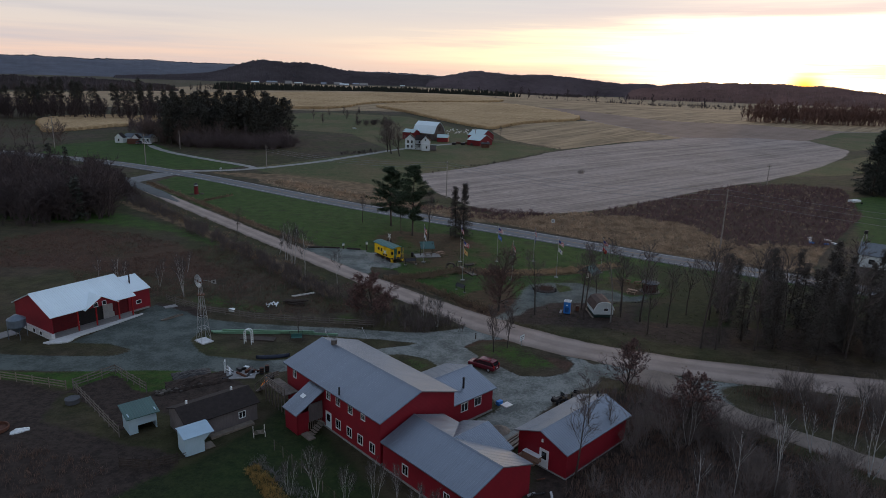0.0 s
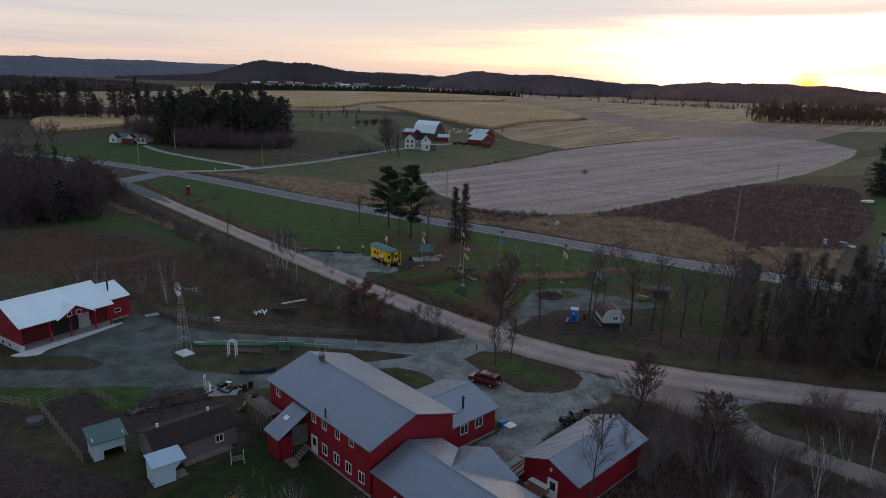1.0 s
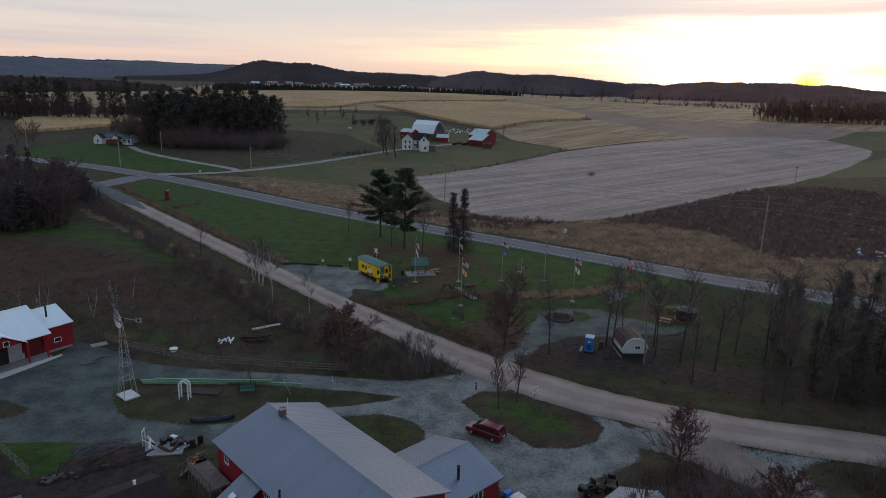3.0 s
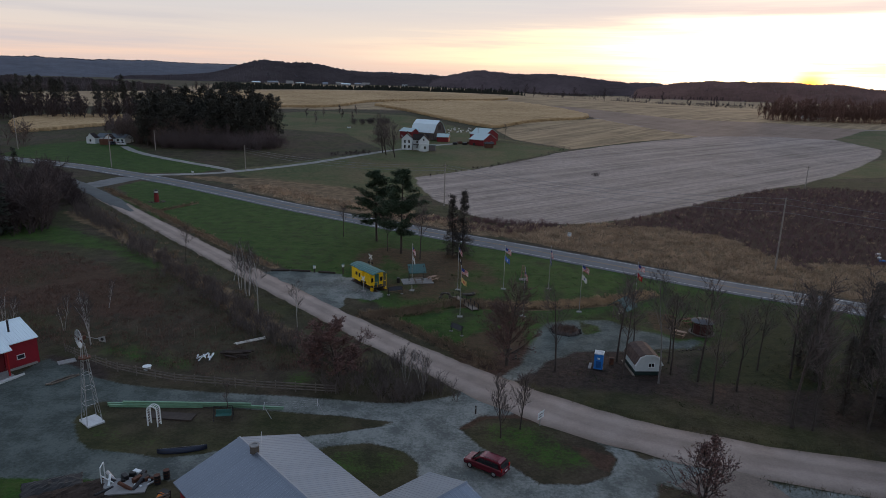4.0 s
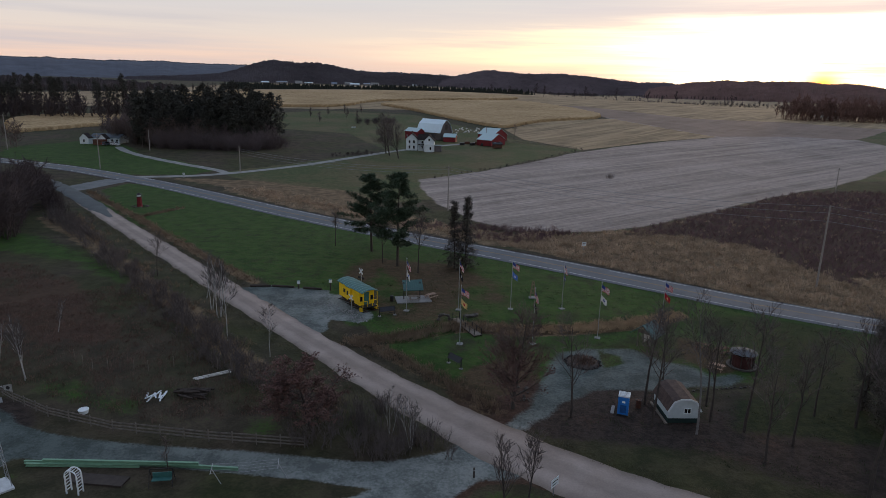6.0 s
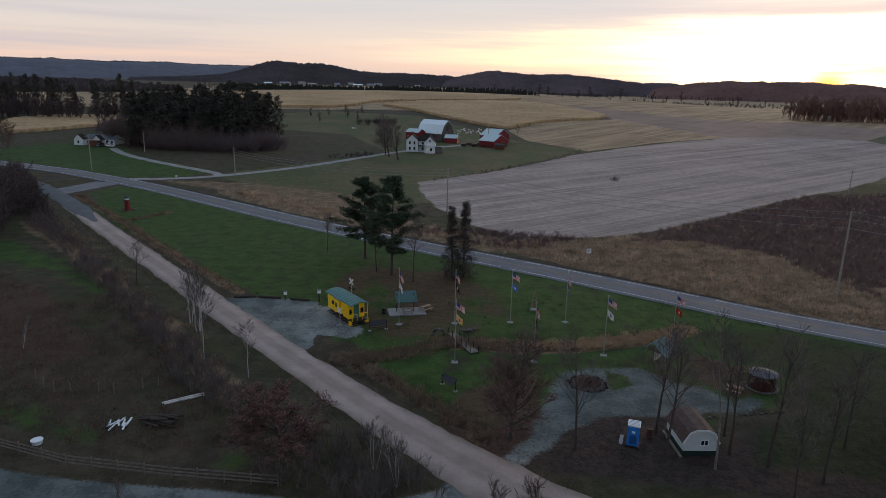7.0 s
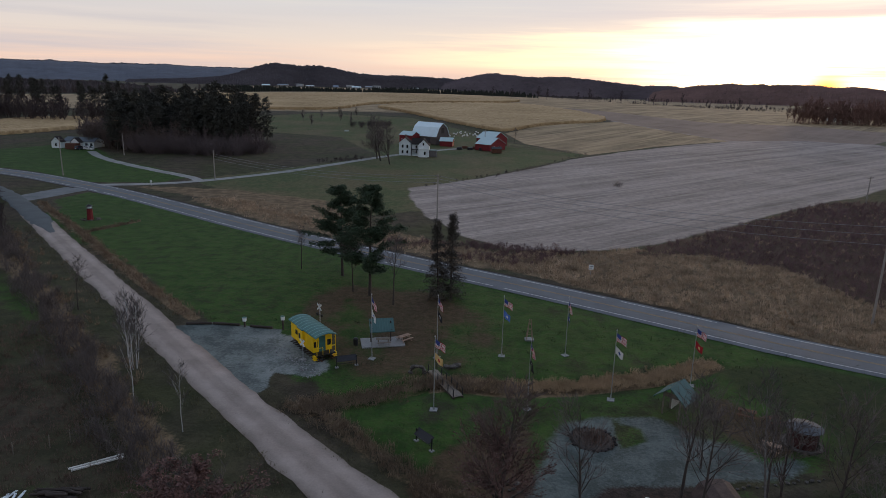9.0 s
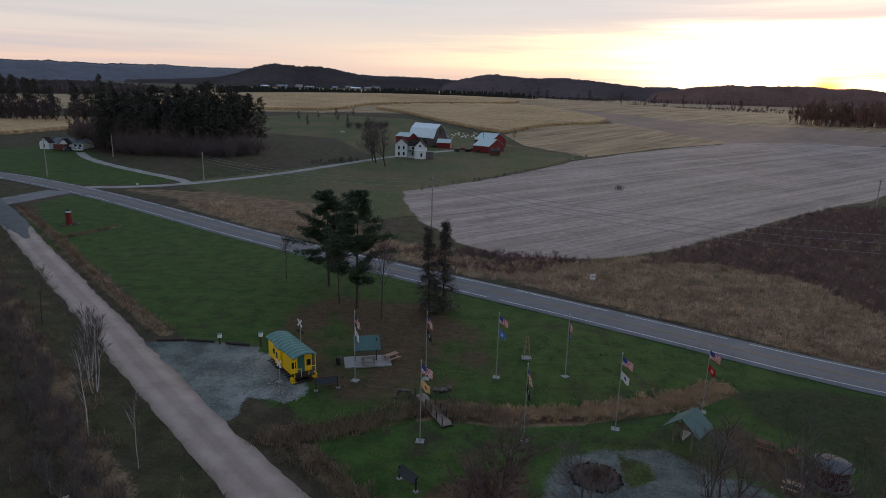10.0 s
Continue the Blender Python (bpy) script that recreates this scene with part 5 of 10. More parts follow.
gs = thing("goat_shed", "small white shed with green metal roof", "shed", pose(-33.35, 63.0, 0, 0, 0, 41))
bm = bmesh.new()
box(bm, 0, 2.9, 2.3, 2.4, 0, 2.35)
box(bm, 0, 0.1, 0, 2.3, 0, 2.25)
box(bm, 2.8, 2.9, 0, 2.3, 0, 2.25)
box(bm, 0.1, 2.8, 0, 0.1, 0.9, 2.0)
box(bm, 0.1, 0.9, 0, 0.1, 0.0, 0.9)
part("wall", bm, pale_blue_siding, gs)
bm = bmesh.new()
q = [(-0.3, -0.4, 2.05), (3.2, -0.4, 2.05), (3.2, 2.7, 2.6), (-0.3, 2.7, 2.6)]
t = [bm.verts.new(p) for p in q]
w = [bm.verts.new((p[0], p[1], p[2] - 0.07)) for p in q]
bm.faces.new(t)
bm.faces.new(w[::-1])
for i in range(4):
    bm.faces.new((t[i], w[i], w[(i + 1) % 4], t[(i + 1) % 4]))
bmesh.ops.recalc_face_normals(bm, faces=bm.faces[:])
r = part("roof", bm, green_roof, gs)
roof_slope(r, (-0.3, -0.4, 2.06), (1, 0, 0), (0, 3.1, 0.55), 3.5, math.hypot(3.1, 0.55), green_roof)


# ---------- roadside park ----------
def caboose():
    c = thing("railway_caboose", "yellow wooden caboose with green ribbed roof on a short track", "railway car", on(-11.8, 138.4, -52.0))
    L, W, Z0, Z1 = 7.4, 2.5, 0.75, 3.0
    body = bmesh.new()
    box(body, -L / 2, L / 2 - 0.9, -W / 2, W / 2, Z0, Z1, None, 0.03)
    b = part("body", body, caboose_yellow, c, "yellow board-sided caboose body")
    for k in range(24):  # boards stand a little proud of one another
        x = -L / 2 + 0.15 + k * (L - 1.2) / 24
        for s in (-1, 1):
            part("board", boxm(x, x + 0.24, s * W / 2 - 0.012, s * W / 2 + 0.012, Z0 + 0.05, Z1 - 0.05), caboose_yellow, b)
    # arched roof with raised battens
    roof = bmesh.new()
    n = 10
    prof = [(-W / 2 - 0.2 + (W + 0.4) * i / n, Z1 + 0.38 * (1 - ((i - n / 2) / (n / 2)) ** 2)) for i in range(n + 1)]
    a0, a1 = [], []
    for x, lst in ((-L / 2 - 0.35, a0), (L / 2 + 0.35, a1)):
        for y, z in prof:
            lst.append((roof.verts.new((x, y, z)), roof.verts.new((x, y, z + 0.08))))
    for i in range(n):
        roof.faces.new((a0[i][1], a1[i][1], a1[i + 1][1], a0[i + 1][1]))
        roof.faces.new((a0[i][0], a0[i + 1][0], a1[i + 1][0], a1[i][0]))
    for lst in (a0, a1):
        for i in range(n):
            roof.faces.new((lst[i][0], lst[i][1], lst[i + 1][1], lst[i + 1][0]))
    for i in (0, n):
        roof.faces.new((a0[i][0], a1[i][0], a1[i][1], a0[i][1]))
    bmesh.ops.recalc_face_normals(roof, faces=roof.faces[:])
    r = part("roof", roof, caboose_green, c, "arched green metal roof")
    for k in range(10):
        x = -L / 2 + 0.1 + k * (L - 0.2) / 9
        bt = bmesh.new()
        for i in range(n):
            q = [(x - 0.06, *prof[i]), (x + 0.06, *prof[i]), (x + 0.06, *prof[i + 1]), (x - 0.06, *prof[i + 1])]
            t = [bt.verts.new((p[0], p[1], p[2] + 0.14)) for p in q]
            w = [bt.verts.new((p[0], p[1], p[2] + 0.06)) for p in q]
            bt.faces.new(t)
            for a, d in ((0, 1), (2, 3)):
                bt.faces.new((t[a], w[a], w[d], t[d]))
        part("roof_rib", bt, rib_teal, r)
    # near end: vestibule with door, steps and rails
    part("end_platform", boxm(L / 2 - 0.9, L / 2 + 0.25, -W / 2, W / 2, 0.62, 0.75), dark_metal, c)
    part("end_door", boxm(L / 2 - 0.92, L / 2 - 0.86, -0.42, 0.42, 0.78, 2.75), caboose_green, c, "dark green end door")
    for s in (-1, 1):
        part("end_post", rods([((L / 2 + 0.2, s * 1.25, 0.7), (L / 2 + 0.2, s * 1.25, Z1 + 0.1))], 0.05), caboose_yellow, c)
        part("end_rail", rods([((L / 2 + 0.2, s * 1.25, 1.7), (L / 2 + 0.2, s * 0.45, 1.7)), ((L / 2 + 0.2, s * 0.45, 0.7), (L / 2 + 0.2, s * 0.45, 1.7))], 0.04), caboose_yellow, c)
        part("end_panel", boxm(L / 2 - 0.91, L / 2 - 0.84, s * 0.9 - 0.4, s * 0.9 + 0.4, 0.78, Z1 - 0.1), caboose_yellow, c)
        for k in range(3):
            part("step", boxm(L / 2 - 0.55, L / 2 + 0.05, s * (W / 2 + 0.08) - 0.22, s * (W / 2 + 0.08) + 0.22, 0.1 + k * 0.22, 0.16 + k * 0.22), caboose_yellow, c)
        window(c, end_m(s * 0.9, 1.5, L / 2 - 0.84), 0.35, 0.6, 1, dark_metal)
    window(c, side_m(-1.9, 1.75, -W / 2 - 0.02), 0.42, 0.42, 1, dark_metal)
    bay = part("bay_window", boxm(-0.9, 0.5, -W / 2 - 0.32, -W / 2, 0.9, Z1), caboose_yellow, c)
    part("bay_pane", boxm(-0.6, -0.15, -W / 2 - 0.335, -W / 2 - 0.30, 1.7, 2.4), glass_dark, bay)
    part("bay_roof", boxm(-0.98, 0.58, -W / 2 - 0.42, -W / 2 + 0.1, Z1, Z1 + 0.1), caboose_green, bay)
    for x in (-2.7, -1.7, 1.7, 2.7):
        for y in (-0.75, 0.75):
            w = part("wheel", rod(bmesh.new(), (x, y - 0.07, 0.44), (x, y + 0.07, 0.44), 0.40, 0.40, 18), dark_metal, c)
            part("hub", rod(bmesh.new(), (x, y - 0.1, 0.44), (x, y + 0.1, 0.44), 0.12, 0.12, 10), rust_metal, w)
    for x in (-2.2, 2.2):
        part("truck_frame", boxm(x - 1.0, x + 1.0, -1.0, 1.0, 0.35, 0.62), dark_metal, c)
    part("underframe", boxm(-L / 2, L / 2, -0.9, 0.9, 0.58, 0.78), dark_metal, c)
    part("ladder", rods([((-L / 2 - 0.25, -0.3, 0.8), (-L / 2 - 0.25, -0.3, Z1)), ((-L / 2 - 0.25, 0.1, 0.8), (-L / 2 - 0.25, 0.1, Z1))], 0.03), caboose_yellow, c)
    tr = thing("railway_track", "short display track of rails and sleepers on pale ballast", "track", on(-11.8, 138.4, -52.0))
    for s in (-0.75, 0.75):
        part("rail", boxm(-4.3, 4.3, s - 0.035, s + 0.035, 0.02, 0.12), rust_metal, tr)
    for k in range(12):
        part("sleeper", boxm(-4.0 + k * 0.7, -3.78 + k * 0.7, -1.3, 1.3, -0.05, 0.03), dark_wood, tr)


caboose()


def crossbuck(x, y, rz, h):
    s = thing("railroad_crossing_sign", "crossed white railroad sign on a grey post with lamps", "sign", on(x, y, rz))
    part("post", rods([((0, 0, 0), (0, 0, h))], 0.05, 8), galvanised, s)
    for a in (42, -42):
        part("blade", boxm(-0.62, 0.62, -0.09, -0.06, -0.11, 0.11), white_paint, s, "white sign blade", Matrix.Translation((0, 0, h - 0.45)) @ Matrix.Rotation(radians(a), 4, "Y"))
    part("lamp_bar", boxm(-0.6, 0.6, -0.05, 0.02, h * 0.62, h * 0.62 + 0.06), dark_metal, s)
    for k in (-0.5, 0.5):
        part("lamp", rod(bmesh.new(), (k, -0.12, h * 0.62 + 0.03), (k, -0.02, h * 0.62 + 0.03), 0.19, 0.22, 14), black_plastic, s)
    part("base", boxm(-0.35, 0.35, -0.35, 0.35, 0, 0.12), concrete, s)


crossbuck(-12.0, 143.9, -42, 4.2)
crossbuck(-12.2, 135.0, -42, 2.7)


def flag_mesh(w, h, seed, kinds, reach, sag):
    """A limp waving cloth, hung from its left edge; returns a list of (mesh, label) for each colour field."""
    nu, nv = 14, 13

    def P(u, v):
        return (u * w * reach, 0.10 * w * math.sin(5.2 * u + seed) * u + 0.05 * w * math.sin(9 * u + 3 * v + seed), -v * h - sag * w * u * (1.25 - 0.25 * u) - 0.06 * h * math.sin(6 * u + seed))
    out = {}
    for i in range(nu):
        for j in range(nv):
            u0, u1, v0, v1 = i / nu, (i + 1) / nu, j / nv, (j + 1) / nv
            mt = kinds((u0 + u1) / 2, (v0 + v1) / 2, j)
            vs, fs = out.setdefault(mt, ([], []))
            k = len(vs)
            vs += [P(u0, v0), P(u1, v0), P(u1, v1), P(u0, v1)]
            fs.append((k, k + 1, k + 2, k + 3))
    return [(mesh_of("flag", vs, fs, mt, True), mt) for mt, (vs, fs) in out.items()]


def stripes(u, v, j):
    if u < 0.42 and v < 7 / 13:
        return flag_blue
    return flag_red if j % 2 == 0 else flag_white


def plain_flag(field, mark):
    def f(u, v, j):
        return mark if (u - 0.5) ** 2 * 2.2 + (v - 0.5) ** 2 < 0.045 else field
    return f


STAR = [flag_mesh(1.4, 0.85, q, stripes, a, b) for q, a, b in ((0.4, 0.74, 0.45), (1.9, 0.42, 0.72))]


def flagpole(x, y, h, second, seed, turn, limp=0):
    p = thing("flagpole", "tall white flagpole flying a striped flag above a smaller one", "flagpole", on(x, y, turn), "flagpoles of the roadside park")
    part("pole", rod(bmesh.new(), (0, 0, 0), (0, 0, h), 0.055, 0.032, 10), galvanised, p)
    part("finial", rod(bmesh.new(), (0, 0, h), (0, 0, h + 0.16), 0.08, 0.02, 8), galvanised, p)
    part("base", boxm(-0.4, 0.4, -0.4, 0.4, -0.04, 0.05), concrete, p, "square concrete base")
    top = None
    for me, mt in STAR[limp]:
        o = part("flag" if top is None else "flag_field", me, None, p if top is None else top, "striped flag" if top is None else "", Matrix.Translation((0.05, 0, h - 0.25)) if top is None else None)
        top = top or o
    if second:
        low = None
        for me, mt in flag_mesh(1.35, 0.85, seed * 1.3, plain_flag(*second), 0.36 if limp else 0.60, 0.75 if limp else 0.55):
            o = part("lower_flag" if low is None else "flag_field", me, None, p if low is None else low, "", Matrix.Translation((0.05, 0, h - 1.75)) if low is None else None)
            low = low or o


flagpole(-3.9, 136.1, 8.3, (flag_white, flag_bright_blue), 1, -20, 1)
flagpole(4.1, 137.2, 8.1, (flag_black, flag_white), 2, -15, 1)
flagpole(4.3, 123.7, 8.2, (flag_tan, flag_red), 3, -5)
flagpole(12.25, 138.3, 7.9, (flag_bright_blue, flag_white), 4, -10)
flagpole(20.4, 139.2, 7.7, (flag_blue, flag_white), 5, -60, 1)
flagpole(14.2, 124.6, 7.9, (flag_black, flag_white), 6, -55, 1)
flagpole(23.6, 127.4, 8.1, (flag_white, flag_blue), 7, -15)
flagpole(33.7, 131.7, 7.3, (flag_red, flag_tan), 8, -15)


def picnic_table(x, y, rz, wood, label):
    t = thing("picnic_table", label, "picnic table", on(x, y, rz, 0.0), "picnic tables of the park")
    for k in range(5):
        part("tabletop_plank", boxm(-0.9, 0.9, -0.36 + k * 0.15, -0.23 + k * 0.15, 0.72, 0.76), wood, t)
    for s in (-1, 1):
        part("seat", boxm(-0.9, 0.9, s * 0.68 - 0.13, s * 0.68 + 0.13, 0.42, 0.46), wood, t)
    for x0 in (-0.65, 0.65):
        part("leg_frame", rods([((x0, -0.7, 0.0), (x0, -0.2, 0.72)), ((x0, 0.7, 0.0), (x0, 0.2, 0.72)), ((x0, -0.75, 0.4), (x0, 0.75, 0.4))], 0.045, 5), wood, t)
    return t


# picnic shelter: a single tilted green roof on posts over a slab
ps = thing("picnic_shelter", "open picnic shelter with a sloping green metal roof", "shelter", on(-3.3, 141.2, 13))
part("slab", boxm(-2.7, 2.9, -1.5, 1.7, -0.02, 0.12), concrete, ps)
sl = bmesh.new()
q = [(-1.6, -0.9, 1.9), (1.6, -0.9, 1.9), (1.6, 0.9, 3.1), (-1.6, 0.9, 3.1)]
t = [sl.verts.new(p) for p in q]
w = [sl.verts.new((p[0], p[1], p[2] - 0.08)) for p in q]
sl.faces.new(t)
sl.faces.new(w[::-1])
for i in range(4):
    sl.faces.new((t[i], w[i], w[(i + 1) % 4], t[(i + 1) % 4]))
bmesh.ops.recalc_face_normals(sl, faces=sl.faces[:])
r = part("roof", sl, green_roof, ps)
roof_slope(r, (-1.6, -0.9, 1.92), (1, 0, 0), (0, 1.8, 1.2), 3.2, math.hypot(1.8, 1.2), green_roof)
for x in (-1.4, 1.2):
    part("post", boxm(x - 0.07, x + 0.07, 0.2, 0.34, 0.1, 2.95), dark_wood, ps)
    part("brace", rods([((x, 0.27, 2.0), (x, -0.8, 2.1))], 0.05), dark_wood, ps)
picnic_table(-3.0, 140.6, 13, old_wood, "weathered picnic table under the green shelter roof").location.z = 0.12
picnic_table(-0.4, 142.0, 45, new_wood, "pale wooden picnic table at the shelter slab's edge").location.z = 0.1
picnic_table(36.6, 118.0, -35, new_wood, "pale wooden picnic table on the gravel")
picnic_table(37.2, 124.6, -30, rust_metal, "reddish picnic table near the round shelter")
picnic_table(39.4, 123.4, 20, rust_metal, "dark red picnic table near the round shelter")
tb = thing("litter_bin", "dark round litter bin beside the shelter slab", "bin", on(-6.6, 140.3))
part("drum", rod(bmesh.new(), (0, 0, 0), (0, 0, 0.85), 0.30, 0.32, 14), black_plastic, tb)
part("lid", rod(bmesh.new(), (0, 0, 0.85), (0, 0, 0.98), 0.34, 0.2, 14), dark_metal, tb)


def notice_frame(x, y, rz, w, slanted, label):
    b = thing("sign_panel", label, "sign", on(x, y, rz))
    for s in (-w / 2, w / 2):
        part("post", boxm(s - 0.05, s + 0.05, -0.05, 0.05, 0, 1.35), black_plastic, b)
        part("foot", boxm(s - 0.2, s + 0.2, -0.2, 0.2, -0.02, 0.1), concrete, b)
    m = Matrix.Translation((0, 0, 1.05)) @ Matrix.Rotation(radians(-50 if slanted else 0), 4, "X")
    p = part("panel", boxm(-w / 2, w / 2, -0.03, 0.03, -0.38, 0.38), dark_metal, b, "dark slanted board", m)
    part("panel_frame", boxm(-w / 2 - 0.05, w / 2 + 0.05, -0.05, -0.032, 0.34, 0.42), black_plastic, p)
    part("rail", rods([((-w / 2, 0, 0.45), (w / 2, 0, 0.45))], 0.03), black_plastic, b)


notice_frame(-6.6, 133.6, 22, 2.4, True, "black slanted information board on two posts")
notice_frame(3.7, 116.6, -48, 2.3, True, "black slanted information board on a gravel strip")

# footbridge over the creek
fb = thing("footbridge", "narrow plank footbridge with thin dark rails over the creek", "bridge", pose(3.7, 133.0, 0.0, 0, 0, math.degrees(math.atan2(-6.6, 3.2))))
for k in range(29):
    part("plank", boxm(k * 0.25, k * 0.25 + 0.23, -0.6, 0.6, 0.16, 0.21), old_wood, fb)
for s in (-0.55, 0.55):
    part("beam", boxm(0, 7.3, s - 0.08, s + 0.08, -0.05, 0.16), dark_wood, fb)
    for k in range(6):
        part("post", boxm(0.1 + k * 1.4, 0.18 + k * 1.4, s - 0.04, s + 0.04, 0.1, 1.1), dark_metal, fb)
    part("rail", rods([((0, s, 1.05), (7.3, s, 1.05))], 0.025), dark_metal, fb)


def stones(name, label, cat, pts, size, mat, seed):
    """A heap or row of separate stones."""
    rnd = random.Random(seed)
    root = thing(name, label, cat)
    kinds = []
    for k in range(4):
        bm = bmesh.new()
        bmesh.ops.create_icosphere(bm, subdivisions=1, radius=1.0)
        for v in bm.verts:
            v.co *= 0.75 + 0.5 * rnd.random()
            v.co.z *= 0.65
        kinds.append(put("stone", bm, mat))
    for x, y, z in pts:
        s = size * (0.6 + 0.8 * rnd.random())
        part("stone", kinds[rnd.randrange(4)], None, root, "", Matrix.Translation((x, y, land1(x, y) + z + s * 0.25)) @ Matrix.Rotation(rnd.random() * 6, 4, "Z") @ Matrix.Scale(s, 4))
    return root


rs = random.Random(4)
stones("culvert_stones", "round stone culvert mouth at the footbridge", "stonework", [(2.0 + 0.8 * math.cos(a), 132.4 + 0.2 * math.sin(a * 3), 0.0 + 0.9 * abs(math.sin(a))) for a in np.linspace(0, math.pi, 11)], 0.28, fieldstone, 1)
stones("boulder_pile", "pale boulders beside the footbridge", "boulders", [(5.2 + rs.random() * 1.6, 134.0 + rs.random() * 1.0, 0) for _ in range(6)], 0.4, fieldstone, 2)
stones("stone_heap", "heap of fieldstones under the oak", "stonework", [(10.9 + rs.random() * 1.3, 107.6 + rs.random() * 4.0, 0) for _ in range(16)], 0.18, fieldstone, 4)
stones("gravel_border", "rough stones edging the shelter gravel", "stonework", [(31.0 + k * 0.6, 111.5 + 0.13 * k + rs.random() * 0.5, -0.03) for k in range(15)], 0.17, fieldstone, 6)
stones("ballast_heap", "pale broken stone round the caboose", "stonework", [(-16.3 + 6.9 * k / 110 + (rs.random() - 0.5) * 1.9, 138.4 - 8.0 * k / 110 + (rs.random() - 0.5) * 1.7, -0.02) for k in range(110)], 0.12, concrete, 7)
# fire pit with a ring wall of dark stones
single("fire_pit", rod(bmesh.new(), (0, 0, -0.02), (0, 0, 0.14), 2.2, 1.7, 28), dark_wood, "round fire pit bed of dark ash and soil", "fire pit", on(20.0, 118.9))

stones("fire_pit_wall", "low ring of dark stones round the fire pit", "stonework", [(20.0 + (2.05 + 0.12 * (k % 2)) * math.cos(k * 0.19), 118.9 + (2.05 + 0.12 * (k % 2)) * math.sin(k * 0.19), 0.22 * (k // 33)) for k in range(34)], 0.20, plain("sooty_stone", (0.030, 0.026, 0.025), 0.95, vary=0.4, per_piece=0.4), 12)

# information kiosk with a steep green roof
kk = thing("information_kiosk", "small open kiosk with a steep green gable roof", "kiosk", on(29.7, 124.8, 48))
for s in (-1, 1):
    bm = bmesh.new()
    q = [(-1.7, s * 1.75, 2.0), (1.7, s * 1.75, 2.0), (1.7, 0, 3.45), (-1.7, 0, 3.45)]
    t = [bm.verts.new(p) for p in q]
    w = [bm.verts.new((p[0], p[1], p[2] - 0.07)) for p in q]
    bm.faces.new(t)
    bm.faces.new(w[::-1])
    for i in range(4):
        bm.faces.new((t[i], w[i], w[(i + 1) % 4], t[(i + 1) % 4]))
    bmesh.ops.recalc_face_normals(bm, faces=bm.faces[:])
    r = part("roof", bm, green_roof, kk)
    roof_slope(r, (-1.7 if s < 0 else 1.7, s * 1.75, 2.02), (-s, 0, 0), (0, -s * 1.75, 1.45), 3.4, math.hypot(1.75, 1.45), green_roof, 0.65)
for x in (-0.95, 0.95):
    for y in (-0.9, 0.9):
        part("post", boxm(x - 0.06, x + 0.06, y - 0.06, y + 0.06, 0, 2.5), old_wood, kk)
part("board", boxm(-0.9, 0.9, -0.04, 0.04, 0.9, 2.2), stone_white, kk, "pale notice board")
part("gable_board", boxm(-1.0, -0.94, -0.85, 0.85, 2.1, 2.6), old_wood, kk)

# round shelter with a flat cone roof
rd = thing("round_shelter", "low round shelter with a flat dark conical roof and red wall", "shelter", on(40.4, 119.5))
bm = bmesh.new()
apex = bm.verts.new((0, 0, 2.30))
rim = [bm.verts.new((1.72 * math.cos(a * math.pi / 6), 1.72 * math.sin(a * math.pi / 6), 1.88)) for a in range(12)]
for i in range(12):
    bm.faces.new((apex, rim[i], rim[(i + 1) % 12]))
bm.faces.new(rim[::-1])
part("roof", bm, slate_metal, rd, "dark grey conical roof")
wl_ = bmesh.new()
ring(wl_, 1.25, 1.15, 0, 1.5, 16)
part("wall", wl_, plain("weathered_red", (0.060, 0.022, 0.020), 0.9, vary=0.4, scale=1.5), rd, "dark red round wall")
for k in range(6):
    a = k * math.pi / 3
    part("post", rods([((1.5 * math.cos(a), 1.5 * math.sin(a), 0), (1.5 * math.cos(a), 1.5 * math.sin(a), 1.9))], 0.07), dark_wood, rd)
part("kerb", ring(bmesh.new(), 1.9, 1.6, -0.02, 0.14, 20), fieldstone, rd)

# blue portable toilet
pt = thing("portable_toilet", "bright blue portable toilet with a pale roof", "portable toilet", on(21.95, 105.9, -18))
part("cabin", boxm(-0.55, 0.55, -0.55, 0.55, 0.12, 2.15, 0.03), potty_blue, pt)
part("roof", boxm(-0.6, 0.6, -0.6, 0.6, 2.15, 2.33, 0.06), white_paint, pt, "pale translucent roof")
door_ = part("door", boxm(-0.42, 0.42, -0.585, -0.55, 0.2, 2.05), potty_blue, pt)
part("door_panel", boxm(-0.32, 0.32, -0.597, -0.585, 0.35, 1.25), plain("deep_blue_plastic", (0.012, 0.07, 0.22), 0.5), door_, "darker blue lower door panel")
part("notice", boxm(-0.16, 0.16, -0.595, -0.585, 1.5, 1.72), white_paint, door_, "small white notice")
for k in range(4):
    part("roof_rib", boxm(-0.5, 0.5, -0.43 + k * 0.27, -0.38 + k * 0.27, 2.32, 2.36), galvanised, pt)
for k in (-0.5, 0.0, 0.5):
    part("side_rib", boxm(-0.575, -0.55, k - 0.05, k + 0.05, 0.2, 2.1), potty_blue, pt)
part("skid", boxm(-0.65, 0.65, -0.65, 0.65, 0.0, 0.12), black_plastic, pt)
single("paving_slab", boxm(-0.35, 0.0, -0.9, 0.9, -0.01, 0.07), concrete, "pale slab beside the portable toilet", "slab", on(21.2, 106.6, -18))
bb = thing("barrel_bin", "dark brown metal barrel bin", "bin", on(24.0, 107.4))
part("drum", rod(bmesh.new(), (0, 0, 0), (0, 0, 0.9), 0.29, 0.29, 14), rust_metal, bb)
part("rim", ring(bmesh.new(), 0.31, 0.26, 0.86, 0.93, 14), dark_metal, bb)

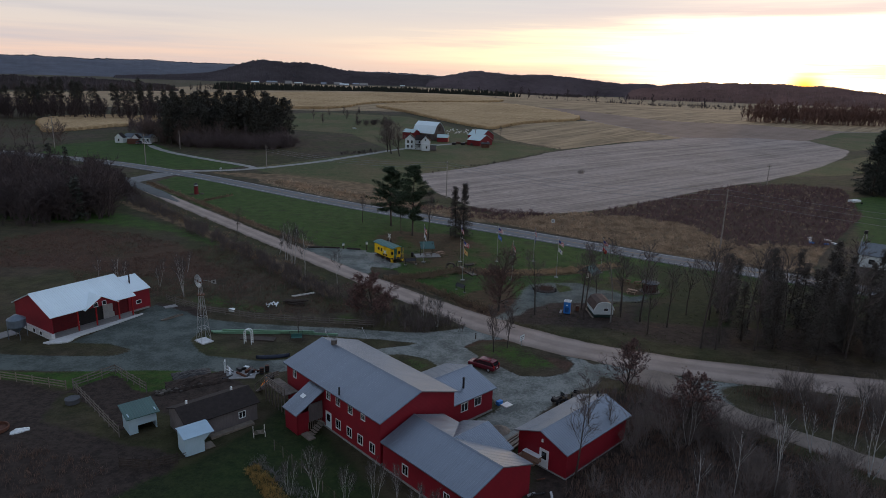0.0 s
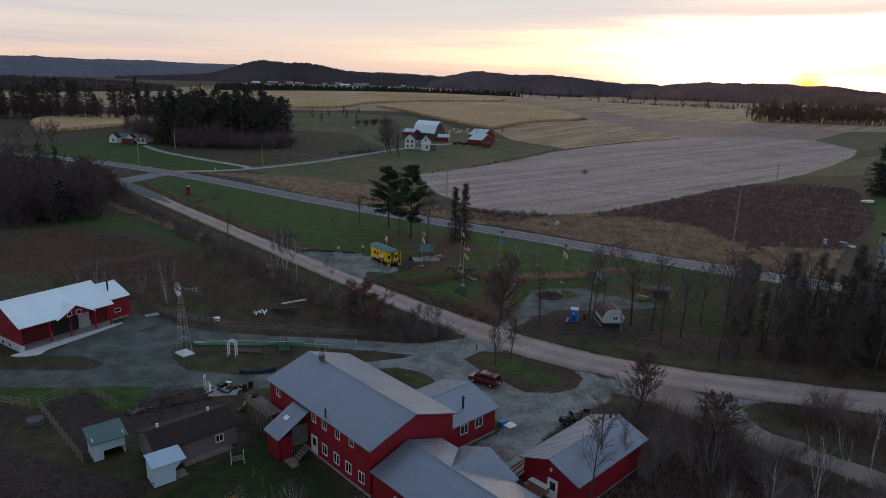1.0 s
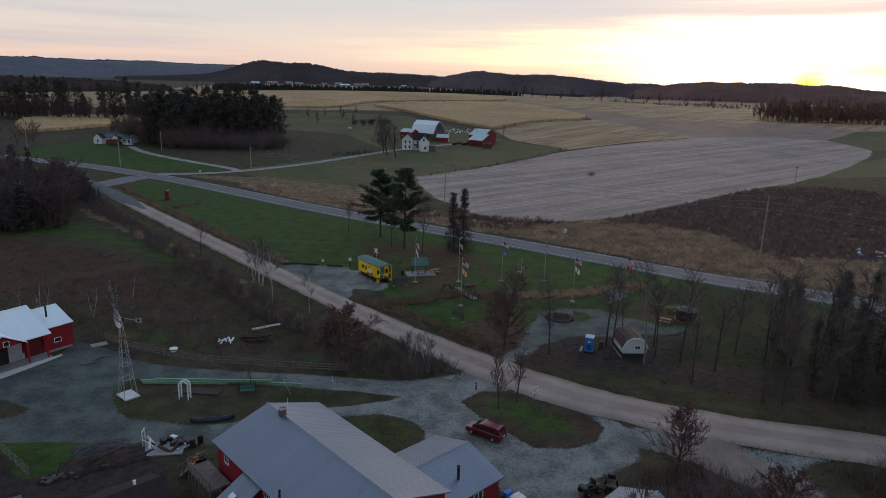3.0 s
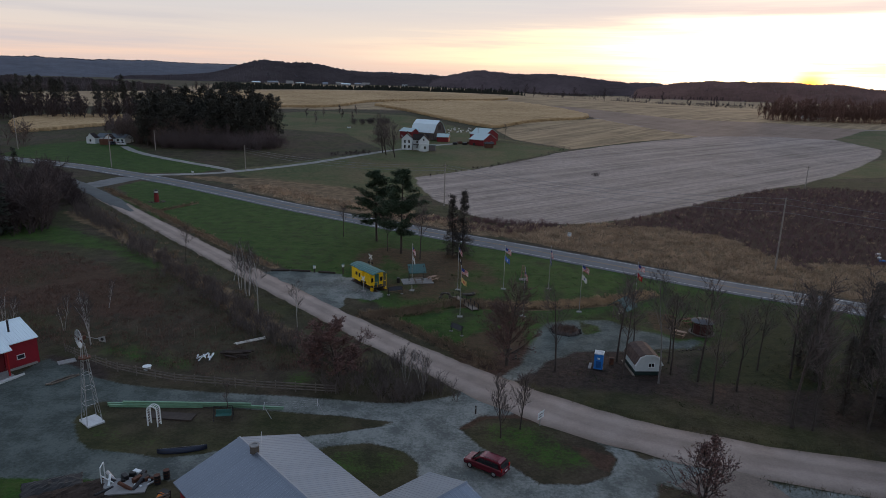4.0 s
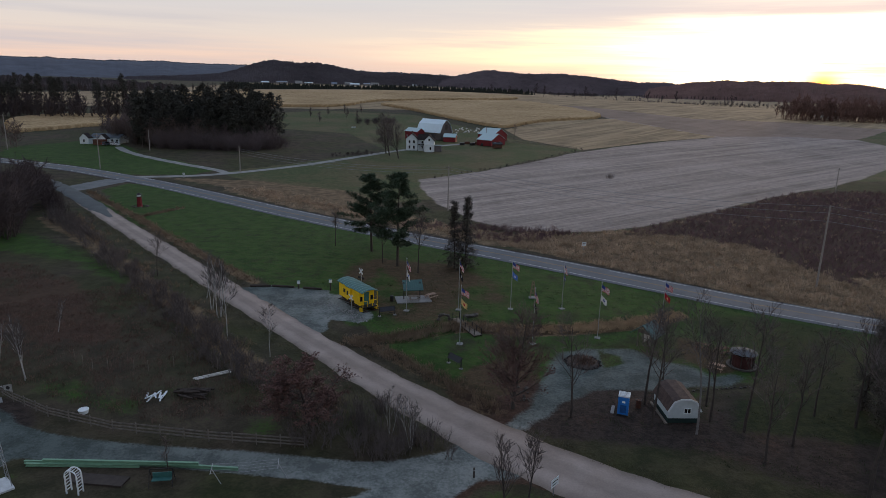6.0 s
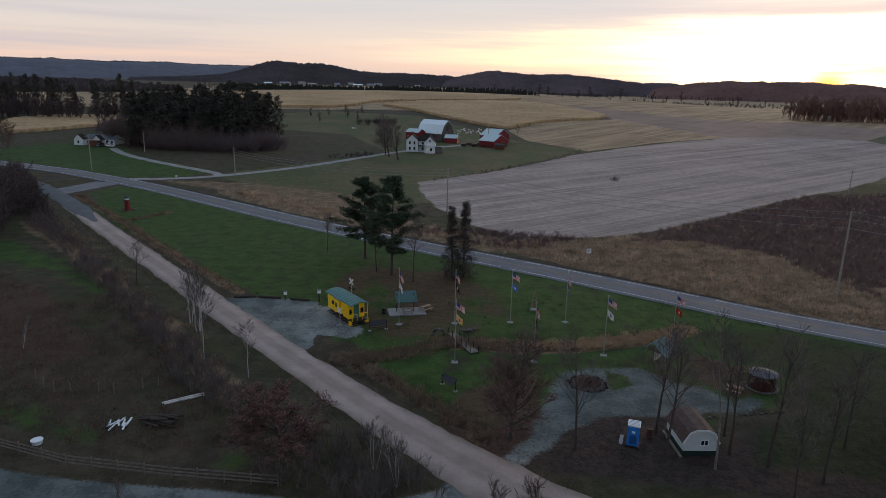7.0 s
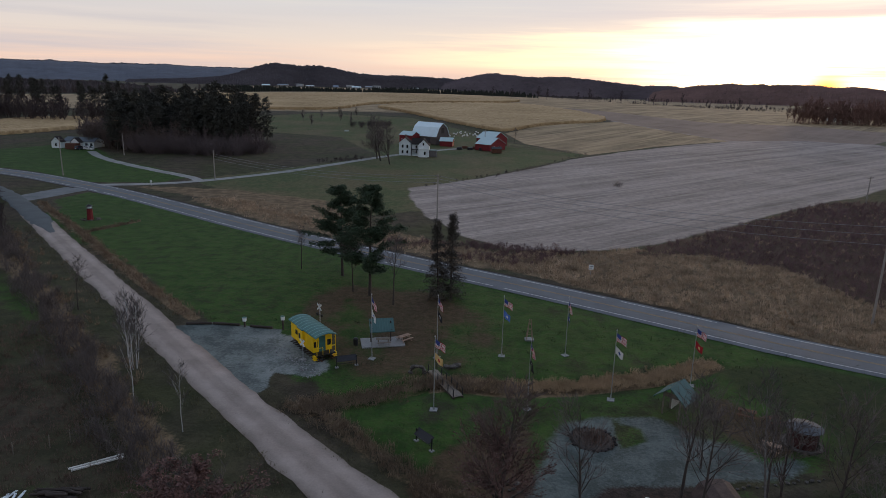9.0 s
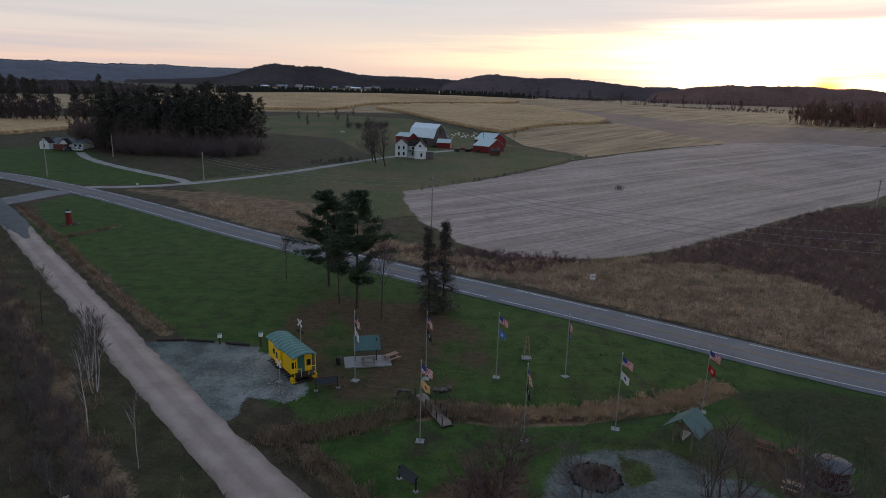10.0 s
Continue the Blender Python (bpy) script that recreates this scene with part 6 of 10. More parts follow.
# gambrel garden shed
gsh = thing("garden_shed", "small gambrel shed, pale sage walls and brown shingled roof", "shed", on(27.85, 104.25, 3))
W_, D_ = 3.3, 4.3
outline = [(-W_ / 2, 0.55), (W_ / 2, 0.55), (W_ / 2, 1.55), (W_ * 0.36, 2.45), (W_ * 0.16, 2.75), (-W_ * 0.16, 2.75), (-W_ * 0.36, 2.45), (-W_ / 2, 1.55)]
sage = plain("sage_panel", (0.44, 0.50, 0.52), 0.7, vary=0.1)
bm = bmesh.new()
f = [bm.verts.new((x, 0, z)) for x, z in outline]
k = [bm.verts.new((x, D_, z)) for x, z in outline]
bm.faces.new(f[::-1])
bm.faces.new(k)
for i in range(8):
    bm.faces.new((f[i], f[(i + 1) % 8], k[(i + 1) % 8], k[i]))
bmesh.ops.recalc_face_normals(bm, faces=bm.faces[:])
part("wall", bm, sage, gsh)
part("skirt", boxm(-W_ / 2 + 0.04, W_ / 2 - 0.04, 0.04, D_ - 0.04, 0.0, 0.56), dark_green_paint, gsh, "dark green painted base")
ro = [(-W_ / 2 - 0.18, 1.42), (-W_ * 0.36 - 0.06, 2.52), (-W_ * 0.16, 2.84), (W_ * 0.16, 2.84), (W_ * 0.36 + 0.06, 2.52), (W_ / 2 + 0.18, 1.42)]
bm = bmesh.new()
for i in range(5):
    q = [(ro[i][0], -0.15, ro[i][1]), (ro[i + 1][0], -0.15, ro[i + 1][1]), (ro[i + 1][0], D_ + 0.15, ro[i + 1][1]), (ro[i][0], D_ + 0.15, ro[i][1])]
    t = [bm.verts.new(p) for p in q]
    w = [bm.verts.new((p[0] * 0.96, p[1], p[2] - 0.05)) for p in q]
    bm.faces.new(t)
    bm.faces.new(w[::-1])
    for j in range(4):
        bm.faces.new((t[j], w[j], w[(j + 1) % 4], t[(j + 1) % 4]))
bmesh.ops.recalc_face_normals(bm, faces=bm.faces[:])
part("roof", bm, plain("shed_shingle", (0.072, 0.050, 0.043), 0.9, vary=0.4, fine=9, relief=0.6, dist=0.02), gsh, "brown shingled gambrel roof")
bm = bmesh.new()
for i in range(5):
    a, b = Vector((ro[i][0], -0.16, ro[i][1])), Vector((ro[i + 1][0], -0.16, ro[i + 1][1]))
    d = (b - a).normalized()
    nrm = Vector((-d.z, 0, d.x))
    vs = [bm.verts.new(p) for p in (a, b, b - nrm * 0.16, a - nrm * 0.16)]
    bm.faces.new(vs)
    vs2 = [bm.verts.new(p + Vector((0, -0.04, 0))) for p in (a, b, b - nrm * 0.16, a - nrm * 0.16)]
    bm.faces.new(vs2[::-1])
    for j in range(4):
        bm.faces.new((vs[j], vs2[j], vs2[(j + 1) % 4], vs[(j + 1) % 4]))
bmesh.ops.recalc_face_normals(bm, faces=bm.faces[:])
part("barge_board", bm, white_paint, gsh, "white barge boards")
window(gsh, side_m(0.35, 1.15, 0.0), 0.65, 0.5, 2)
single("shed_step", boxm(-2.0, -1.75, -0.3, 4.5, 0, 0.12), old_wood, "timber edging along the garden shed", "timber", on(27.85, 104.25, 3))

# red tower model, wishing well, sign, posts
tw = thing("tower_model", "small red wooden tower with a dark roof on a stone ring", "garden ornament", on(-80.9, 209.8))
part("tower", rod(bmesh.new(), (0, 0, 0), (0, 0, 2.6), 0.75, 0.6, 8), barn_red, tw)
part("gallery", rod(bmesh.new(), (0, 0, 2.6), (0, 0, 2.75), 0.85, 0.85, 8), dark_metal, tw)
part("lantern", rod(bmesh.new(), (0, 0, 2.75), (0, 0, 3.2), 0.5, 0.5, 8), white_paint, tw)
part("cap", rod(bmesh.new(), (0, 0, 3.2), (0, 0, 3.7), 0.8, 0.1, 8), dark_metal, tw)
stones("tower_stones", "ring of stones round the red tower", "stonework", [(-80.9 + 2.1 * math.cos(a), 209.8 + 1.5 * math.sin(a), 0) for a in np.linspace(0, 6.28, 18)], 0.3, fieldstone, 11)
wd = thing("wooden_derrick", "small weathered wooden derrick on a pale base", "garden ornament", on(16.3, 144.0))
part("base", boxm(-0.6, 0.6, -0.5, 0.5, 0, 0.2), concrete, wd)
for x, y in ((-0.4, -0.4), (0.4, -0.4), (-0.4, 0.4), (0.4, 0.4)):
    part("leg", rods([((x, y, 0.2), (x * 0.25, y * 0.25, 2.9))], 0.05), new_wood, wd)
for z in (0.9, 1.6, 2.3):
    s = 0.4 - z * 0.1
    part("girt", rods([((-s, -s, z), (s, -s, z)), ((s, -s, z), (s, s, z)), ((s, s, z), (-s, s, z)), ((-s, s, z), (-s, -s, z))], 0.03), new_wood, wd)


def road_sign(x, y, rz, h, w, hh, mat, label):
    s = thing("road_sign", label, "sign", on(x, y, rz))
    part("post", boxm(-0.04, 0.04, -0.04, 0.04, 0, h), galvanised, s)
    p = part("panel", boxm(-w / 2, w / 2, -0.07, -0.045, h - hh, h), mat, s)
    for k in range(2):
        part("writing", boxm(-w * 0.36, w * (0.36 - 0.15 * k), -0.078, -0.072, h - hh * (0.4 + 0.35 * k), h - hh * (0.3 + 0.35 * k)), dark_metal, p, "dark illegible line of writing")


road_sign(30.7, 176.6, 5, 1.9, 0.9, 0.9, white_paint, "white square road sign on a steel post beside the highway")
road_sign(12.4, 91.0, 50, 1.7, 1.2, 0.8, white_paint, "small white yard sign beside the gravel road")
road_sign(-89.5, 259.0, 0, 1.6, 0.7, 0.6, white_paint, "small white roadside sign beside the lane")
single("kerb_log", boxm(-1.1, 1.1, -0.06, 0.06, 0.0, 0.11), concrete, "pale kerb timber beside the road", "timber", on(14.9, 91.0, -32))
gp = thing("marker_post", "short dark timber post at the drive corner", "post", on(5.6, 93.2))
part("post", boxm(-0.08, 0.08, -0.08, 0.08, 0, 0.95), dark_wood, gp)
part("reflector", boxm(-0.04, 0.04, -0.095, -0.08, 0.7, 0.8), white_paint, gp)
for x, y, z0 in ((-22.8, 145.3, 1.3), (-17.3, 144.7, 1.9)):
    lp = thing("pedestal_box", "pale utility box on a short dark pedestal", "utility box", on(x, y))
    part("pedestal", boxm(-0.1, 0.1, -0.1, 0.1, 0, z0 - 0.5), dark_wood, lp)
    part("box", boxm(-0.22, 0.22, -0.16, 0.16, z0 - 0.5, z0), white_paint, lp)
    part("lid", boxm(-0.27, 0.27, -0.2, 0.2, z0, z0 + 0.07), caboose_green, lp)
for a, b in (((-31.0, 145.4), (-27.6, 145.9)), ((-27.4, 145.9), (-23.6, 145.6)), ((-22.0, 145.3), (-18.8, 144.9))):
    d = math.degrees(math.atan2(b[1] - a[1], b[0] - a[0]))
    ln = math.hypot(b[0] - a[0], b[1] - a[1])
    single("log_barrier", rod(bmesh.new(), (0, 0, 0.16), (ln, 0, 0.16), 0.2, 0.17, 8), dark_wood, "dark log lying along the edge of the gravel pad", "log", on(*a, d))


# ---------- farm yard ----------
def minivan(m, paint, label):
    v = thing("minivan", label, "car", m)
    # x forward, y left; length 4.8, width 1.9, height 1.75

    def loft(sections, name, mat, parent, lab=""):
        bm = bmesh.new()
        loops = [[bm.verts.new(p) for p in s] for s in sections]
        for a, b in zip(loops, loops[1:]):
            n = len(a)
            for i in range(n):
                bm.faces.new((a[i], a[(i + 1) % n], b[(i + 1) % n], b[i]))
        bm.faces.new(loops[0][::-1])
        bm.faces.new(loops[-1])
        bmesh.ops.recalc_face_normals(bm, faces=bm.faces[:])
        return part(name, bm, mat, parent, lab)

    def sec(x, w, z0, z1):
        h = w / 2
        return [(x, -h * 0.92, z0), (x, -h, z0 + 0.2), (x, -h, z1 - 0.12), (x, -h * 0.93, z1), (x, h * 0.93, z1), (x, h, z1 - 0.12), (x, h, z0 + 0.2), (x, h * 0.92, z0)]
    body = loft([sec(2.40, 1.45, 0.38, 0.72), sec(2.25, 1.75, 0.30, 0.84), sec(1.4, 1.88, 0.28, 1.0), (sec(0.9, 1.9, 0.28, 1.06)), sec(-1.6, 1.9, 0.28, 1.08), sec(-2.3, 1.86, 0.32, 1.08), sec(-2.42, 1.74, 0.42, 0.98)], "body", paint, v)
    cabin = loft([sec(1.35, 1.66, 0.98, 1.04), sec(0.45, 1.48, 0.98, 1.66), sec(0.0, 1.46, 0.98, 1.74), sec(-1.7, 1.46, 0.98, 1.75), sec(-2.1, 1.46, 0.98, 1.66), sec(-2.38, 1.62, 0.98, 1.06)], "cabin", paint, v)
    for s in (-1, 1):
        for x0, x1, t0, t1 in ((0.62, -0.28, 0.3, -0.28), (-0.36, -1.16, -0.36, -1.16), (-1.24, -2.08, -1.24, -1.95)):
            bm = bmesh.new()
            q = [(x0 + 0.2, s * 0.90, 1.08), (x1, s * 0.90, 1.08), (t1, s * 0.765, 1.58), (t0, s * 0.765, 1.58)]
            a = [bm.verts.new(p) for p in q]
            b = [bm.verts.new((p[0], p[1] + s * 0.012, p[2])) for p in q]
            bm.faces.new(a)
            bm.faces.new(b[::-1])
            for i in range(4):
                bm.faces.new((a[i], b[i], b[(i + 1) % 4], a[(i + 1) % 4]))
            bmesh.ops.recalc_face_normals(bm, faces=bm.faces[:])
            part("side_window", bm, glass_dark, cabin)
        part("mirror", boxm(0.78, 0.95, s * 0.95 - 0.08, s * 0.95 + 0.08, 1.05, 1.2, 0.02), paint, v)
        part("headlight", boxm(2.2, 2.36, s * 0.62 - 0.16, s * 0.62 + 0.16, 0.66, 0.8, 0.02), galvanised, v)
        part("tail_light", boxm(-2.44, -2.34, s * 0.8 - 0.09, s * 0.8 + 0.09, 0.85, 1.25, 0.02), tail_red, v)
        for x in (1.45, -1.5):
            w = part("wheel", rod(bmesh.new(), (x, s * 0.72, 0.33), (x, s * 0.95, 0.33), 0.33, 0.33, 20), rubber, v)
            part("rim", rod(bmesh.new(), (x, s * 0.95, 0.33), (x, s * 0.965, 0.33), 0.2, 0.18, 14), galvanised, w)
    for q, nm in (([(1.32, -0.74, 1.08), (1.32, 0.74, 1.08), (0.52, 0.66, 1.63), (0.52, -0.66, 1.63)], "windscreen"), ([(-2.37, 0.72, 1.12), (-2.37, -0.72, 1.12), (-2.16, -0.66, 1.6), (-2.16, 0.66, 1.6)], "rear_window")):
        bm = bmesh.new()
        out = 0.03 if nm == "windscreen" else -0.03
        a = [bm.verts.new((p[0] + out, p[1], p[2] + 0.02)) for p in q]
        b = [bm.verts.new((p[0] + out * 0.2, p[1], p[2] - 0.01)) for p in q]
        bm.faces.new(a)
        bm.faces.new(b[::-1])
        for i in range(4):
            bm.faces.new((a[i], b[i], b[(i + 1) % 4], a[(i + 1) % 4]))
        bmesh.ops.recalc_face_normals(bm, faces=bm.faces[:])
        part(nm, bm, glass_dark, cabin)
    part("rear_bumper", boxm(-2.5, -2.36, -0.85, 0.85, 0.42, 0.62, 0.03), paint, v)
    part("number_plate", boxm(-2.52, -2.5, -0.22, 0.22, 0.68, 0.82), white_paint, v, "pale plate with an illegible bar")
    for s in (-0.55, 0.55):
        part("roof_rail", rods([((-1.8, s, 1.79), (-0.1, s, 1.78))], 0.02), dark_metal, v)
    return v


minivan(on(6.15, 82.75, 146, 0.02) @ Matrix.Scale(0.88, 4), car_red, "dark red minivan parked on the gravel beside the grass island")


def quad(x, y, rz):
    q = thing("farm_quad", "dark four-wheeled utility quad parked on gravel", "vehicle", on(x, y, rz))
    part("chassis", boxm(-0.9, 0.9, -0.4, 0.4, 0.35, 0.6, 0.05), black_plastic, q)
    part("seat", boxm(-0.6, 0.2, -0.2, 0.2, 0.6, 0.85, 0.06), black_plastic, q)
    part("front_rack", boxm(0.4, 0.95, -0.45, 0.45, 0.8, 0.85), dark_metal, q)
    part("rear_rack", boxm(-1.0, -0.55, -0.45, 0.45, 0.8, 0.85), dark_metal, q)
    part("handlebar", rods([((0.3, 0, 0.7), (0.2, 0, 1.1)), ((0.2, -0.4, 1.1), (0.2, 0.4, 1.1))], 0.025), dark_metal, q)
    part("windshield", boxm(0.3, 0.36, -0.35, 0.35, 0.9, 1.3), glass_dark, q)
    for a in (-0.65, 0.65):
        for b in (-0.5, 0.5):
            w = part("wheel", rod(bmesh.new(), (a, b - 0.12, 0.3), (a, b + 0.12, 0.3), 0.3, 0.3, 14), rubber, q)
            part("rim", rod(bmesh.new(), (a, b - 0.13, 0.3), (a, b + 0.13, 0.3), 0.13, 0.13, 10), galvanised, w)


quad(15.2, 73.3, 30)
quad(17.3, 73.9, 75)


def windmill():
    w = thing("farm_windmill", "tall steel farm windmill on a white concrete block", "windmill", on(-34.8, 89.3, -40))
    H = 8.8
    for x in (-1, 1):
        for y in (-1, 1):
            part("leg", rods([((x * 0.75, y * 0.75, 0.1), (x * 0.13, y * 0.13, H))], 0.036, 5), galvanised, w)
    for z in (2.2, 3.9, 5.5, 7.0):
        s = 0.75 + (0.13 - 0.75) * (z - 0.1) / (H - 0.1)
        part("girt", rods([((-s, -s, z), (s, -s, z)), ((s, -s, z), (s, s, z)), ((s, s, z), (-s, s, z)), ((-s, s, z), (-s, -s, z))], 0.025, 4), galvanised, w)
    zs = (0.1, 2.2, 3.9, 5.5, 7.0)
    for z0, z1 in zip(zs, zs[1:]):
        a, b = (0.75 + (0.13 - 0.75) * (z - 0.1) / (H - 0.1) for z in (z0, z1))
        part("brace", rods([((-a, -a, z0), (b, -b, z1)), ((a, -a, z0), (-b, -b, z1)), ((-a, a, z0), (b, b, z1)), ((a, a, z0), (-b, b, z1))], 0.012, 4), galvanised, w)
    part("platform", rod(bmesh.new(), (0, 0, 7.25), (0, 0, 7.33), 0.62, 0.62, 8), rust_metal, w, "small reddish platform")
    part("footing", boxm(-1.15, 1.15, -0.85, 0.85, -0.02, 0.14), pale_concrete, w, "white concrete block")
    hub = part("rotor", rod(bmesh.new(), (0, -0.35, 9.4), (0, -0.15, 9.4), 0.14, 0.14, 10), rust_metal, w)
    for k in range(16):
        a = 2 * math.pi * k / 16
        bm = bmesh.new()
        pr = []
        for r, tw in ((0.35, 0.09), (0.95, 0.17)):
            for s in (-1, 1):
                pr.append(bm.verts.new((r * math.cos(a) - s * tw * math.sin(a), -0.3 + s * 0.08, 9.4 + r * math.sin(a) + s * tw * math.cos(a))))
        bm.faces.new((pr[0], pr[1], pr[3], pr[2]))
        lo = [bm.verts.new(v.co + Vector((0, 0.012, 0))) for v in (pr[0], pr[1], pr[3], pr[2])]
        bm.faces.new(lo[::-1])
        part("vane", bm, white_paint if k % 8 else rust_metal, hub)
    part("rotor_ring", ring(bmesh.new(), 0.97, 0.94, -0.02, 0.04, 24), galvanised, hub, "", Matrix.Translation((0, -0.3, 9.4)) @ Matrix.Rotation(radians(90), 4, "X"))
    part("gearbox", boxm(-0.14, 0.14, -0.2, 0.35, 9.2, 9.6, 0.03), rust_metal, w)
    part("tail_boom", rods([((0, 0.3, 9.45), (1.1, 1.3, 9.2))], 0.03), galvanised, w)
    bm = bmesh.new()
    q = [(1.0, 1.2, 9.4), (1.5, 1.67, 9.55), (1.5, 1.67, 8.85), (1.0, 1.2, 9.0)]
    a = [bm.verts.new(p) for p in q]
    b = [bm.verts.new((p[0] + 0.01, p[1] - 0.012, p[2])) for p in q]
    bm.faces.new(a)
    bm.faces.new(b[::-1])
    part("tail_vane", bm, galvanised, w, "faded pale tail vane with a dark disc")
    part("tail_mark", rod(bmesh.new(), (1.27, 1.42, 9.2), (1.25, 1.44, 9.2), 0.16, 0.16, 12), dark_metal, w)


windmill()


def board_fence(pts, step, h, rails, mat, label, post=0.09, name="board_fence"):
    f = thing(name, label, "fence")
    for (x0, y0), (x1, y1) in zip(pts, pts[1:]):
        ln = math.hypot(x1 - x0, y1 - y0)
        n = max(1, round(ln / step))
        a = math.atan2(y1 - y0, x1 - x0)
        pm = boxm(-post / 2, post / 2, -post / 2, post / 2, -0.1, h + 0.1)
        pme = put("post", pm, mat)
        rme = put("rail", boxm(0, ln / n, -0.03 - post / 2, 0.0 - post / 2, -0.07, 0.07), mat)
        for k in range(n + 1):
            x, y = x0 + (x1 - x0) * k / n, y0 + (y1 - y0) * k / n
            part("post", pme, None, f, "", Matrix.Translation((x, y, land1(x, y))) @ Matrix.Rotation(a, 4, "Z"))
            if k < n:
                for z in rails:
                    part("rail", rme, None, f, "", Matrix.Translation((x, y, land1(x, y) + z + 0.02 * math.sin(k * 2.3 + z * 5))) @ Matrix.Rotation(a, 4, "Z"))
    return f


board_fence([(-47.5, 106.5), (-43.5, 104.0), (-38, 101.2), (-30, 98.8), (-20, 97.6), (-10.5, 97.0)], 2.4, 1.15, (0.35, 0.7, 1.05), corral_wood, "long weathered plank fence along the pasture")
board_fence([(-66, 77.2), (-55.6, 75.3), (-46, 73.1)], 2.4, 1.2, (0.4, 0.75, 1.1), old_wood, "weathered three-rail plank fence by the paddock")
board_fence([(-45.2, 73.3), (-42.2, 77.8), (-36, 73.0)], 1.6, 1.3, (0.5, 0.9, 1.28), corral_wood, "low weathered wooden rail fence round the corral")
board_fence([(-45.2, 73.3), (-34.3, 62.6)], 1.5, 1.3, (0.5, 0.9, 1.28), corral_wood, "low weathered wooden rail fence round the corral")
board_fence([(-31.6, 57.2), (-28.5, 56.9), (-26.2, 58.2)], 1.6, 1.1, (0.25, 0.5, 0.75, 1.0), dark_wood, "short dark gate and fence by the hut")
wf = board_fence([(-17.1, 61.0), (-13.4, 57.1), (-8, 51)], 2.0, 1.1, (), corral_wood, "thin wire fence beside the workshop lawn", 0.06, "wire_fence")
for z in (0.4, 0.75, 1.1):
    part("wire", rods([((-17.1, 61.0, z), (-13.4, 57.1, z)), ((-13.4, 57.1, z), (-8, 51, z))], 0.006, 4), rust_metal, wf)

# white garden arch and low beams on the lawn island
ar = thing("garden_arch", "white lattice garden arch standing on the lawn", "garden arch", on(-28.1, 89.0, -8))
for s in (-0.55, 0.55):
    for y in (-0.3, 0.3):
        part("upright", boxm(s - 0.05, s + 0.05, y - 0.04, y + 0.04, 0, 1.75), white_paint, ar)
    for k in range(5):
        part("lattice", boxm(s - 0.02, s + 0.02, -0.3, 0.3, 0.3 + k * 0.3, 0.36 + k * 0.3), white_paint, ar)
for y in (-0.3, 0.3):
    bm = bmesh.new()
    for k in range(8):
        a0, a1 = math.pi * k / 8, math.pi * (k + 1) / 8
        rod(bm, (0.55 * math.cos(a0), y, 1.75 + 0.5 * math.sin(a0)), (0.55 * math.cos(a1), y, 1.75 + 0.5 * math.sin(a1)), 0.055, 0.055, 5)
    part("hoop", bm, white_paint, ar)
for k in range(9):
    a0 = math.pi * k / 8
    part("slat", boxm(-0.03, 0.03, -0.32, 0.32, -0.015, 0.015), white_paint, ar, "", Matrix.Translation((0.55 * math.cos(a0), 0, 1.77 + 0.5 * math.sin(a0))))
single("garden_bed", boxm(-2.6, 2.6, -0.7, 0.7, -0.03, 0.12), dark_wood, "dark soil bed edged with boards behind the arch", "garden bed", on(-27.2, 90.8, -4))
for a, b, z in (((-35.0, 92.9), (-20.0, 93.3), 0.0), ((-34.6, 92.5), (-24.5, 92.9), 0.0), ((-25.6, 93.35), (-15.6, 93.0), 0.0), ((-33.2, 92.75), (-19.2, 93.1), 0.3)):
    d = math.degrees(math.atan2(b[1] - a[1], b[0] - a[0]))
    ln = math.hypot(b[0] - a[0], b[1] - a[1])
    bm = bmesh.new()
    box(bm, 0, ln, -0.10, 0.10, 0.0, 0.04)
    box(bm, 0, ln, -0.02, 0.02, 0.04, 0.26)
    box(bm, 0, ln, -0.10, 0.10, 0.26, 0.30)
    single("steel_beam", bm, beam_green, "long pale green steel beam lying on the lawn", "beam", on(*a, d, z), "steel beams on the lawn")
sw = thing("garden_swing", "dark green garden swing seat on a frame", "swing", on(-21.4, 90.6, 10))
part("seat", boxm(-0.8, 0.8, -0.25, 0.25, 0.45, 0.52), caboose_green, sw)
part("backrest", boxm(-0.8, 0.8, 0.22, 0.28, 0.5, 1.0), caboose_green, sw)
for x in (-0.95, 0.95):
    part("frame_leg", rods([((x, -0.6, 0), (x, 0, 1.5)), ((x, 0.6, 0), (x, 0, 1.5))], 0.035), dark_metal, sw)
part("top_bar", rods([((-0.95, 0, 1.5), (0.95, 0, 1.5))], 0.035), dark_metal, sw)
cl = thing("clothes_line", "pale clothes-line posts with wires over the lawn", "clothes line", on(-16.4, 90.9, 12))
for x in (0.0, 5.6):
    part("post", rods([((x, 0, 0), (x - 0.7, 0, 1.55))], 0.035), galvanised, cl)
    part("cross_bar", rods([((x - 0.7, -0.8, 1.55), (x - 0.7, 0.8, 1.55))], 0.03), galvanised, cl)
for y in (-0.7, -0.25, 0.25, 0.7):
    part("wire", rods([((-0.7, y, 1.56), (2.1, y, 1.46)), ((2.1, y, 1.46), (4.9, y, 1.56))], 0.008, 4), galvanised, cl)
cn = thing("canoe", "dark blue upturned canoe lying on the grass", "boat", on(-23.3, 84.3, 14, 0.02))
bm = bmesh.new()
prev = None
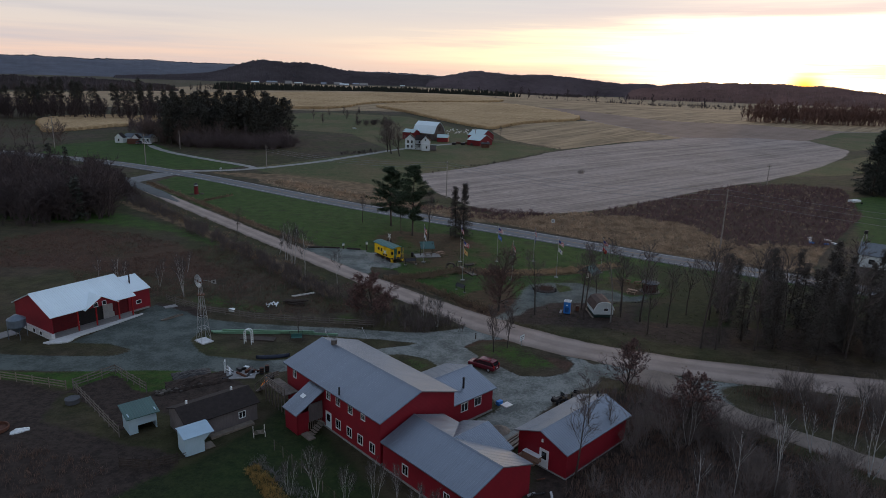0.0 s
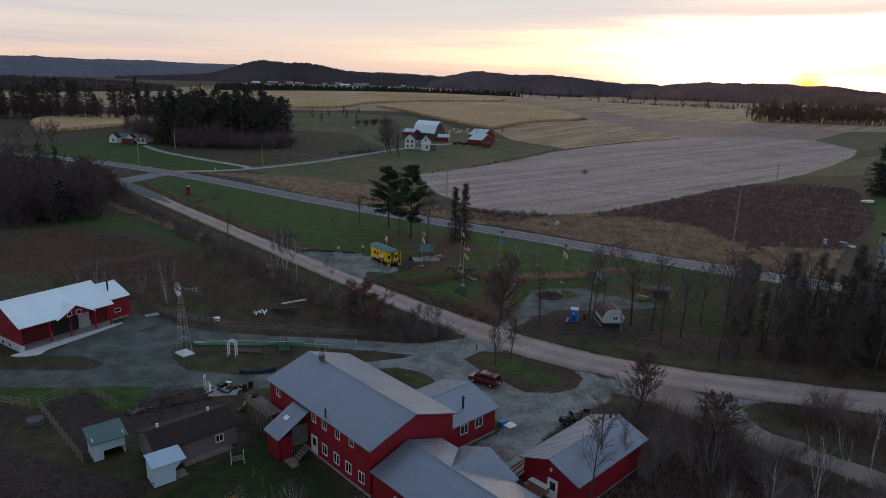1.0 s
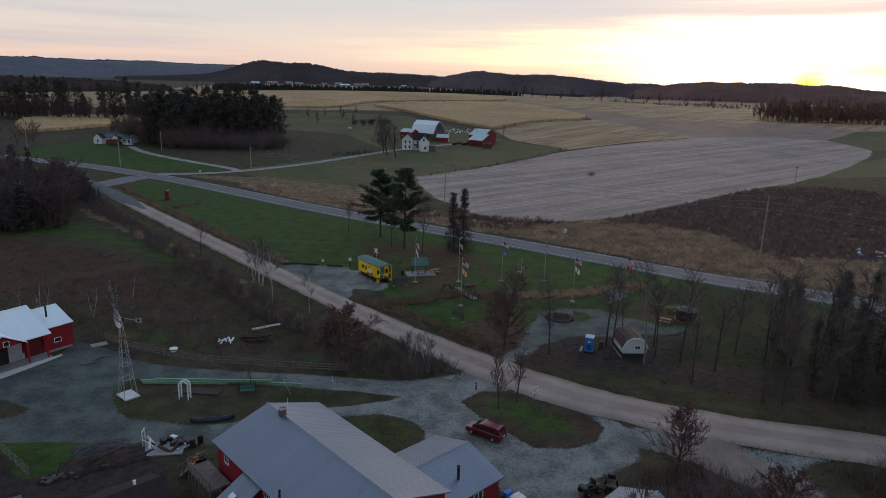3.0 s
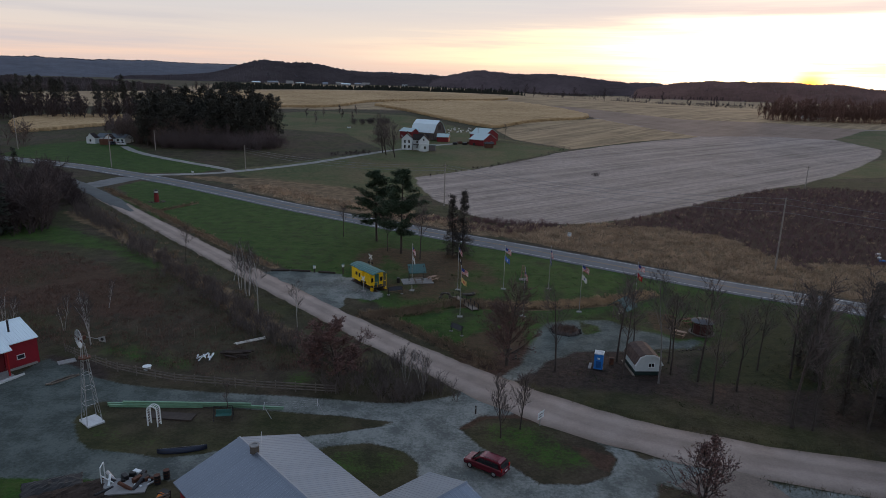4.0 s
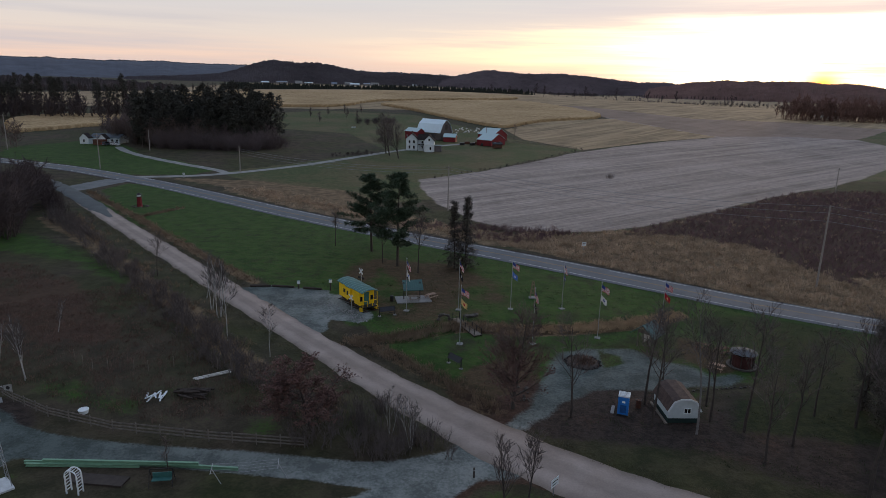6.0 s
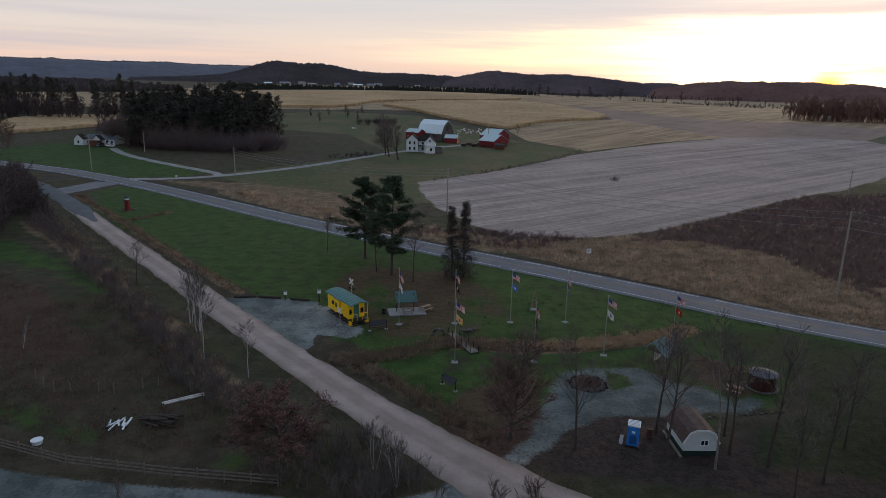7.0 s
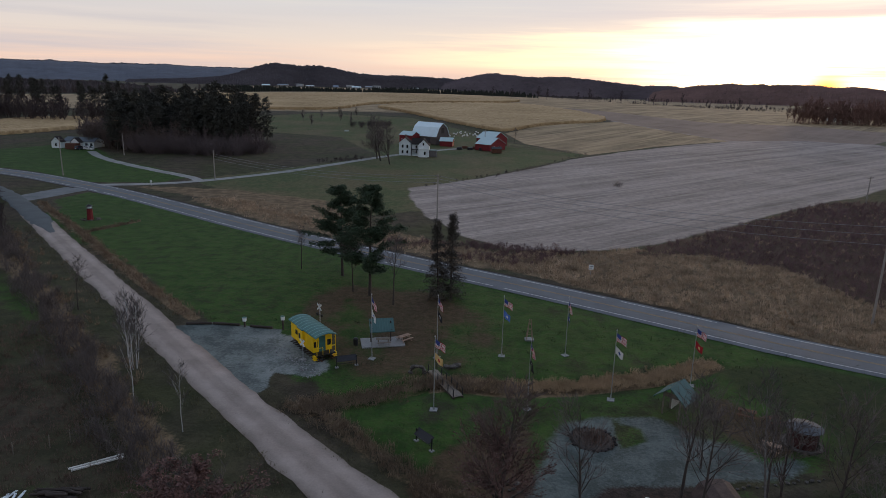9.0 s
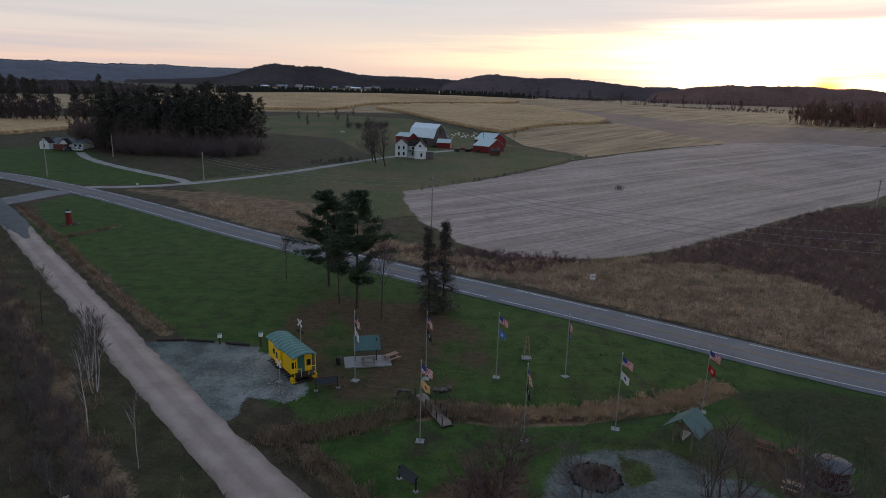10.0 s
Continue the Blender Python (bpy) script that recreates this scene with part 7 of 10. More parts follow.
for k in range(13):
    s = -1 + 2 * k / 12
    w, h = 0.42 * (1 - s * s) ** 0.6 + 0.02, 0.36 + 0.1 * s * s
    lp = [bm.verts.new((s * 2.3, w * math.cos(a), h * math.sin(a))) for a in np.linspace(0, math.pi, 9)]
    if prev:
        for i in range(8):
            bm.faces.new((prev[i], prev[i + 1], lp[i + 1], lp[i]))
    prev = lp
part("hull", bm, plain("dark_blue_hull", (0.012, 0.018, 0.034), 0.4), cn)
part("keel", boxm(-2.0, 2.0, -0.02, 0.02, 0.34, 0.40), dark_metal, cn)

# round stock tank, feed tub, junk, timber
tk = thing("stock_tank", "round galvanised water tank beside the paddock fence", "water tank", on(-43.4, 69.9))
part("tub", ring(bmesh.new(), 0.8, 0.74, 0, 0.55, 24), slate_metal, tk)
part("water", rod(bmesh.new(), (0, 0, 0.40), (0, 0, 0.42), 0.735, 0.735, 24), glass_dark, tk)
part("rim", ring(bmesh.new(), 0.84, 0.73, 0.52, 0.58, 24), slate_metal, tk)
single("round_feeder", ring(bmesh.new(), 1.3, 1.2, 0, 0.35, 20), rust_metal, "dark round hay feeder on the paddock dirt", "feeder", on(-48.2, 63.4))
jk = random.Random(12)
for k in range(9):
    m_ = [white_paint, rust_metal, dark_metal, galvanised, dark_metal][k % 5]
    single("scrap_part", rods([((0, 0, 0.05), (0.5 + jk.random() * 1.1, jk.random() - 0.5, 0.1 + jk.random() * 0.7))], 0.10 + jk.random() * 0.12, 7), m_, "piece of scrap machinery on a pale slab", "scrap", on(-27.5 + jk.random() * 3.6, 77.6 + jk.random() * 2.0, jk.random() * 360), "scrap beside the drive")
single("scrap_slab", boxm(-2.2, 2.2, -1.2, 1.2, -0.02, 0.1), concrete, "pale concrete slab strewn with scrap", "slab", on(-26.3, 78.4, 10))
for k in range(14):
    single("scrap_part", boxm(-0.25 - 0.3 * jk.random(), 0.3, -0.2, 0.22, 0, 0.2 + 0.35 * jk.random(), 0.05), [dark_metal, black_plastic, rust_metal, dark_metal, white_paint][k % 5], "dark piece of scrap heaped beside the slab", "scrap", on(-26.6 + jk.random() * 2.8, 79.2 + jk.random() * 1.2, jk.random() * 180), "scrap beside the slab")
for k, (x, y) in enumerate(((-23.4, 79.0), (-22.9, 79.8))):
    dr = thing("oil_drum", "dark rusty drum standing beside the scrap", "drum", on(x, y, 40 * k), "drums by the scrap")
    part("shell", rod(bmesh.new(), (0, 0, 0), (0, 0, 0.86), 0.29, 0.29, 14), dark_metal, dr)
    for z in (0.28, 0.57):
        part("hoop", ring(bmesh.new(), 0.31, 0.28, z, z + 0.04, 14), rust_metal, dr)
    part("lid", rod(bmesh.new(), (0, 0, 0.85), (0, 0, 0.88), 0.27, 0.27, 14), rust_metal, dr)
gt = thing("hoist_stand", "white metal frame standing on the slab", "frame", on(-28.2, 78.6, 10))
part("post", rods([((0, 0, 0), (0, 0, 1.7))], 0.05), white_paint, gt)
part("post", rods([((0, 0.9, 0), (0, 0.9, 1.7))], 0.05), white_paint, gt)
part("bar", rods([((0, 0, 1.7), (0, 0.9, 1.7))], 0.05), white_paint, gt)
part("brace", rods([((0, 0, 0.9), (1.0, 0, 0.1))], 0.05), white_paint, gt)


def crumpled(lx, ly, nx_, ny_, rise, seed):
    """A sheet lying over a low heap, with folds and ragged edges."""
    bm = bmesh.new()
    rr = random.Random(seed)
    g = [[bm.verts.new((lx * (i / nx_ - 0.5) + rr.uniform(-0.12, 0.12), ly * (j / ny_ - 0.5) + rr.uniform(-0.12, 0.12),
                        0.03 + rise * (math.sin(math.pi * i / nx_) * math.sin(math.pi * j / ny_)) ** 0.6 * rr.uniform(0.55, 1.1) + rr.uniform(0, 0.05))) for j in range(ny_ + 1)] for i in range(nx_ + 1)]
    for i in range(nx_):
        for j in range(ny_):
            bm.faces.new((g[i][j], g[i + 1][j], g[i + 1][j + 1], g[i][j + 1]))
    rim = [g[i][0] for i in range(nx_ + 1)] + [g[nx_][j] for j in range(1, ny_ + 1)] + [g[i][ny_] for i in range(nx_ - 1, -1, -1)] + [g[0][j] for j in range(ny_ - 1, 0, -1)]
    low = [bm.verts.new((v.co.x * 1.04, v.co.y * 1.04, -0.05)) for v in rim]
    for k in range(len(rim)):
        bm.faces.new((rim[k], low[k], low[(k + 1) % len(rim)], rim[(k + 1) % len(rim)]))
    return bm


single("feed_sack", crumpled(1.7, 0.7, 9, 5, 0.28, 21), white_paint, "torn white plastic sack lying on the paddock dirt", "sack", on(-45.5, 63.3, 35))
single("soil_mound", crumpled(7.5, 3.4, 16, 10, 0.5, 8), bpy.data.materials["earth_and_grass"], "long low heap of bare soil behind the poultry house", "soil heap", on(-30.8, 76.2, 32))
for k in range(40):
    sz = 0.12 + 0.22 * jk.random()
    single("loose_stone", boxm(-sz, sz, -sz * 0.7, sz * 0.7, 0, sz, sz * 0.3), fieldstone, "loose grey stone on the soil behind the poultry house", "stone", on(-35.2 + 6.4 * (k / 40) + jk.random() * 1.3, 71.6 + 5.2 * (k / 40) + jk.random() * 1.3, jk.random() * 180), "stones behind the poultry house")
single("black_tarp", crumpled(4.6, 2.6, 14, 9, 0.34, 5), black_plastic, "black plastic sheet weighed down over a soil heap", "tarpaulin", on(-32.4, 78.2, 28))
bn = thing("garden_seat_frame", "weathered white timber seat frame on the dark lawn", "garden seat", on(-19.5, 63.8, 20))
for y in (-0.36, -0.12, 0.12, 0.36):
    part("seat_slat", boxm(-0.62, 0.62, y - 0.04, y + 0.04, 0.36, 0.40), old_wood, bn)
for x in (-0.6, 0.6):
    part("side_rail", boxm(x - 0.03, x + 0.03, -0.5, 0.5, 0.30, 0.36), stone_white, bn)
    for y in (-0.5, 0.5):
        part("post", boxm(x - 0.035, x + 0.035, y - 0.035, y + 0.035, 0, 0.95 if y > 0 else 0.6), stone_white, bn)
sl_ = thing("toy_slide", "orange and dark plastic play slide beside the deck", "toy", on(-22.0, 75.6, 70))
part("slide", boxm(-0.9, 0.9, -0.25, 0.25, 0, 0.08), plain("orange_plastic", (0.6, 0.17, 0.02), 0.4), sl_, "", Matrix.Translation((0, 0, 0.5)) @ Matrix.Rotation(radians(-30), 4, "Y"))
part("tower", boxm(0.6, 1.3, -0.4, 0.4, 0, 1.0), black_plastic, sl_)
# stacked timber, crates and clutter between workshop and garage
for k, (x, y, z) in enumerate(((9.6, 60.2, 0.0), (10.0, 59.8, 0.62))):
    single("timber_crate", boxm(-1.0, 1.0, -0.35, 0.35, 0, 0.6), new_wood, "new plywood crate with a white cover stacked by the garage", "crate", on(x, y, -45, z))
single("crate_cover", boxm(-1.05, 1.05, -0.4, 0.4, 0, 0.05), white_paint, "white sheet lying on the plywood crate", "cover", on(10.0, 59.8, -45, 1.22))
for k in range(5):
    single("timber_beam", boxm(-2.6, 2.6, -0.1, 0.1, 0, 0.2), old_wood, "weathered timber beam stacked on the yard", "timber", on(8.6 + 0.28 * k, 64.8 - 0.2 * k, 48 + k, 0.0 if k < 3 else 0.2), "timber stack in the yard")
single("leaf_heap", rod(bmesh.new(), (0, 0, 0), (0, 0, 0.6), 1.2, 0.2, 12), old_wood, "low heap of wood chips in the yard", "heap", on(7.2, 66.3))
for k in range(7):
    single("scrap_part", rods([((0, 0, 0.1), (0.6 + 0.7 * jk.random(), 0.2, 0.12 + jk.random() * 0.3))], 0.07 + 0.08 * jk.random(), 7), [galvanised, dark_metal, rust_metal][k % 3], "loose pipe and metal scrap by the workshop wing", "scrap", on(8.3 + jk.random() * 3.0, 53.0 + jk.random() * 4.0, jk.random() * 360), "scrap by the workshop wing")
single("blue_cooler", boxm(-0.4, 0.4, -0.25, 0.25, 0, 0.5, 0.04), tarp_blue, "blue and white plastic box on a pallet", "box", on(7.6, 72.4, 40))
single("pallet", boxm(-0.6, 0.6, -0.5, 0.5, 0, 0.13), stone_white, "pale wooden pallet by the annex", "pallet", on(8.5, 72.2, 40))
# pasture clutter
for k, (x, y, rz, ln) in enumerate(((-25.0, 111.9, 36, 4.4), (-24.7, 111.6, 35, 4.2))):
    bm = bmesh.new()
    box(bm, -ln / 2, ln / 2, -0.07, 0.07, 0.0, 0.14)
    single("timber_rail", bm, stone_white, "long pale timber lying in the pasture grass", "timber", on(x, y, rz, 0.0 if k < 2 else 0.25), "pale timbers in the pasture")
for k in range(26):
    single("firewood_log", rods([((0, 0, 0.12), (1.6 + jk.random() * 1.2, 0, 0.12 + jk.random() * 0.1))], 0.11, 6), dark_wood, "dark log in a heap of brush", "log", on(-27.6 + jk.random() * 2.6, 106.0 + jk.random() * 1.6, jk.random() * 50 - 25, 0.22 * (k % 3)), "brush pile in the pasture")
for k in range(9):
    single("white_board", boxm(-0.7, 0.7, -0.09, 0.09, 0, 0.06), white_paint, "loose white board on the pasture grass", "board", on(-30.6 + jk.random() * 2.6, 105.5 + jk.random() * 1.4, 60 + jk.random() * 60, 0.06 * (k % 3)), "white boards in the pasture")
tubm = thing("white_tub", "small white plastic tub by the pasture fence", "tub", on(-34.8, 102.1))
part("tub", rod(bmesh.new(), (0, 0, 0), (0, 0, 0.42), 0.42, 0.5, 16), white_paint, tubm)
part("rim", ring(bmesh.new(), 0.54, 0.46, 0.38, 0.44, 16), white_paint, tubm)
for k in range(12):
    single("fence_post", rods([((0, 0, 0), (0.02, 0, 1.3))], 0.05, 6), old_wood, "bare weathered post in the pasture grass", "post", on(-44 + k * 2.1 + jk.random(), 112.0 + jk.random() * 3.5), "old posts in the pasture")
for k in range(8):
    single("lumber_stack_board", boxm(-1.5, 1.5, -0.12, 0.12, 0, 0.08), old_wood, "weathered board in a low stack by the barn", "board", on(-43.6 + 0.22 * (k % 4), 98.3 + 0.14 * (k % 4), 55 + 3 * (k % 3), 0.08 * (k // 4)), "board stack by the barn")


# ---------- utility poles and wires ----------
def utility_pole(x, y, h, rz, label="grey wooden utility pole with crossarm and insulators"):
    p = thing("utility_pole", label, "utility pole", on(x, y, rz), "utility poles")
    part("pole", rod(bmesh.new(), (0, 0, -0.2), (0, 0, h), 0.19, 0.13, 10), pole_wood, p)
    part("crossarm", boxm(-1.2, 1.2, -0.06, 0.06, h - 0.65, h - 0.52), old_wood, p)
    for k in (-1.1, -0.4, 0.4, 1.1):
        part("insulator", rod(bmesh.new(), (k, 0, h - 0.52), (k, 0, h - 0.36), 0.05, 0.035, 8), dark_metal, p)
    return p


POLES = [(1.0, 215.5, 12.3), (68.5, 155.0, 15.0), (-74.9, 273.3, 9.6), (-132.5, 326.3, 9.0)]
for x, y, h in POLES:
    utility_pole(x, y, h, -54)
for x, y, h in ((132, 263.8, 8.5), (-125.9, 273.2, 12.5), (-190.2, 317.6, 15.0), (18, 392, 8.5)):
    utility_pole(x, y, h, 20)


def cable(a, b, sag, off=0.0):
    bm = bmesh.new()
    d = Vector((b[1] - a[1], -(b[0] - a[0]), 0)).normalized() * off
    pts = [Vector(a).lerp(Vector(b), k / 14) + d - Vector((0, 0, sag * 4 * (k / 14) * (1 - k / 14))) for k in range(15)]
    side = Vector((b[1] - a[1], -(b[0] - a[0]), 0)).normalized() * 0.035
    rings = [[bm.verts.new(p + o) for o in (side, Vector((0, 0, 0.035)), -side, Vector((0, 0, -0.035)))] for p in pts]
    for r0, r1 in zip(rings, rings[1:]):
        for i in range(4):
            bm.faces.new((r0[i], r0[(i + 1) % 4], r1[(i + 1) % 4], r1[i]))
    bm.faces.new(rings[0][::-1])
    bm.faces.new(rings[-1])
    single("power_cable", bm, wire_grey, "thin dark overhead power cable", "cable", None, "power cables")


for drop in (0.2, 1.4, 2.9):
    cable((1.0, 215.5, 12.2 - 0.6 * drop), (68.5, 155.0, 15.0 - drop), 1.8)
    cable((68.5, 155.0, 15.0 - drop), (180, 78, 15.0 - drop), 2.0)
    cable((1.0, 215.5, 12.2 - 0.6 * drop), (-74.9, 273.3, 9.4 - 0.6 * drop), 1.8)

# ---------- trees and bushes ----------
def fast_mesh(name, V, F, mat):
    """A mesh from arrays; F has rows of three or four."""
    me = bpy.data.meshes.new(name)
    V, F = np.asarray(V, np.float32), np.asarray(F, np.int32)
    k = F.shape[1]
    me.vertices.add(len(V))
    me.vertices.foreach_set("co", V.ravel())
    me.loops.add(F.size)
    me.loops.foreach_set("vertex_index", F.ravel())
    me.polygons.add(len(F))
    me.polygons.foreach_set("loop_start", np.arange(0, F.size, k, dtype=np.int32))
    me.update(calc_edges=True)
    me.materials.append(mat)
    return me


class Wood:
    """Collects tapering limbs as open tubes."""

    def __init__(self):
        self.V, self.F, self.turn = [], [], 0.0

    def limb(self, pts, r0, r1, sides):
        n = len(pts)
        base = len(self.V)
        if sides == 1:
            # the finest twigs: flat slivers
            self.turn += 2.4
            d = (pts[-1] - pts[0]).normalized()
            x = d.cross(Vector((math.cos(self.turn), math.sin(self.turn), 0.5 * math.sin(1.7 * self.turn)))).normalized()
            for k, p in enumerate(pts):
                r = 1.25 * (r0 + (r1 - r0) * k / (n - 1))
                self.V += [p - x * r, p + x * r]
            self.F += [(base + 2 * k, base + 2 * k + 1, base + 2 * k + 3, base + 2 * k + 2) for k in range(n - 1)]
            return
        for k, p in enumerate(pts):
            d = (pts[min(k + 1, n - 1)] - pts[max(k - 1, 0)]).normalized()
            x = d.orthogonal().normalized()
            y = d.cross(x)
            r = r0 + (r1 - r0) * k / (n - 1)
            for i in range(sides):
                a = 2 * math.pi * i / sides
                self.V.append(p + x * (r * math.cos(a)) + y * (r * math.sin(a)))
        for k in range(n - 1):
            for i in range(sides):
                j = (i + 1) % sides
                self.F.append((base + k * sides + i, base + k * sides + j, base + (k + 1) * sides + j, base + (k + 1) * sides + i))

    def arrays(self):
        return np.array([tuple(v) for v in self.V]), np.array(self.F)


def bent(rnd, start, d, length, n, wander, lift):
    pts = [Vector(start)]
    d = Vector(d).normalized()
    for k in range(n):
        d = (d + Vector((rnd.uniform(-1, 1), rnd.uniform(-1, 1), rnd.uniform(-1, 1))) * wander + Vector((0, 0, lift))).normalized()
        pts.append(pts[-1] + d * (length / n))
    return pts


def side_dir(rnd, d, spread):
    x = d.orthogonal().normalized()
    a = rnd.uniform(0, 2 * math.pi)
    s = x * math.cos(a) + d.cross(x) * math.sin(a)
    return (d * math.cos(spread) + s * math.sin(spread)).normalized()


def at_frac(pts, f):
    k = f * (len(pts) - 1)
    i = min(int(k), len(pts) - 2)
    return pts[i].lerp(pts[i + 1], k - i), (pts[i + 1] - pts[i]).normalized()


def bare(seed, h, r=0.16, first=0.3, limbs=14, forks=5, twigs=5, spread=0.75, lift=0.10, stems=1, fine=0.014):
    """A leafless broadleaf tree. Returns arrays of the trunk and limbs, of the twigs, and the twig ends."""
    rnd = random.Random(seed)
    big, small, tips = Wood(), Wood(), []
    for s in range(stems):
        d0 = Vector((rnd.uniform(-1, 1), rnd.uniform(-1, 1), 0)) * (0.05 if stems == 1 else 0.30) + Vector((0, 0, 1))
        hh = h * (1 if s == 0 else rnd.uniform(0.7, 0.98))
        tr = bent(rnd, (rnd.uniform(-0.2, 0.2) * (stems > 1), rnd.uniform(-0.2, 0.2) * (stems > 1), -0.1), d0, hh, 8, 0.07, 0.06)
        big.limb(tr, r * (1 if s == 0 else 0.75), 0.02, 6)
        for k in range(limbs):
            f = first + (0.97 - first) * (k + rnd.random()) / limbs
            p, d = at_frac(tr, f)
            ln = hh * (0.16 + 0.34 * (1 - f)) * rnd.uniform(0.7, 1.2)
            lb = bent(rnd, p, side_dir(rnd, d, spread * rnd.uniform(0.7, 1.2)), ln, 4, 0.12, lift)
            big.limb(lb, max(0.018, r * 0.42 * (1.1 - f)), 0.012, 4)
            for j in range(forks):
                q, e = at_frac(lb, rnd.uniform(0.25, 1.0))
                br = bent(rnd, q, side_dir(rnd, e, 0.65), ln * rnd.uniform(0.3, 0.55), 3, 0.14, lift * 0.8)
                small.limb(br, fine * 1.6, fine * 0.8, 1)
                for i in range(twigs):
                    u, e2 = at_frac(br, rnd.uniform(0.2, 1.0))
                    tw = bent(rnd, u, side_dir(rnd, e2, 0.6), ln * rnd.uniform(0.14, 0.3), 2, 0.15, lift)
                    small.limb(tw, fine, fine * 0.45, 1)
                    tips.append((u, tw[-1]))
    return big.arrays(), small.arrays(), tips


def leaf_cloud(seed, tips, per, size, keep=1.0, squash=1.0):
    """Small two-triangle leaves scattered along the twigs."""
    rnd = np.random.RandomState(seed)
    T = np.array([[tuple(a), tuple(b)] for a, b in tips])
    T = T[rnd.rand(len(T)) < keep]
    T = np.repeat(T, per, 0)
    f = rnd.rand(len(T), 1)
    c = T[:, 0] * (1 - f) + T[:, 1] * f + rnd.normal(0, size * 0.9, (len(T), 3))
    a = rnd.normal(size=(len(T), 3))
    a /= np.linalg.norm(a, axis=1, keepdims=True)
    b = np.cross(a, rnd.normal(size=(len(T), 3)))
    b /= np.linalg.norm(b, axis=1, keepdims=True)
    s = size * (0.6 + 0.8 * rnd.rand(len(T), 1))
    V = np.stack([c - a * s, c + b * s * 0.55, c + a * s, c - b * s * 0.55], 1)
    return V.reshape(-1, 3), np.arange(len(V) * 4).reshape(-1, 4)


def needle_cloud(seed, tips, per, length, width, keep=1.0):
    """Thin sprays of needles lying out along the twigs."""
    rnd = np.random.RandomState(seed)
    T = np.array([[tuple(a), tuple(b)] for a, b in tips])
    T = T[rnd.rand(len(T)) < keep]
    T = np.repeat(T, per, 0)
    f = rnd.rand(len(T), 1)
    c = T[:, 0] * (1 - f) + T[:, 1] * f + rnd.normal(0, length * 0.45, (len(T), 3)) * (1, 1, 0.45)
    a = rnd.normal(size=(len(T), 3)) * (1, 1, 0.35) + (T[:, 1] - T[:, 0]) * 0.8
    a /= np.linalg.norm(a, axis=1, keepdims=True)
    b = np.cross(a, rnd.normal(size=(len(T), 3)) * 0.5 + (0, 0, 1))
    b /= np.linalg.norm(b, axis=1, keepdims=True)
    s = 0.6 + 0.8 * rnd.rand(len(T), 1)
    V = np.stack([c - a * s * length * 0.5, c + b * s * width, c + a * s * length * 0.5, c - b * s * width], 1)
    return V.reshape(-1, 3), np.arange(len(V) * 4).reshape(-1, 4)


def needle_tree(seed, h, crown_from, width, tiers, per_tier, tufts, tuft, droop, ragged_=0.35, taper=1.0, r=0.2):
    """A conifer: trunk, whorls of limbs, and tufts of needles along them."""
    rnd = random.Random(seed)
    w, tips = Wood(), []
    tr = bent(rnd, (0, 0, -0.1), (0, 0, 1), h, 9, 0.025, 0.05)
    w.limb(tr, r, 0.03, 7)
    for k in range(tiers):
        f = crown_from + (0.99 - crown_from) * k / (tiers - 1)
        shape = (1 - ((f - crown_from) / (1 - crown_from)) ** 1.0) ** taper if taper else 1.0
        if taper < 0.9:
            shape *= min(1, 0.55 + 2.4 * (f - crown_from))
        for j in range(per_tier):
            if rnd.random() < ragged_ * 0.5:
                continue
            p, d = at_frac(tr, min(0.999, max(0.02, f + rnd.uniform(-0.02, 0.02))))
            a = rnd.uniform(0, 2 * math.pi)
            ln = width * max(0.10, shape) * rnd.uniform(1 - ragged_, 1.05)
            lb = bent(rnd, p, (math.cos(a), math.sin(a), droop + 0.5 * (f - 0.5)), ln, 3, 0.08, 0.03)
            w.limb(lb, 0.035, 0.012, 3)
            for i in range(tufts):
                q, e = at_frac(lb, rnd.uniform(0.30, 1.0))
                tips.append((q, q + side_dir(rnd, e, 0.9) * tuft))
    return w.arrays(), tips


def tree_thing(name, label, cat, trunk, crown, m, group="", crown2=None):
    t = thing(name, label, cat, m, group)
    part("trunk", trunk, None, t)
    part("crown", crown, None, t)
    if crown2:
        part("foliage", crown2, None, t)
    return t


def planted(x, y, rnd, s=1.0, sz=1.0):
    return on(x, y, rnd.uniform(0, 360), -0.05) @ Matrix.Diagonal((s, s, s * sz, 1))


tr_rnd = random.Random(77)

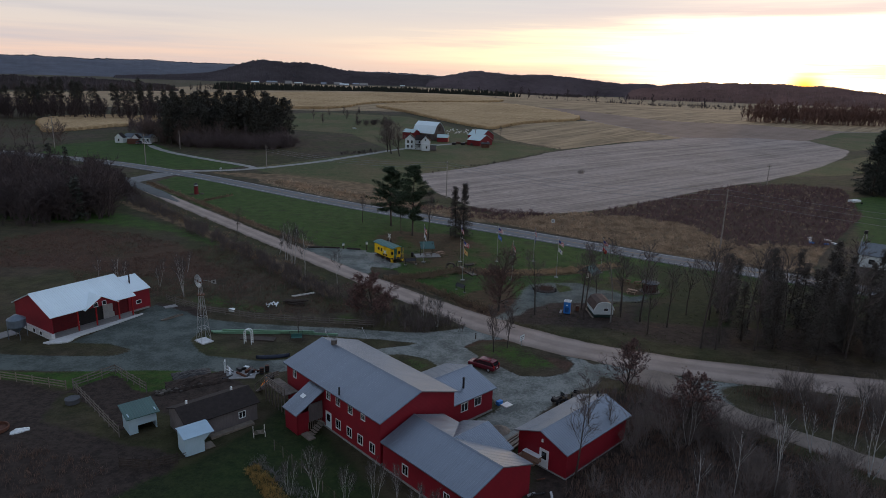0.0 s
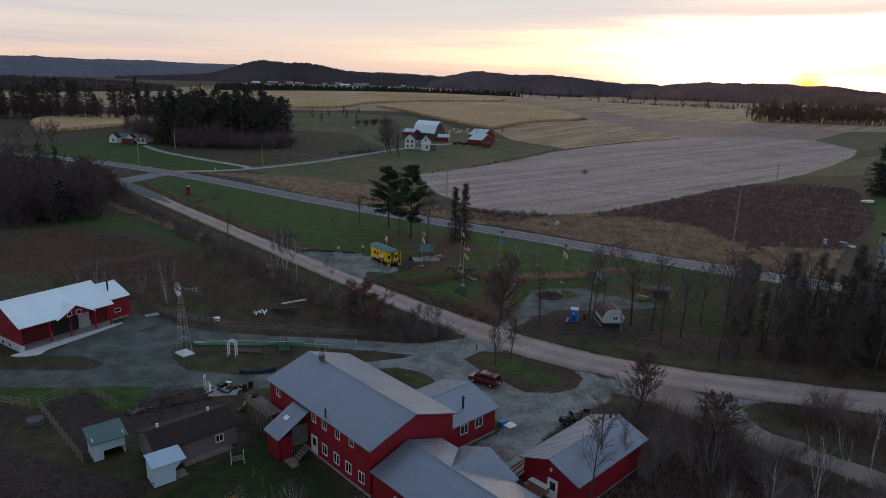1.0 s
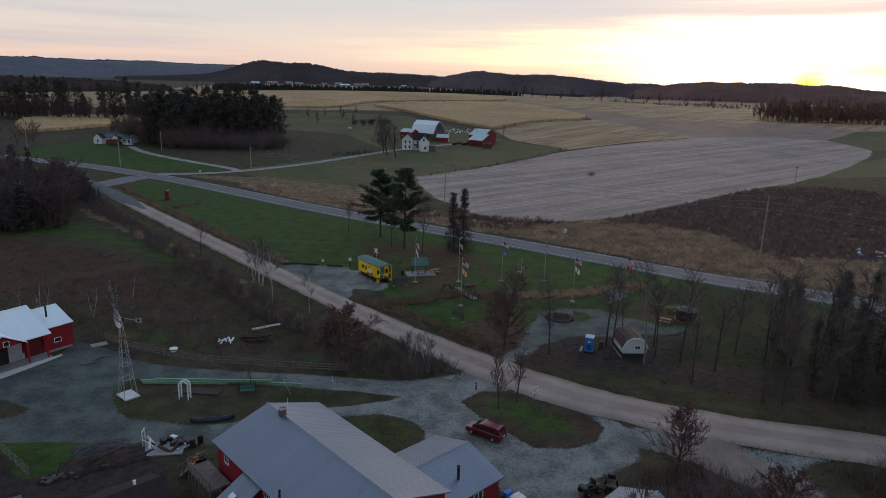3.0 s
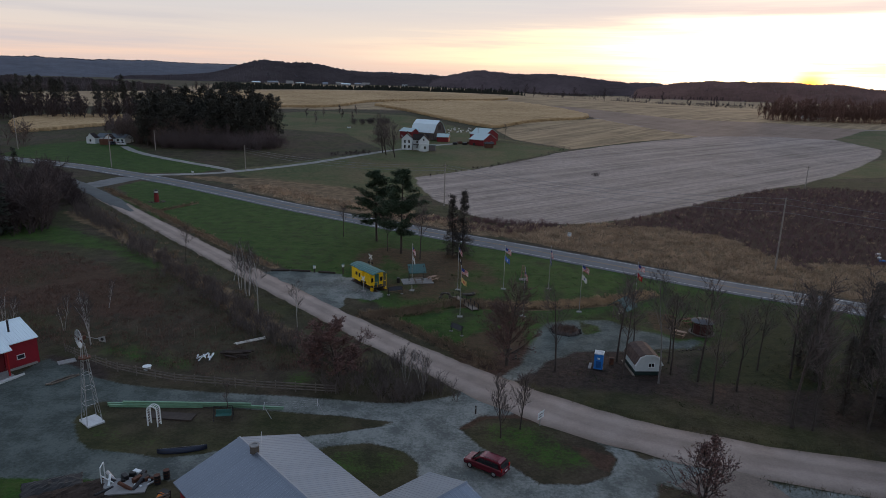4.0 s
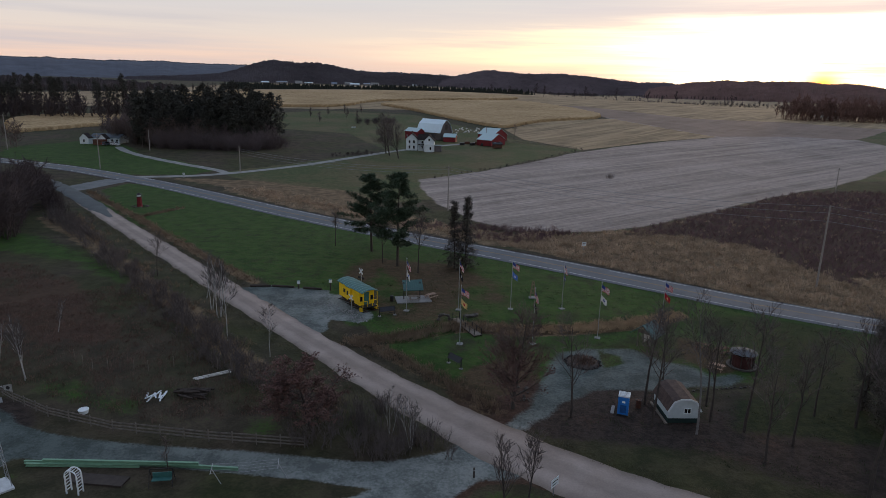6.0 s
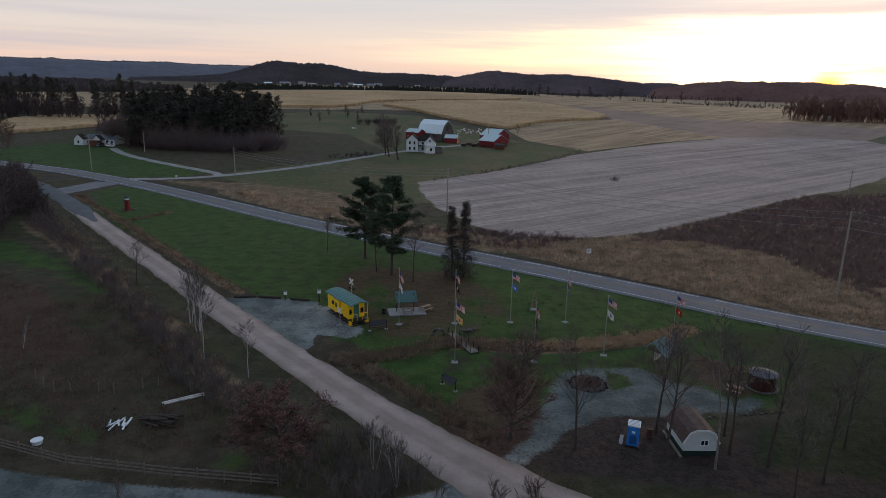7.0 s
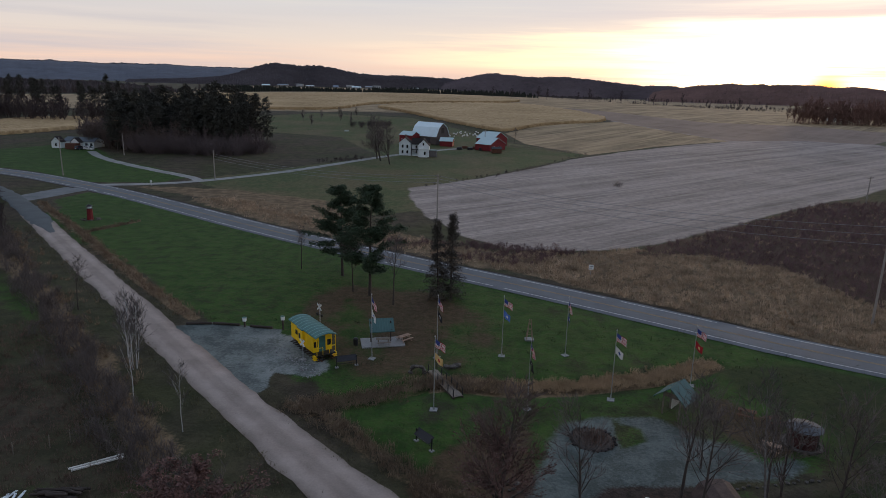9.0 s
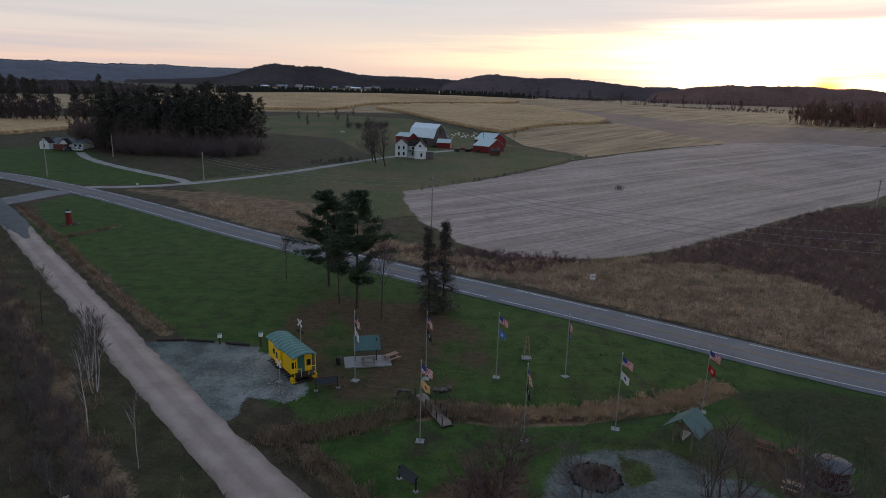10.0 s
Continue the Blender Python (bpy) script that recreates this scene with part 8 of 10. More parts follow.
# bare shade trees of the park, yard and roadside: a few forms, each planted several times
BARE = []
for i, (h, r, first, limbs, forks, twigs_, spread) in enumerate(((11.5, 0.17, 0.30, 16, 6, 5, 0.62), (10.5, 0.14, 0.38, 15, 6, 5, 0.55), (12.5, 0.18, 0.42, 17, 6, 5, 0.60))):
    a, b, tips = bare(100 + i, h, r, first, limbs, forks, twigs_, spread)
    BARE.append((fast_mesh("trunk", *a, bark), fast_mesh("crown", *b, twig), h))
SPOTS = [(16.2, 104.8, 10.2), (24.9, 108.2, 11.5), (24.3, 103.2, 11.9), (28.9, 114.6, 7.5), (30.9, 104.8, 10.0), (31.8, 108.4, 9.0), (41.9, 91.6, 12.0), (42.9, 106.8, 8.5), (33.7, 102.9, 13.0), (33.3, 97.3, 11.4), (39.9, 92.1, 14.2), (43.7, 94.6, 12.4), (47.8, 91.6, 13.0),
         (55.8, 99.0, 12.4), (60.3, 89.4, 13.6), (68.3, 97.6, 12.3), (50.2, 99.5, 11.8), (46.0, 104.5, 12.2), (64.0, 104.0, 11.0), (-3.4, 156.5, 10.0), (-22.0, 174.5, 7.9), (-10.6, 162.4, 10.2), (-48.8, 149.8, 6.9), (35.1, 418.2, 8.0),
         (-21.3, 91.6, 4.6), (16.2, 62.0, 8.0), (14.2, 57.6, 8.4), (18.6, 63.2, 7.0), (72, 110, 12), (78, 101, 12.5), (84, 94, 13), (58, 108.5, 11), (37.5, 100.5, 10.5)]
made_bare = {}
for k, (x, y, h) in enumerate(SPOTS):
    i = k % 3
    m = planted(x, y, tr_rnd, h / BARE[i][2])
    if i not in made_bare:
        made_bare[i] = tree_thing("bare_tree", "leafless broadleaf tree with grey-brown branches", "tree", BARE[i][0], BARE[i][1], m, "bare trees")
    else:
        copy_thing(made_bare[i], m)

a, b, tips = bare(130, 16.0, 0.28, 0.16, 20, 7, 6, 0.7, 0.12, 2, 0.022)
yard_tree = tree_thing("bare_tree", "tall leafless shade tree beside the old farmhouse", "tree", fast_mesh("trunk", *a, bark), fast_mesh("crown", *b, twig), planted(-27.1, 331.0, tr_rnd, 1.05), "bare trees")
copy_thing(yard_tree, planted(-22.3, 322.0, tr_rnd, 0.9))
copy_thing(yard_tree, planted(-29.5, 338.0, tr_rnd, 0.95))

# two slim bare trees on the island by the red car
a, b, tips = bare(140, 6.3, 0.10, 0.22, 18, 6, 5, 0.5, 0.16)
isl = tree_thing("bare_tree", "slim leafless young tree on the grass island", "tree", fast_mesh("trunk", *a, bark), fast_mesh("crown", *b, twig), planted(8.0, 88.4, tr_rnd), "bare trees")
copy_thing(isl, planted(10.2, 90.2, tr_rnd, 0.97))

# birches
BIRCH = []
for i, (h, stems) in enumerate(((8.6, 1), (7.5, 3), (6.5, 2))):
    a, b, tips = bare(160 + i, h, 0.062, 0.34, 10, 7, 5, 0.50, 0.16, stems, 0.010)
    BIRCH.append((fast_mesh("trunk", *a, birch), fast_mesh("crown", *b, plain("birch_twigs", (0.085, 0.075, 0.072), 0.9)) if i == 0 else fast_mesh("crown", *b, bpy.data.materials["birch_twigs"]), h))
made_birch = {}
for k, (x, y, h) in enumerate([(-31.8, 132.0, 8.6), (-31.0, 130.9, 8.0), (-51.8, 113.5, 5.4), (-26.8, 122.3, 9.0), (-45.6, 109.2, 6.6), (-50.5, 123.5, 5.0), (-19.7, 117.5, 6.7), (-57.5, 110.5, 5.6), (-33.2, 134.0, 8.4),
                               (29.0, 55.0, 7.0), (33.0, 55.2, 8.8), (41.1, 63.4, 7.0), (42.4, 62.4, 7.6), (44.8, 58.9, 7.0), (48.5, 62.5, 7.4), (46.6, 64.6, 7.2), (27.9, 64.3, 5.5), (-36.0, 139.0, 6.0), (-63.0, 114.0, 5.0), (51.5, 59.5, 7.0), (37.2, 62.0, 6.5), (24.5, 53.0, 6.0)]):
    i = (0, 1, 2)[k % 3] if k not in (9, 10) else 0
    m = planted(x, y, tr_rnd, h / BIRCH[i][2])
    if i not in made_birch:
        made_birch[i] = tree_thing("birch_tree", "leafless birch with slender white stems", "tree", BIRCH[i][0], BIRCH[i][1], m, "birches")
    else:
        copy_thing(made_birch[i], m)
sap = None
for k, (x, y, h) in enumerate([(-11.1, 53.2, 4.6), (-5.6, 52.6, 3.9), (-3.4, 52.2, 3.6), (-8.3, 52.2, 3.4), (-13.8, 53.5, 3.2), (0.2, 48.8, 3.6), (3.5, 47.2, 3.9), (-1.6, 50.2, 3.4), (-2.6, 100.0, 4.2), (-0.4, 97.6, 4.6)]):
    m = planted(x, y, tr_rnd, h / BIRCH[1][2])
    sap = copy_thing(made_birch[1], m)
    sap["label"] = "pale bare sapling clump of thin white stems"

# a tall grey-barked tree whose pale upper limbs stand out
a, b, tips = bare(165, 13.2, 0.13, 0.48, 12, 7, 5, 0.42, 0.14, 1, 0.012)
tree_thing("bare_tree", "tall slim leafless tree with pale upper limbs beside the shed", "tree", fast_mesh("trunk", *a, plain("pale_grey_bark", (0.150, 0.142, 0.138), 0.9, vary=0.4, fine=6)), fast_mesh("crown", *b, bpy.data.materials["birch_twigs"]), planted(28.55, 102.1, tr_rnd), "bare trees")

# oaks that keep their brown leaves
OAK = []
for i, (h, per, keep) in enumerate(((8.4, 11, 1.0), (7.0, 4, 0.8))):
    a, b, tips = bare(180 + i, h, 0.17, 0.10, 28, 8, 5, (1.15, 0.95)[i], (0.12, 0.05)[i])
    OAK.append((fast_mesh("trunk", *a, bark), fast_mesh("crown", *b, twig_dark), fast_mesh("foliage", *leaf_cloud(5 + i, tips, per, 0.085, keep), oak_leaf), h))
tree_thing("oak_tree", "broad oak holding dull red-brown dead leaves by the road", "tree", *OAK[0][:2], planted(-10.9, 100.6, tr_rnd, 1.42, 0.62), "oaks", OAK[0][2])
o1 = tree_thing("oak_tree", "small oak with sparse rust-brown leaves beside the garage", "tree", *OAK[1][:2], planted(24.4, 77.0, tr_rnd, 0.95), "oaks", OAK[1][2])
copy_thing(o1, planted(27.8, 65.0, tr_rnd, 1.2))
a, b, tips = bare(190, 10.6, 0.24, 0.10, 46, 9, 6, 1.02, 0.10)
low_tips = [t for t in tips if t[0].z < 7.2]
tree_thing("oak_tree", "large bare oak with dead brown leaves on its lower limbs", "tree", fast_mesh("trunk", *a, bark), fast_mesh("crown", *b, brown_twig), planted(10.1, 106.2, tr_rnd), "oaks", fast_mesh("foliage", *leaf_cloud(9, low_tips, 8, 0.075, 0.9), oak_leaf))

# tall pines and thin spruces by the highway
for k, (x, y, h, sd) in enumerate(((-13.9, 171.0, 16.2, 1), (-7.6, 160.6, 18.0, 2))):
    a, tips = needle_tree(200 + sd, h * 0.96, 0.28, 7.4, 13, 9, 50, 0.6, 0.08, 0.75, 0.45, 0.28)
    tree_thing("pine_tree", "tall white pine with a ragged dark green crown", "tree", fast_mesh("trunk", *a, bark), fast_mesh("crown", *needle_cloud(20 + k, tips, 8, 0.58, 0.048), needles), planted(x, y, tr_rnd), "pines by the highway")
for k, (x, y, h) in enumerate(((3.3, 160.2, 13.2), (5.4, 160.6, 14.0))):
    a, tips = needle_tree(220 + k, h * 0.98, 0.08, 3.2, 30, 8, 14, 0.5, -0.20, 0.75, 0.9, 0.18)
    tree_thing("spruce_tree", "thin dark spruce with sparse drooping branches", "tree", fast_mesh("trunk", *a, bark), fast_mesh("crown", *needle_cloud(30 + k, tips, 6, 0.44, 0.033, 0.75), grove_needles), planted(x, y, tr_rnd), "spruces by the highway")
SPR = []
for i in range(2):
    a, tips = needle_tree(230 + i, 12.5, 0.10, 2.6, 30, 7, 7, 0.5, -0.15, 0.6, 0.75, 0.18)
    SPR.append((fast_mesh("trunk", *a, bark), fast_mesh("crown", *needle_cloud(40 + i, tips, 7, 0.5, 0.031, 0.75), grove_needles)))
first_spr = {}
for k, (x, y, s) in enumerate([(56.8, 92.3, 1.05), (52.5, 96.0, 0.95), (62.5, 95.5, 1.0), (49.0, 108.5, 0.9), (66.0, 91.5, 1.05), (59.5, 101.5, 0.95), (72.5, 95.0, 1.1), (76.5, 104.0, 1.0), (54.0, 103.5, 0.85), (48.7, 103.8, 1.0), (81, 96, 1.1), (86, 102, 1.0), (69, 104.5, 0.9), (47.5, 95.5, 0.8), (55.5, 88.5, 1.0), (64.5, 100.5, 1.05), (70.5, 90.0, 1.0), (75, 99.5, 0.95), (58, 96.5, 0.9), (79, 90, 1.1), (61.5, 92.0, 1.0), (67.5, 96.5, 1.1), (73.5, 102, 1.05), (83, 91, 1.1), (51, 92.5, 0.85), (64, 88.5, 1.0), (57, 106, 0.95), (62, 109, 1.0), (67.5, 108, 0.9), (52.5, 110.5, 0.8), (72, 113, 0.95), (78, 109.5, 1.0)]):
    i = k % 2
    m = planted(x, y, tr_rnd, s)
    if i not in first_spr:
        first_spr[i] = tree_thing("spruce_tree", "dark slender spruce standing in the roadside grove", "tree", *SPR[i], m, "spruces of the grove")
    else:
        copy_thing(first_spr[i], m)
a, tips = needle_tree(250, 24.0, 0.04, 9.5, 24, 9, 18, 0.9, 0.05, 0.4, 0.7, 0.4)
big_pine = tree_thing("pine_tree", "broad dark pine beside the distant lawn", "tree", fast_mesh("trunk", *a, bark), fast_mesh("crown", *needle_cloud(50, tips, 4, 1.2, 0.12, 0.85), needles_dark), planted(165, 248, tr_rnd), "pines by the distant lawn")
copy_thing(big_pine, planted(178, 262, tr_rnd, 1.05))
copy_thing(big_pine, planted(184, 248, tr_rnd, 0.95))


def scatter(name, forms, places, label, cat, mat):
    """Many copies of array forms in one mesh: what nobody could count."""
    Vs, Fs, n = [], [], 0
    for x, y, s, sz, a, i in places:
        V, F = forms[i % len(forms)]
        c, q = math.cos(a), math.sin(a)
        W = np.empty_like(V)
        W[:, 0] = (V[:, 0] * c - V[:, 1] * q) * s + x
        W[:, 1] = (V[:, 0] * q + V[:, 1] * c) * s + y
        W[:, 2] = V[:, 2] * s * sz + land1(x, y)
        Vs.append(W)
        Fs.append(F + n)
        n += len(V)
    ob = new(name, fast_mesh(name, np.concatenate(Vs), np.concatenate(Fs), mat))
    return tagged(ob, label, cat, "", "stuff")


def in_poly(poly, n, seed):
    rnd = np.random.RandomState(seed)
    P = np.array(poly)
    out = []
    while len(out) < n:
        x, y = rnd.uniform(P[:, 0].min(), P[:, 0].max(), 4000), rnd.uniform(P[:, 1].min(), P[:, 1].max(), 4000)
        k = inside(x, y, poly)
        out += list(zip(x[k], y[k]))
    return out[:n]


def places(pts, seed, s0, s1, sz=0.15):
    rnd = random.Random(seed)
    return [(x, y, rnd.uniform(s0, s1), rnd.uniform(1 - sz, 1 + sz), rnd.uniform(0, 6.28), rnd.randrange(100)) for x, y in pts]


def near_line(line, half, n, seed):
    rnd = random.Random(seed)
    pts = along(line, 0.5)
    out = []
    for _ in range(n):
        x, y = rnd.choice(pts)
        out.append((x + rnd.gauss(0, half), y + rnd.gauss(0, half)))
    return out


# bushes: many thin stems from one root
def bush_form(seed, h, stems, twigs_, fine=0.012):
    rnd = random.Random(seed)
    w = Wood()
    for s in range(stems):
        st = bent(rnd, (rnd.uniform(-0.2, 0.2) * h, rnd.uniform(-0.2, 0.2) * h, 0), (rnd.uniform(-0.7, 0.7), rnd.uniform(-0.7, 0.7), 1), h * rnd.uniform(0.6, 1.0), 3, 0.12, 0.08)
        w.limb(st, fine * 1.7, fine * 0.7, 1)
        for t in range(twigs_):
            p, d = at_frac(st, rnd.uniform(0.3, 1.0))
            w.limb(bent(rnd, p, side_dir(rnd, d, 0.6), h * rnd.uniform(0.15, 0.35), 1, 0.15, 0.08), fine, fine * 0.5, 1)
    return w.arrays()


def blade_form(seed, h, n, spread, width):
    """A tuft of bent grass blades."""
    rnd = random.Random(seed)
    V, F = [], []
    for _ in range(n):
        a, l = rnd.uniform(0, 6.28), h * rnd.uniform(0.6, 1.1)
        x, y = rnd.gauss(0, spread), rnd.gauss(0, spread)
        lean = rnd.uniform(0.15, 0.7) * l
        c, s = math.cos(a), math.sin(a)
        k = len(V)
        w = width * rnd.uniform(0.6, 1.3)
        V += [(x - s * w, y + c * w, 0), (x + s * w, y - c * w, 0), (x + c * lean * 0.45 + s * w * 0.7, y + s * lean * 0.45 - c * w * 0.7, l * 0.62), (x + c * lean * 0.45 - s * w * 0.7, y + s * lean * 0.45 + c * w * 0.7, l * 0.62)]
        F.append((k, k + 1, k + 2, k + 3))
        V += [(x + c * lean, y + s * lean, l * 0.95), (x + c * lean * 1.05, y + s * lean * 1.05, l * 0.9)]
        F.append((k + 3, k + 2, k + 5, k + 4))
    return np.array(V), np.array(F)


BUSH = [bush_form(300 + i, 2.2, 14, 9) for i in range(3)]
BUSH_LOW = [bush_form(305 + i, 2.2, 8, 4, 0.020) for i in range(3)]
BUSH_BIG = [bush_form(310 + i, 5.0, 24, 16, 0.011) for i in range(3)]
TUFT = [blade_form(320 + i, 0.9, 15, 0.30, 0.032) for i in range(4)]
SHORT = [blade_form(330 + i, 0.32, 14, 0.30, 0.016) for i in range(3)]
WEED = [blade_form(340 + i, 0.6, 11, 0.35, 0.022) for i in range(3)]

def dark_patch(x, y):
    """Where brush has overgrown the dry grass."""
    return float(dark_side(x, y)) + 22 * (float(fbm(x, y, 14, 41)) - 0.5) + 16 * (float(fbm(x, y, 4, 42)) - 0.5) > 0


scatter("marsh_grass", TUFT, places(near_line(CREEK[len(CREEK) // 2:], 0.72, 1000, 1) + near_line([(8, 129.6), (20, 130.4), (38, 137.6)], 0.7, 650, 3), 1, 0.28, 0.60), "tall dry tan marsh grass along the creek", "grass", reed_tan)
scatter("creek_weeds", TUFT, places(near_line(CREEK[:len(CREEK) // 2 + 2], 0.9, 800, 21) + near_line(DITCH, 0.7, 380, 22), 21, 0.35, 0.75), "dull brown weeds along the creek bank", "weeds", dull_weed)
scatter("dry_grass", TUFT, places([p for p in in_poly(BRUSH, 15000, 4) if not dark_patch(*p) or random.Random(p[0]).random() < 0.035] + near_line([(-62, 240), (-36, 218), (-2, 194), (14, 184)], 2.6, 1000, 5), 2, 0.45, 0.95), "dry tan grass on the verge and rough field", "grass", tan_grass)
scatter("brush", BUSH_LOW, places([p for p in in_poly(BRUSH, 7500, 6) if dark_patch(*p)], 3, 0.25, 0.6), "purple-brown waist-high brush on the rough field", "brush", purple_brush)
scatter("roadside_weeds", TUFT, places([q for q in near_line([(-95, 199), (-88, 191.5), (-60, 161), (-37, 135), (-21, 115.5), (-8, 103.5)], 1.3, 1300, 7) if float(fbm(q[0], q[1], 5, 85)) > 0.48] + near_line(STRIP, 0.6, 700, 8) + near_line([(-75, 196.5), (-69.3, 209.2)], 0.4, 110, 9), 4, 0.35, 0.8), "tan roadside grass along the gravel road", "grass", dull_weed)
verge = [(x + o * 0.74, y + o * 0.67) for o in (-3.3, 3.4) for x, y in along([(-88, 203), (-50, 161), (-22.7, 130.5), (-5.5, 112), (2, 104.8)], 0.35)]
verge += [(x + o * 0.42, y + o * 0.9) for o in (-3.9, 4.0) for x, y in along([(10.6, 97), (18.5, 91.3), (25.7, 88), (33.5, 85.2), (55, 80.2), (70, 78)], 0.35) if o > 0 or x > 34]
vr = random.Random(91)
scatter("verge_grass", SHORT, places([(x + vr.gauss(0, 0.45), y + vr.gauss(0, 0.45)) for x, y in verge if vr.random() < 0.85 and not (-34 < x < -14 and x + y > 108.5 and y > 123)], 92, 0.6, 1.2), "short dull grass along the gravel road edges", "grass", plain("verge_grass", (0.085, 0.075, 0.040), 0.95, vary=0.45, scale=0.3, fine=3))
scatter("hedge_brush", BUSH, places(near_line([(-97, 198), (-90, 190.5), (-61, 158.5), (-38, 132), (-24, 115), (-12, 104), (-2, 99.5), (2, 97)], 1.3, 330, 9) + in_poly([(-12, 103), (-4, 104), (2, 98.6), (0, 95.4), (-8, 95.4), (-13, 97)], 34, 10), 5, 0.6, 1.2), "brown tangled hedge brush beside the gravel road", "brush", twig)
scatter("pasture_weeds", WEED, places(in_poly([(-75, 125), (-48, 148), (-34, 128), (-22, 112), (-14, 103), (-28, 100.5), (-46, 108), (-66, 112)], 3600, 11) + in_poly([(-104, 143), (-93, 158), (-74, 154), (-60, 145), (-75, 125), (-90, 122)], 2000, 77), 6, 0.35, 0.85), "brown dead weeds over the rough pasture", "weeds", brown_weed)
scatter("thicket", BUSH_BIG, places(in_poly([(22, 57), (30, 70), (40, 64), (52, 54), (44, 44), (20, 44), (15, 55)], 50, 12) + in_poly([(22, 66), (27, 74), (38, 66), (36, 58), (26, 58)], 16, 72) + [(20.6, 62.5), (22.2, 64.0), (23.6, 66.2), (24.6, 68.4), (25.8, 70.0)] + in_poly([(38.5, 77.5), (42, 71.5), (50, 68), (62, 66), (62, 73), (46, 77)], 18, 13), 7, 0.45, 1.0), "leafless grey thicket beside the side track", "brush", grey_brush)
scatter("undergrowth", WEED, places(in_poly([(20, 76), (27, 79.5), (34, 70), (52, 54), (40, 40), (15, 40), (12, 55), (22, 66)], 1900, 14) + in_poly([(39, 77.5), (44, 78), (62, 72.5), (62, 64), (44, 69)], 500, 15), 8, 0.6, 1.5), "brown undergrowth round the thicket", "weeds", brown_weed)
scatter("paddock_weeds", WEED, places(in_poly([(-75, 70), (-50, 62), (-34, 58), (-28, 50), (-60, 45)], 700, 16), 9, 0.5, 1.1), "dead weeds over the trodden paddock", "weeds", brown_weed)
scatter("fire_pit_weeds", WEED, places([(20 + 1.8 * math.cos(k) * (k % 7) / 7, 118.9 + 1.8 * math.sin(k) * (k % 7) / 7) for k in range(90)], 19, 0.6, 1.2), "dead brown weeds grown over the fire pit", "weeds", brown_weed)
scatter("golden_weeds", TUFT, places(in_poly([(-19.4, 57.1), (-18.2, 58.1), (-16.0, 55.8), (-13.5, 52.6), (-14.8, 51.0), (-16.6, 54.0)], 260, 17), 10, 0.22, 0.45), "golden dead weeds at the garden's edge", "weeds", plain("golden_weed", (0.34, 0.22, 0.075), 0.95, vary=0.45, scale=1.0, fine=5))
scatter("pale_weeds", WEED, places(near_line([(-18.6, 59.5), (-15.9, 56.6), (-13.9, 54.3), (-12, 52.4)], 0.40, 130, 91), 93, 0.3, 0.7), "bleached grey weeds in a row through the garden", "weeds", plain("bleached_weed", (0.19, 0.178, 0.185), 0.95, vary=0.3, scale=1.0))


def off_gravel(pts):
    """Leaves out the points that fall on the gravel pads."""
    P = np.array(pts)
    bad = inside(P[:, 0], P[:, 1], PARK_PAD) | inside(P[:, 0], P[:, 1], PIT_PAD) | inside(P[:, 0], P[:, 1], BALLAST) | inside(P[:, 0], P[:, 1], JUNCTION)
    return [q for q, b in zip(pts, bad) if not b]


lawn_pts = off_gravel([q for q in in_poly(PARK_LAWN, 3000, 18) if q[1] < 150])
scatter("lawn_tufts", SHORT, places(lawn_pts, 11, 0.5, 1.1), "short green grass tufts over the park lawn", "grass", plain("green_grass", (0.034, 0.050, 0.018), 0.9, vary=0.4, scale=0.2, fine=2))


# ---------- woods, fields and hills beyond ----------
def thin_form(seed, h, limbs, twigs_, fine):
    """A leafless wood's edge tree, light enough to stand by the hundred."""
    rnd = random.Random(seed)
    w = Wood()
    tr = bent(rnd, (0, 0, -0.2), (rnd.uniform(-0.1, 0.1), rnd.uniform(-0.1, 0.1), 1), h, 5, 0.07, 0.06)
    w.limb(tr, 0.15, 0.03, 3)
    for k in range(limbs):
        f = 0.15 + 0.82 * (k + rnd.random()) / limbs
        p, d = at_frac(tr, f)
        ln = h * (0.14 + 0.30 * (1 - f)) * rnd.uniform(0.7, 1.25)
        lb = bent(rnd, p, side_dir(rnd, d, rnd.uniform(0.45, 0.9)), ln, 2, 0.12, 0.12)
        w.limb(lb, fine * 2.0, fine * 0.9, 1)
        for j in range(twigs_):
            q, e = at_frac(lb, rnd.uniform(0.2, 1.0))
            w.limb(bent(rnd, q, side_dir(rnd, e, 0.7), ln * rnd.uniform(0.2, 0.5), 1, 0.1, 0.1), fine, fine * 0.4, 1)
    return w.arrays()


def crown_form(seed, h, fine):
    """A low spreading leafless tree with a broad twiggy crown."""
    rnd = random.Random(seed)
    w = Wood()
    for stem in range(2):
        tr = bent(rnd, (0, 0, -0.2), (rnd.uniform(-0.3, 0.3), rnd.uniform(-0.3, 0.3), 1), h * 0.8, 5, 0.12, 0.05)
        w.limb(tr, 0.11, 0.025, 3)
        for k in range(13):
            f = 0.2 + 0.78 * (k + rnd.random()) / 13
            p, d = at_frac(tr, f)
            ln = h * (0.22 + 0.24 * (1 - f)) * rnd.uniform(0.7, 1.2)
            lb = bent(rnd, p, side_dir(rnd, d, rnd.uniform(0.6, 1.1)), ln, 3, 0.14, 0.08)
            w.limb(lb, fine * 1.8, fine * 0.8, 1)
            for j in range(9):
                q, e = at_frac(lb, rnd.uniform(0.15, 1.0))
                w.limb(bent(rnd, q, side_dir(rnd, e, 0.8), ln * rnd.uniform(0.2, 0.5), 1, 0.1, 0.08), fine, fine * 0.4, 1)
    return w.arrays()


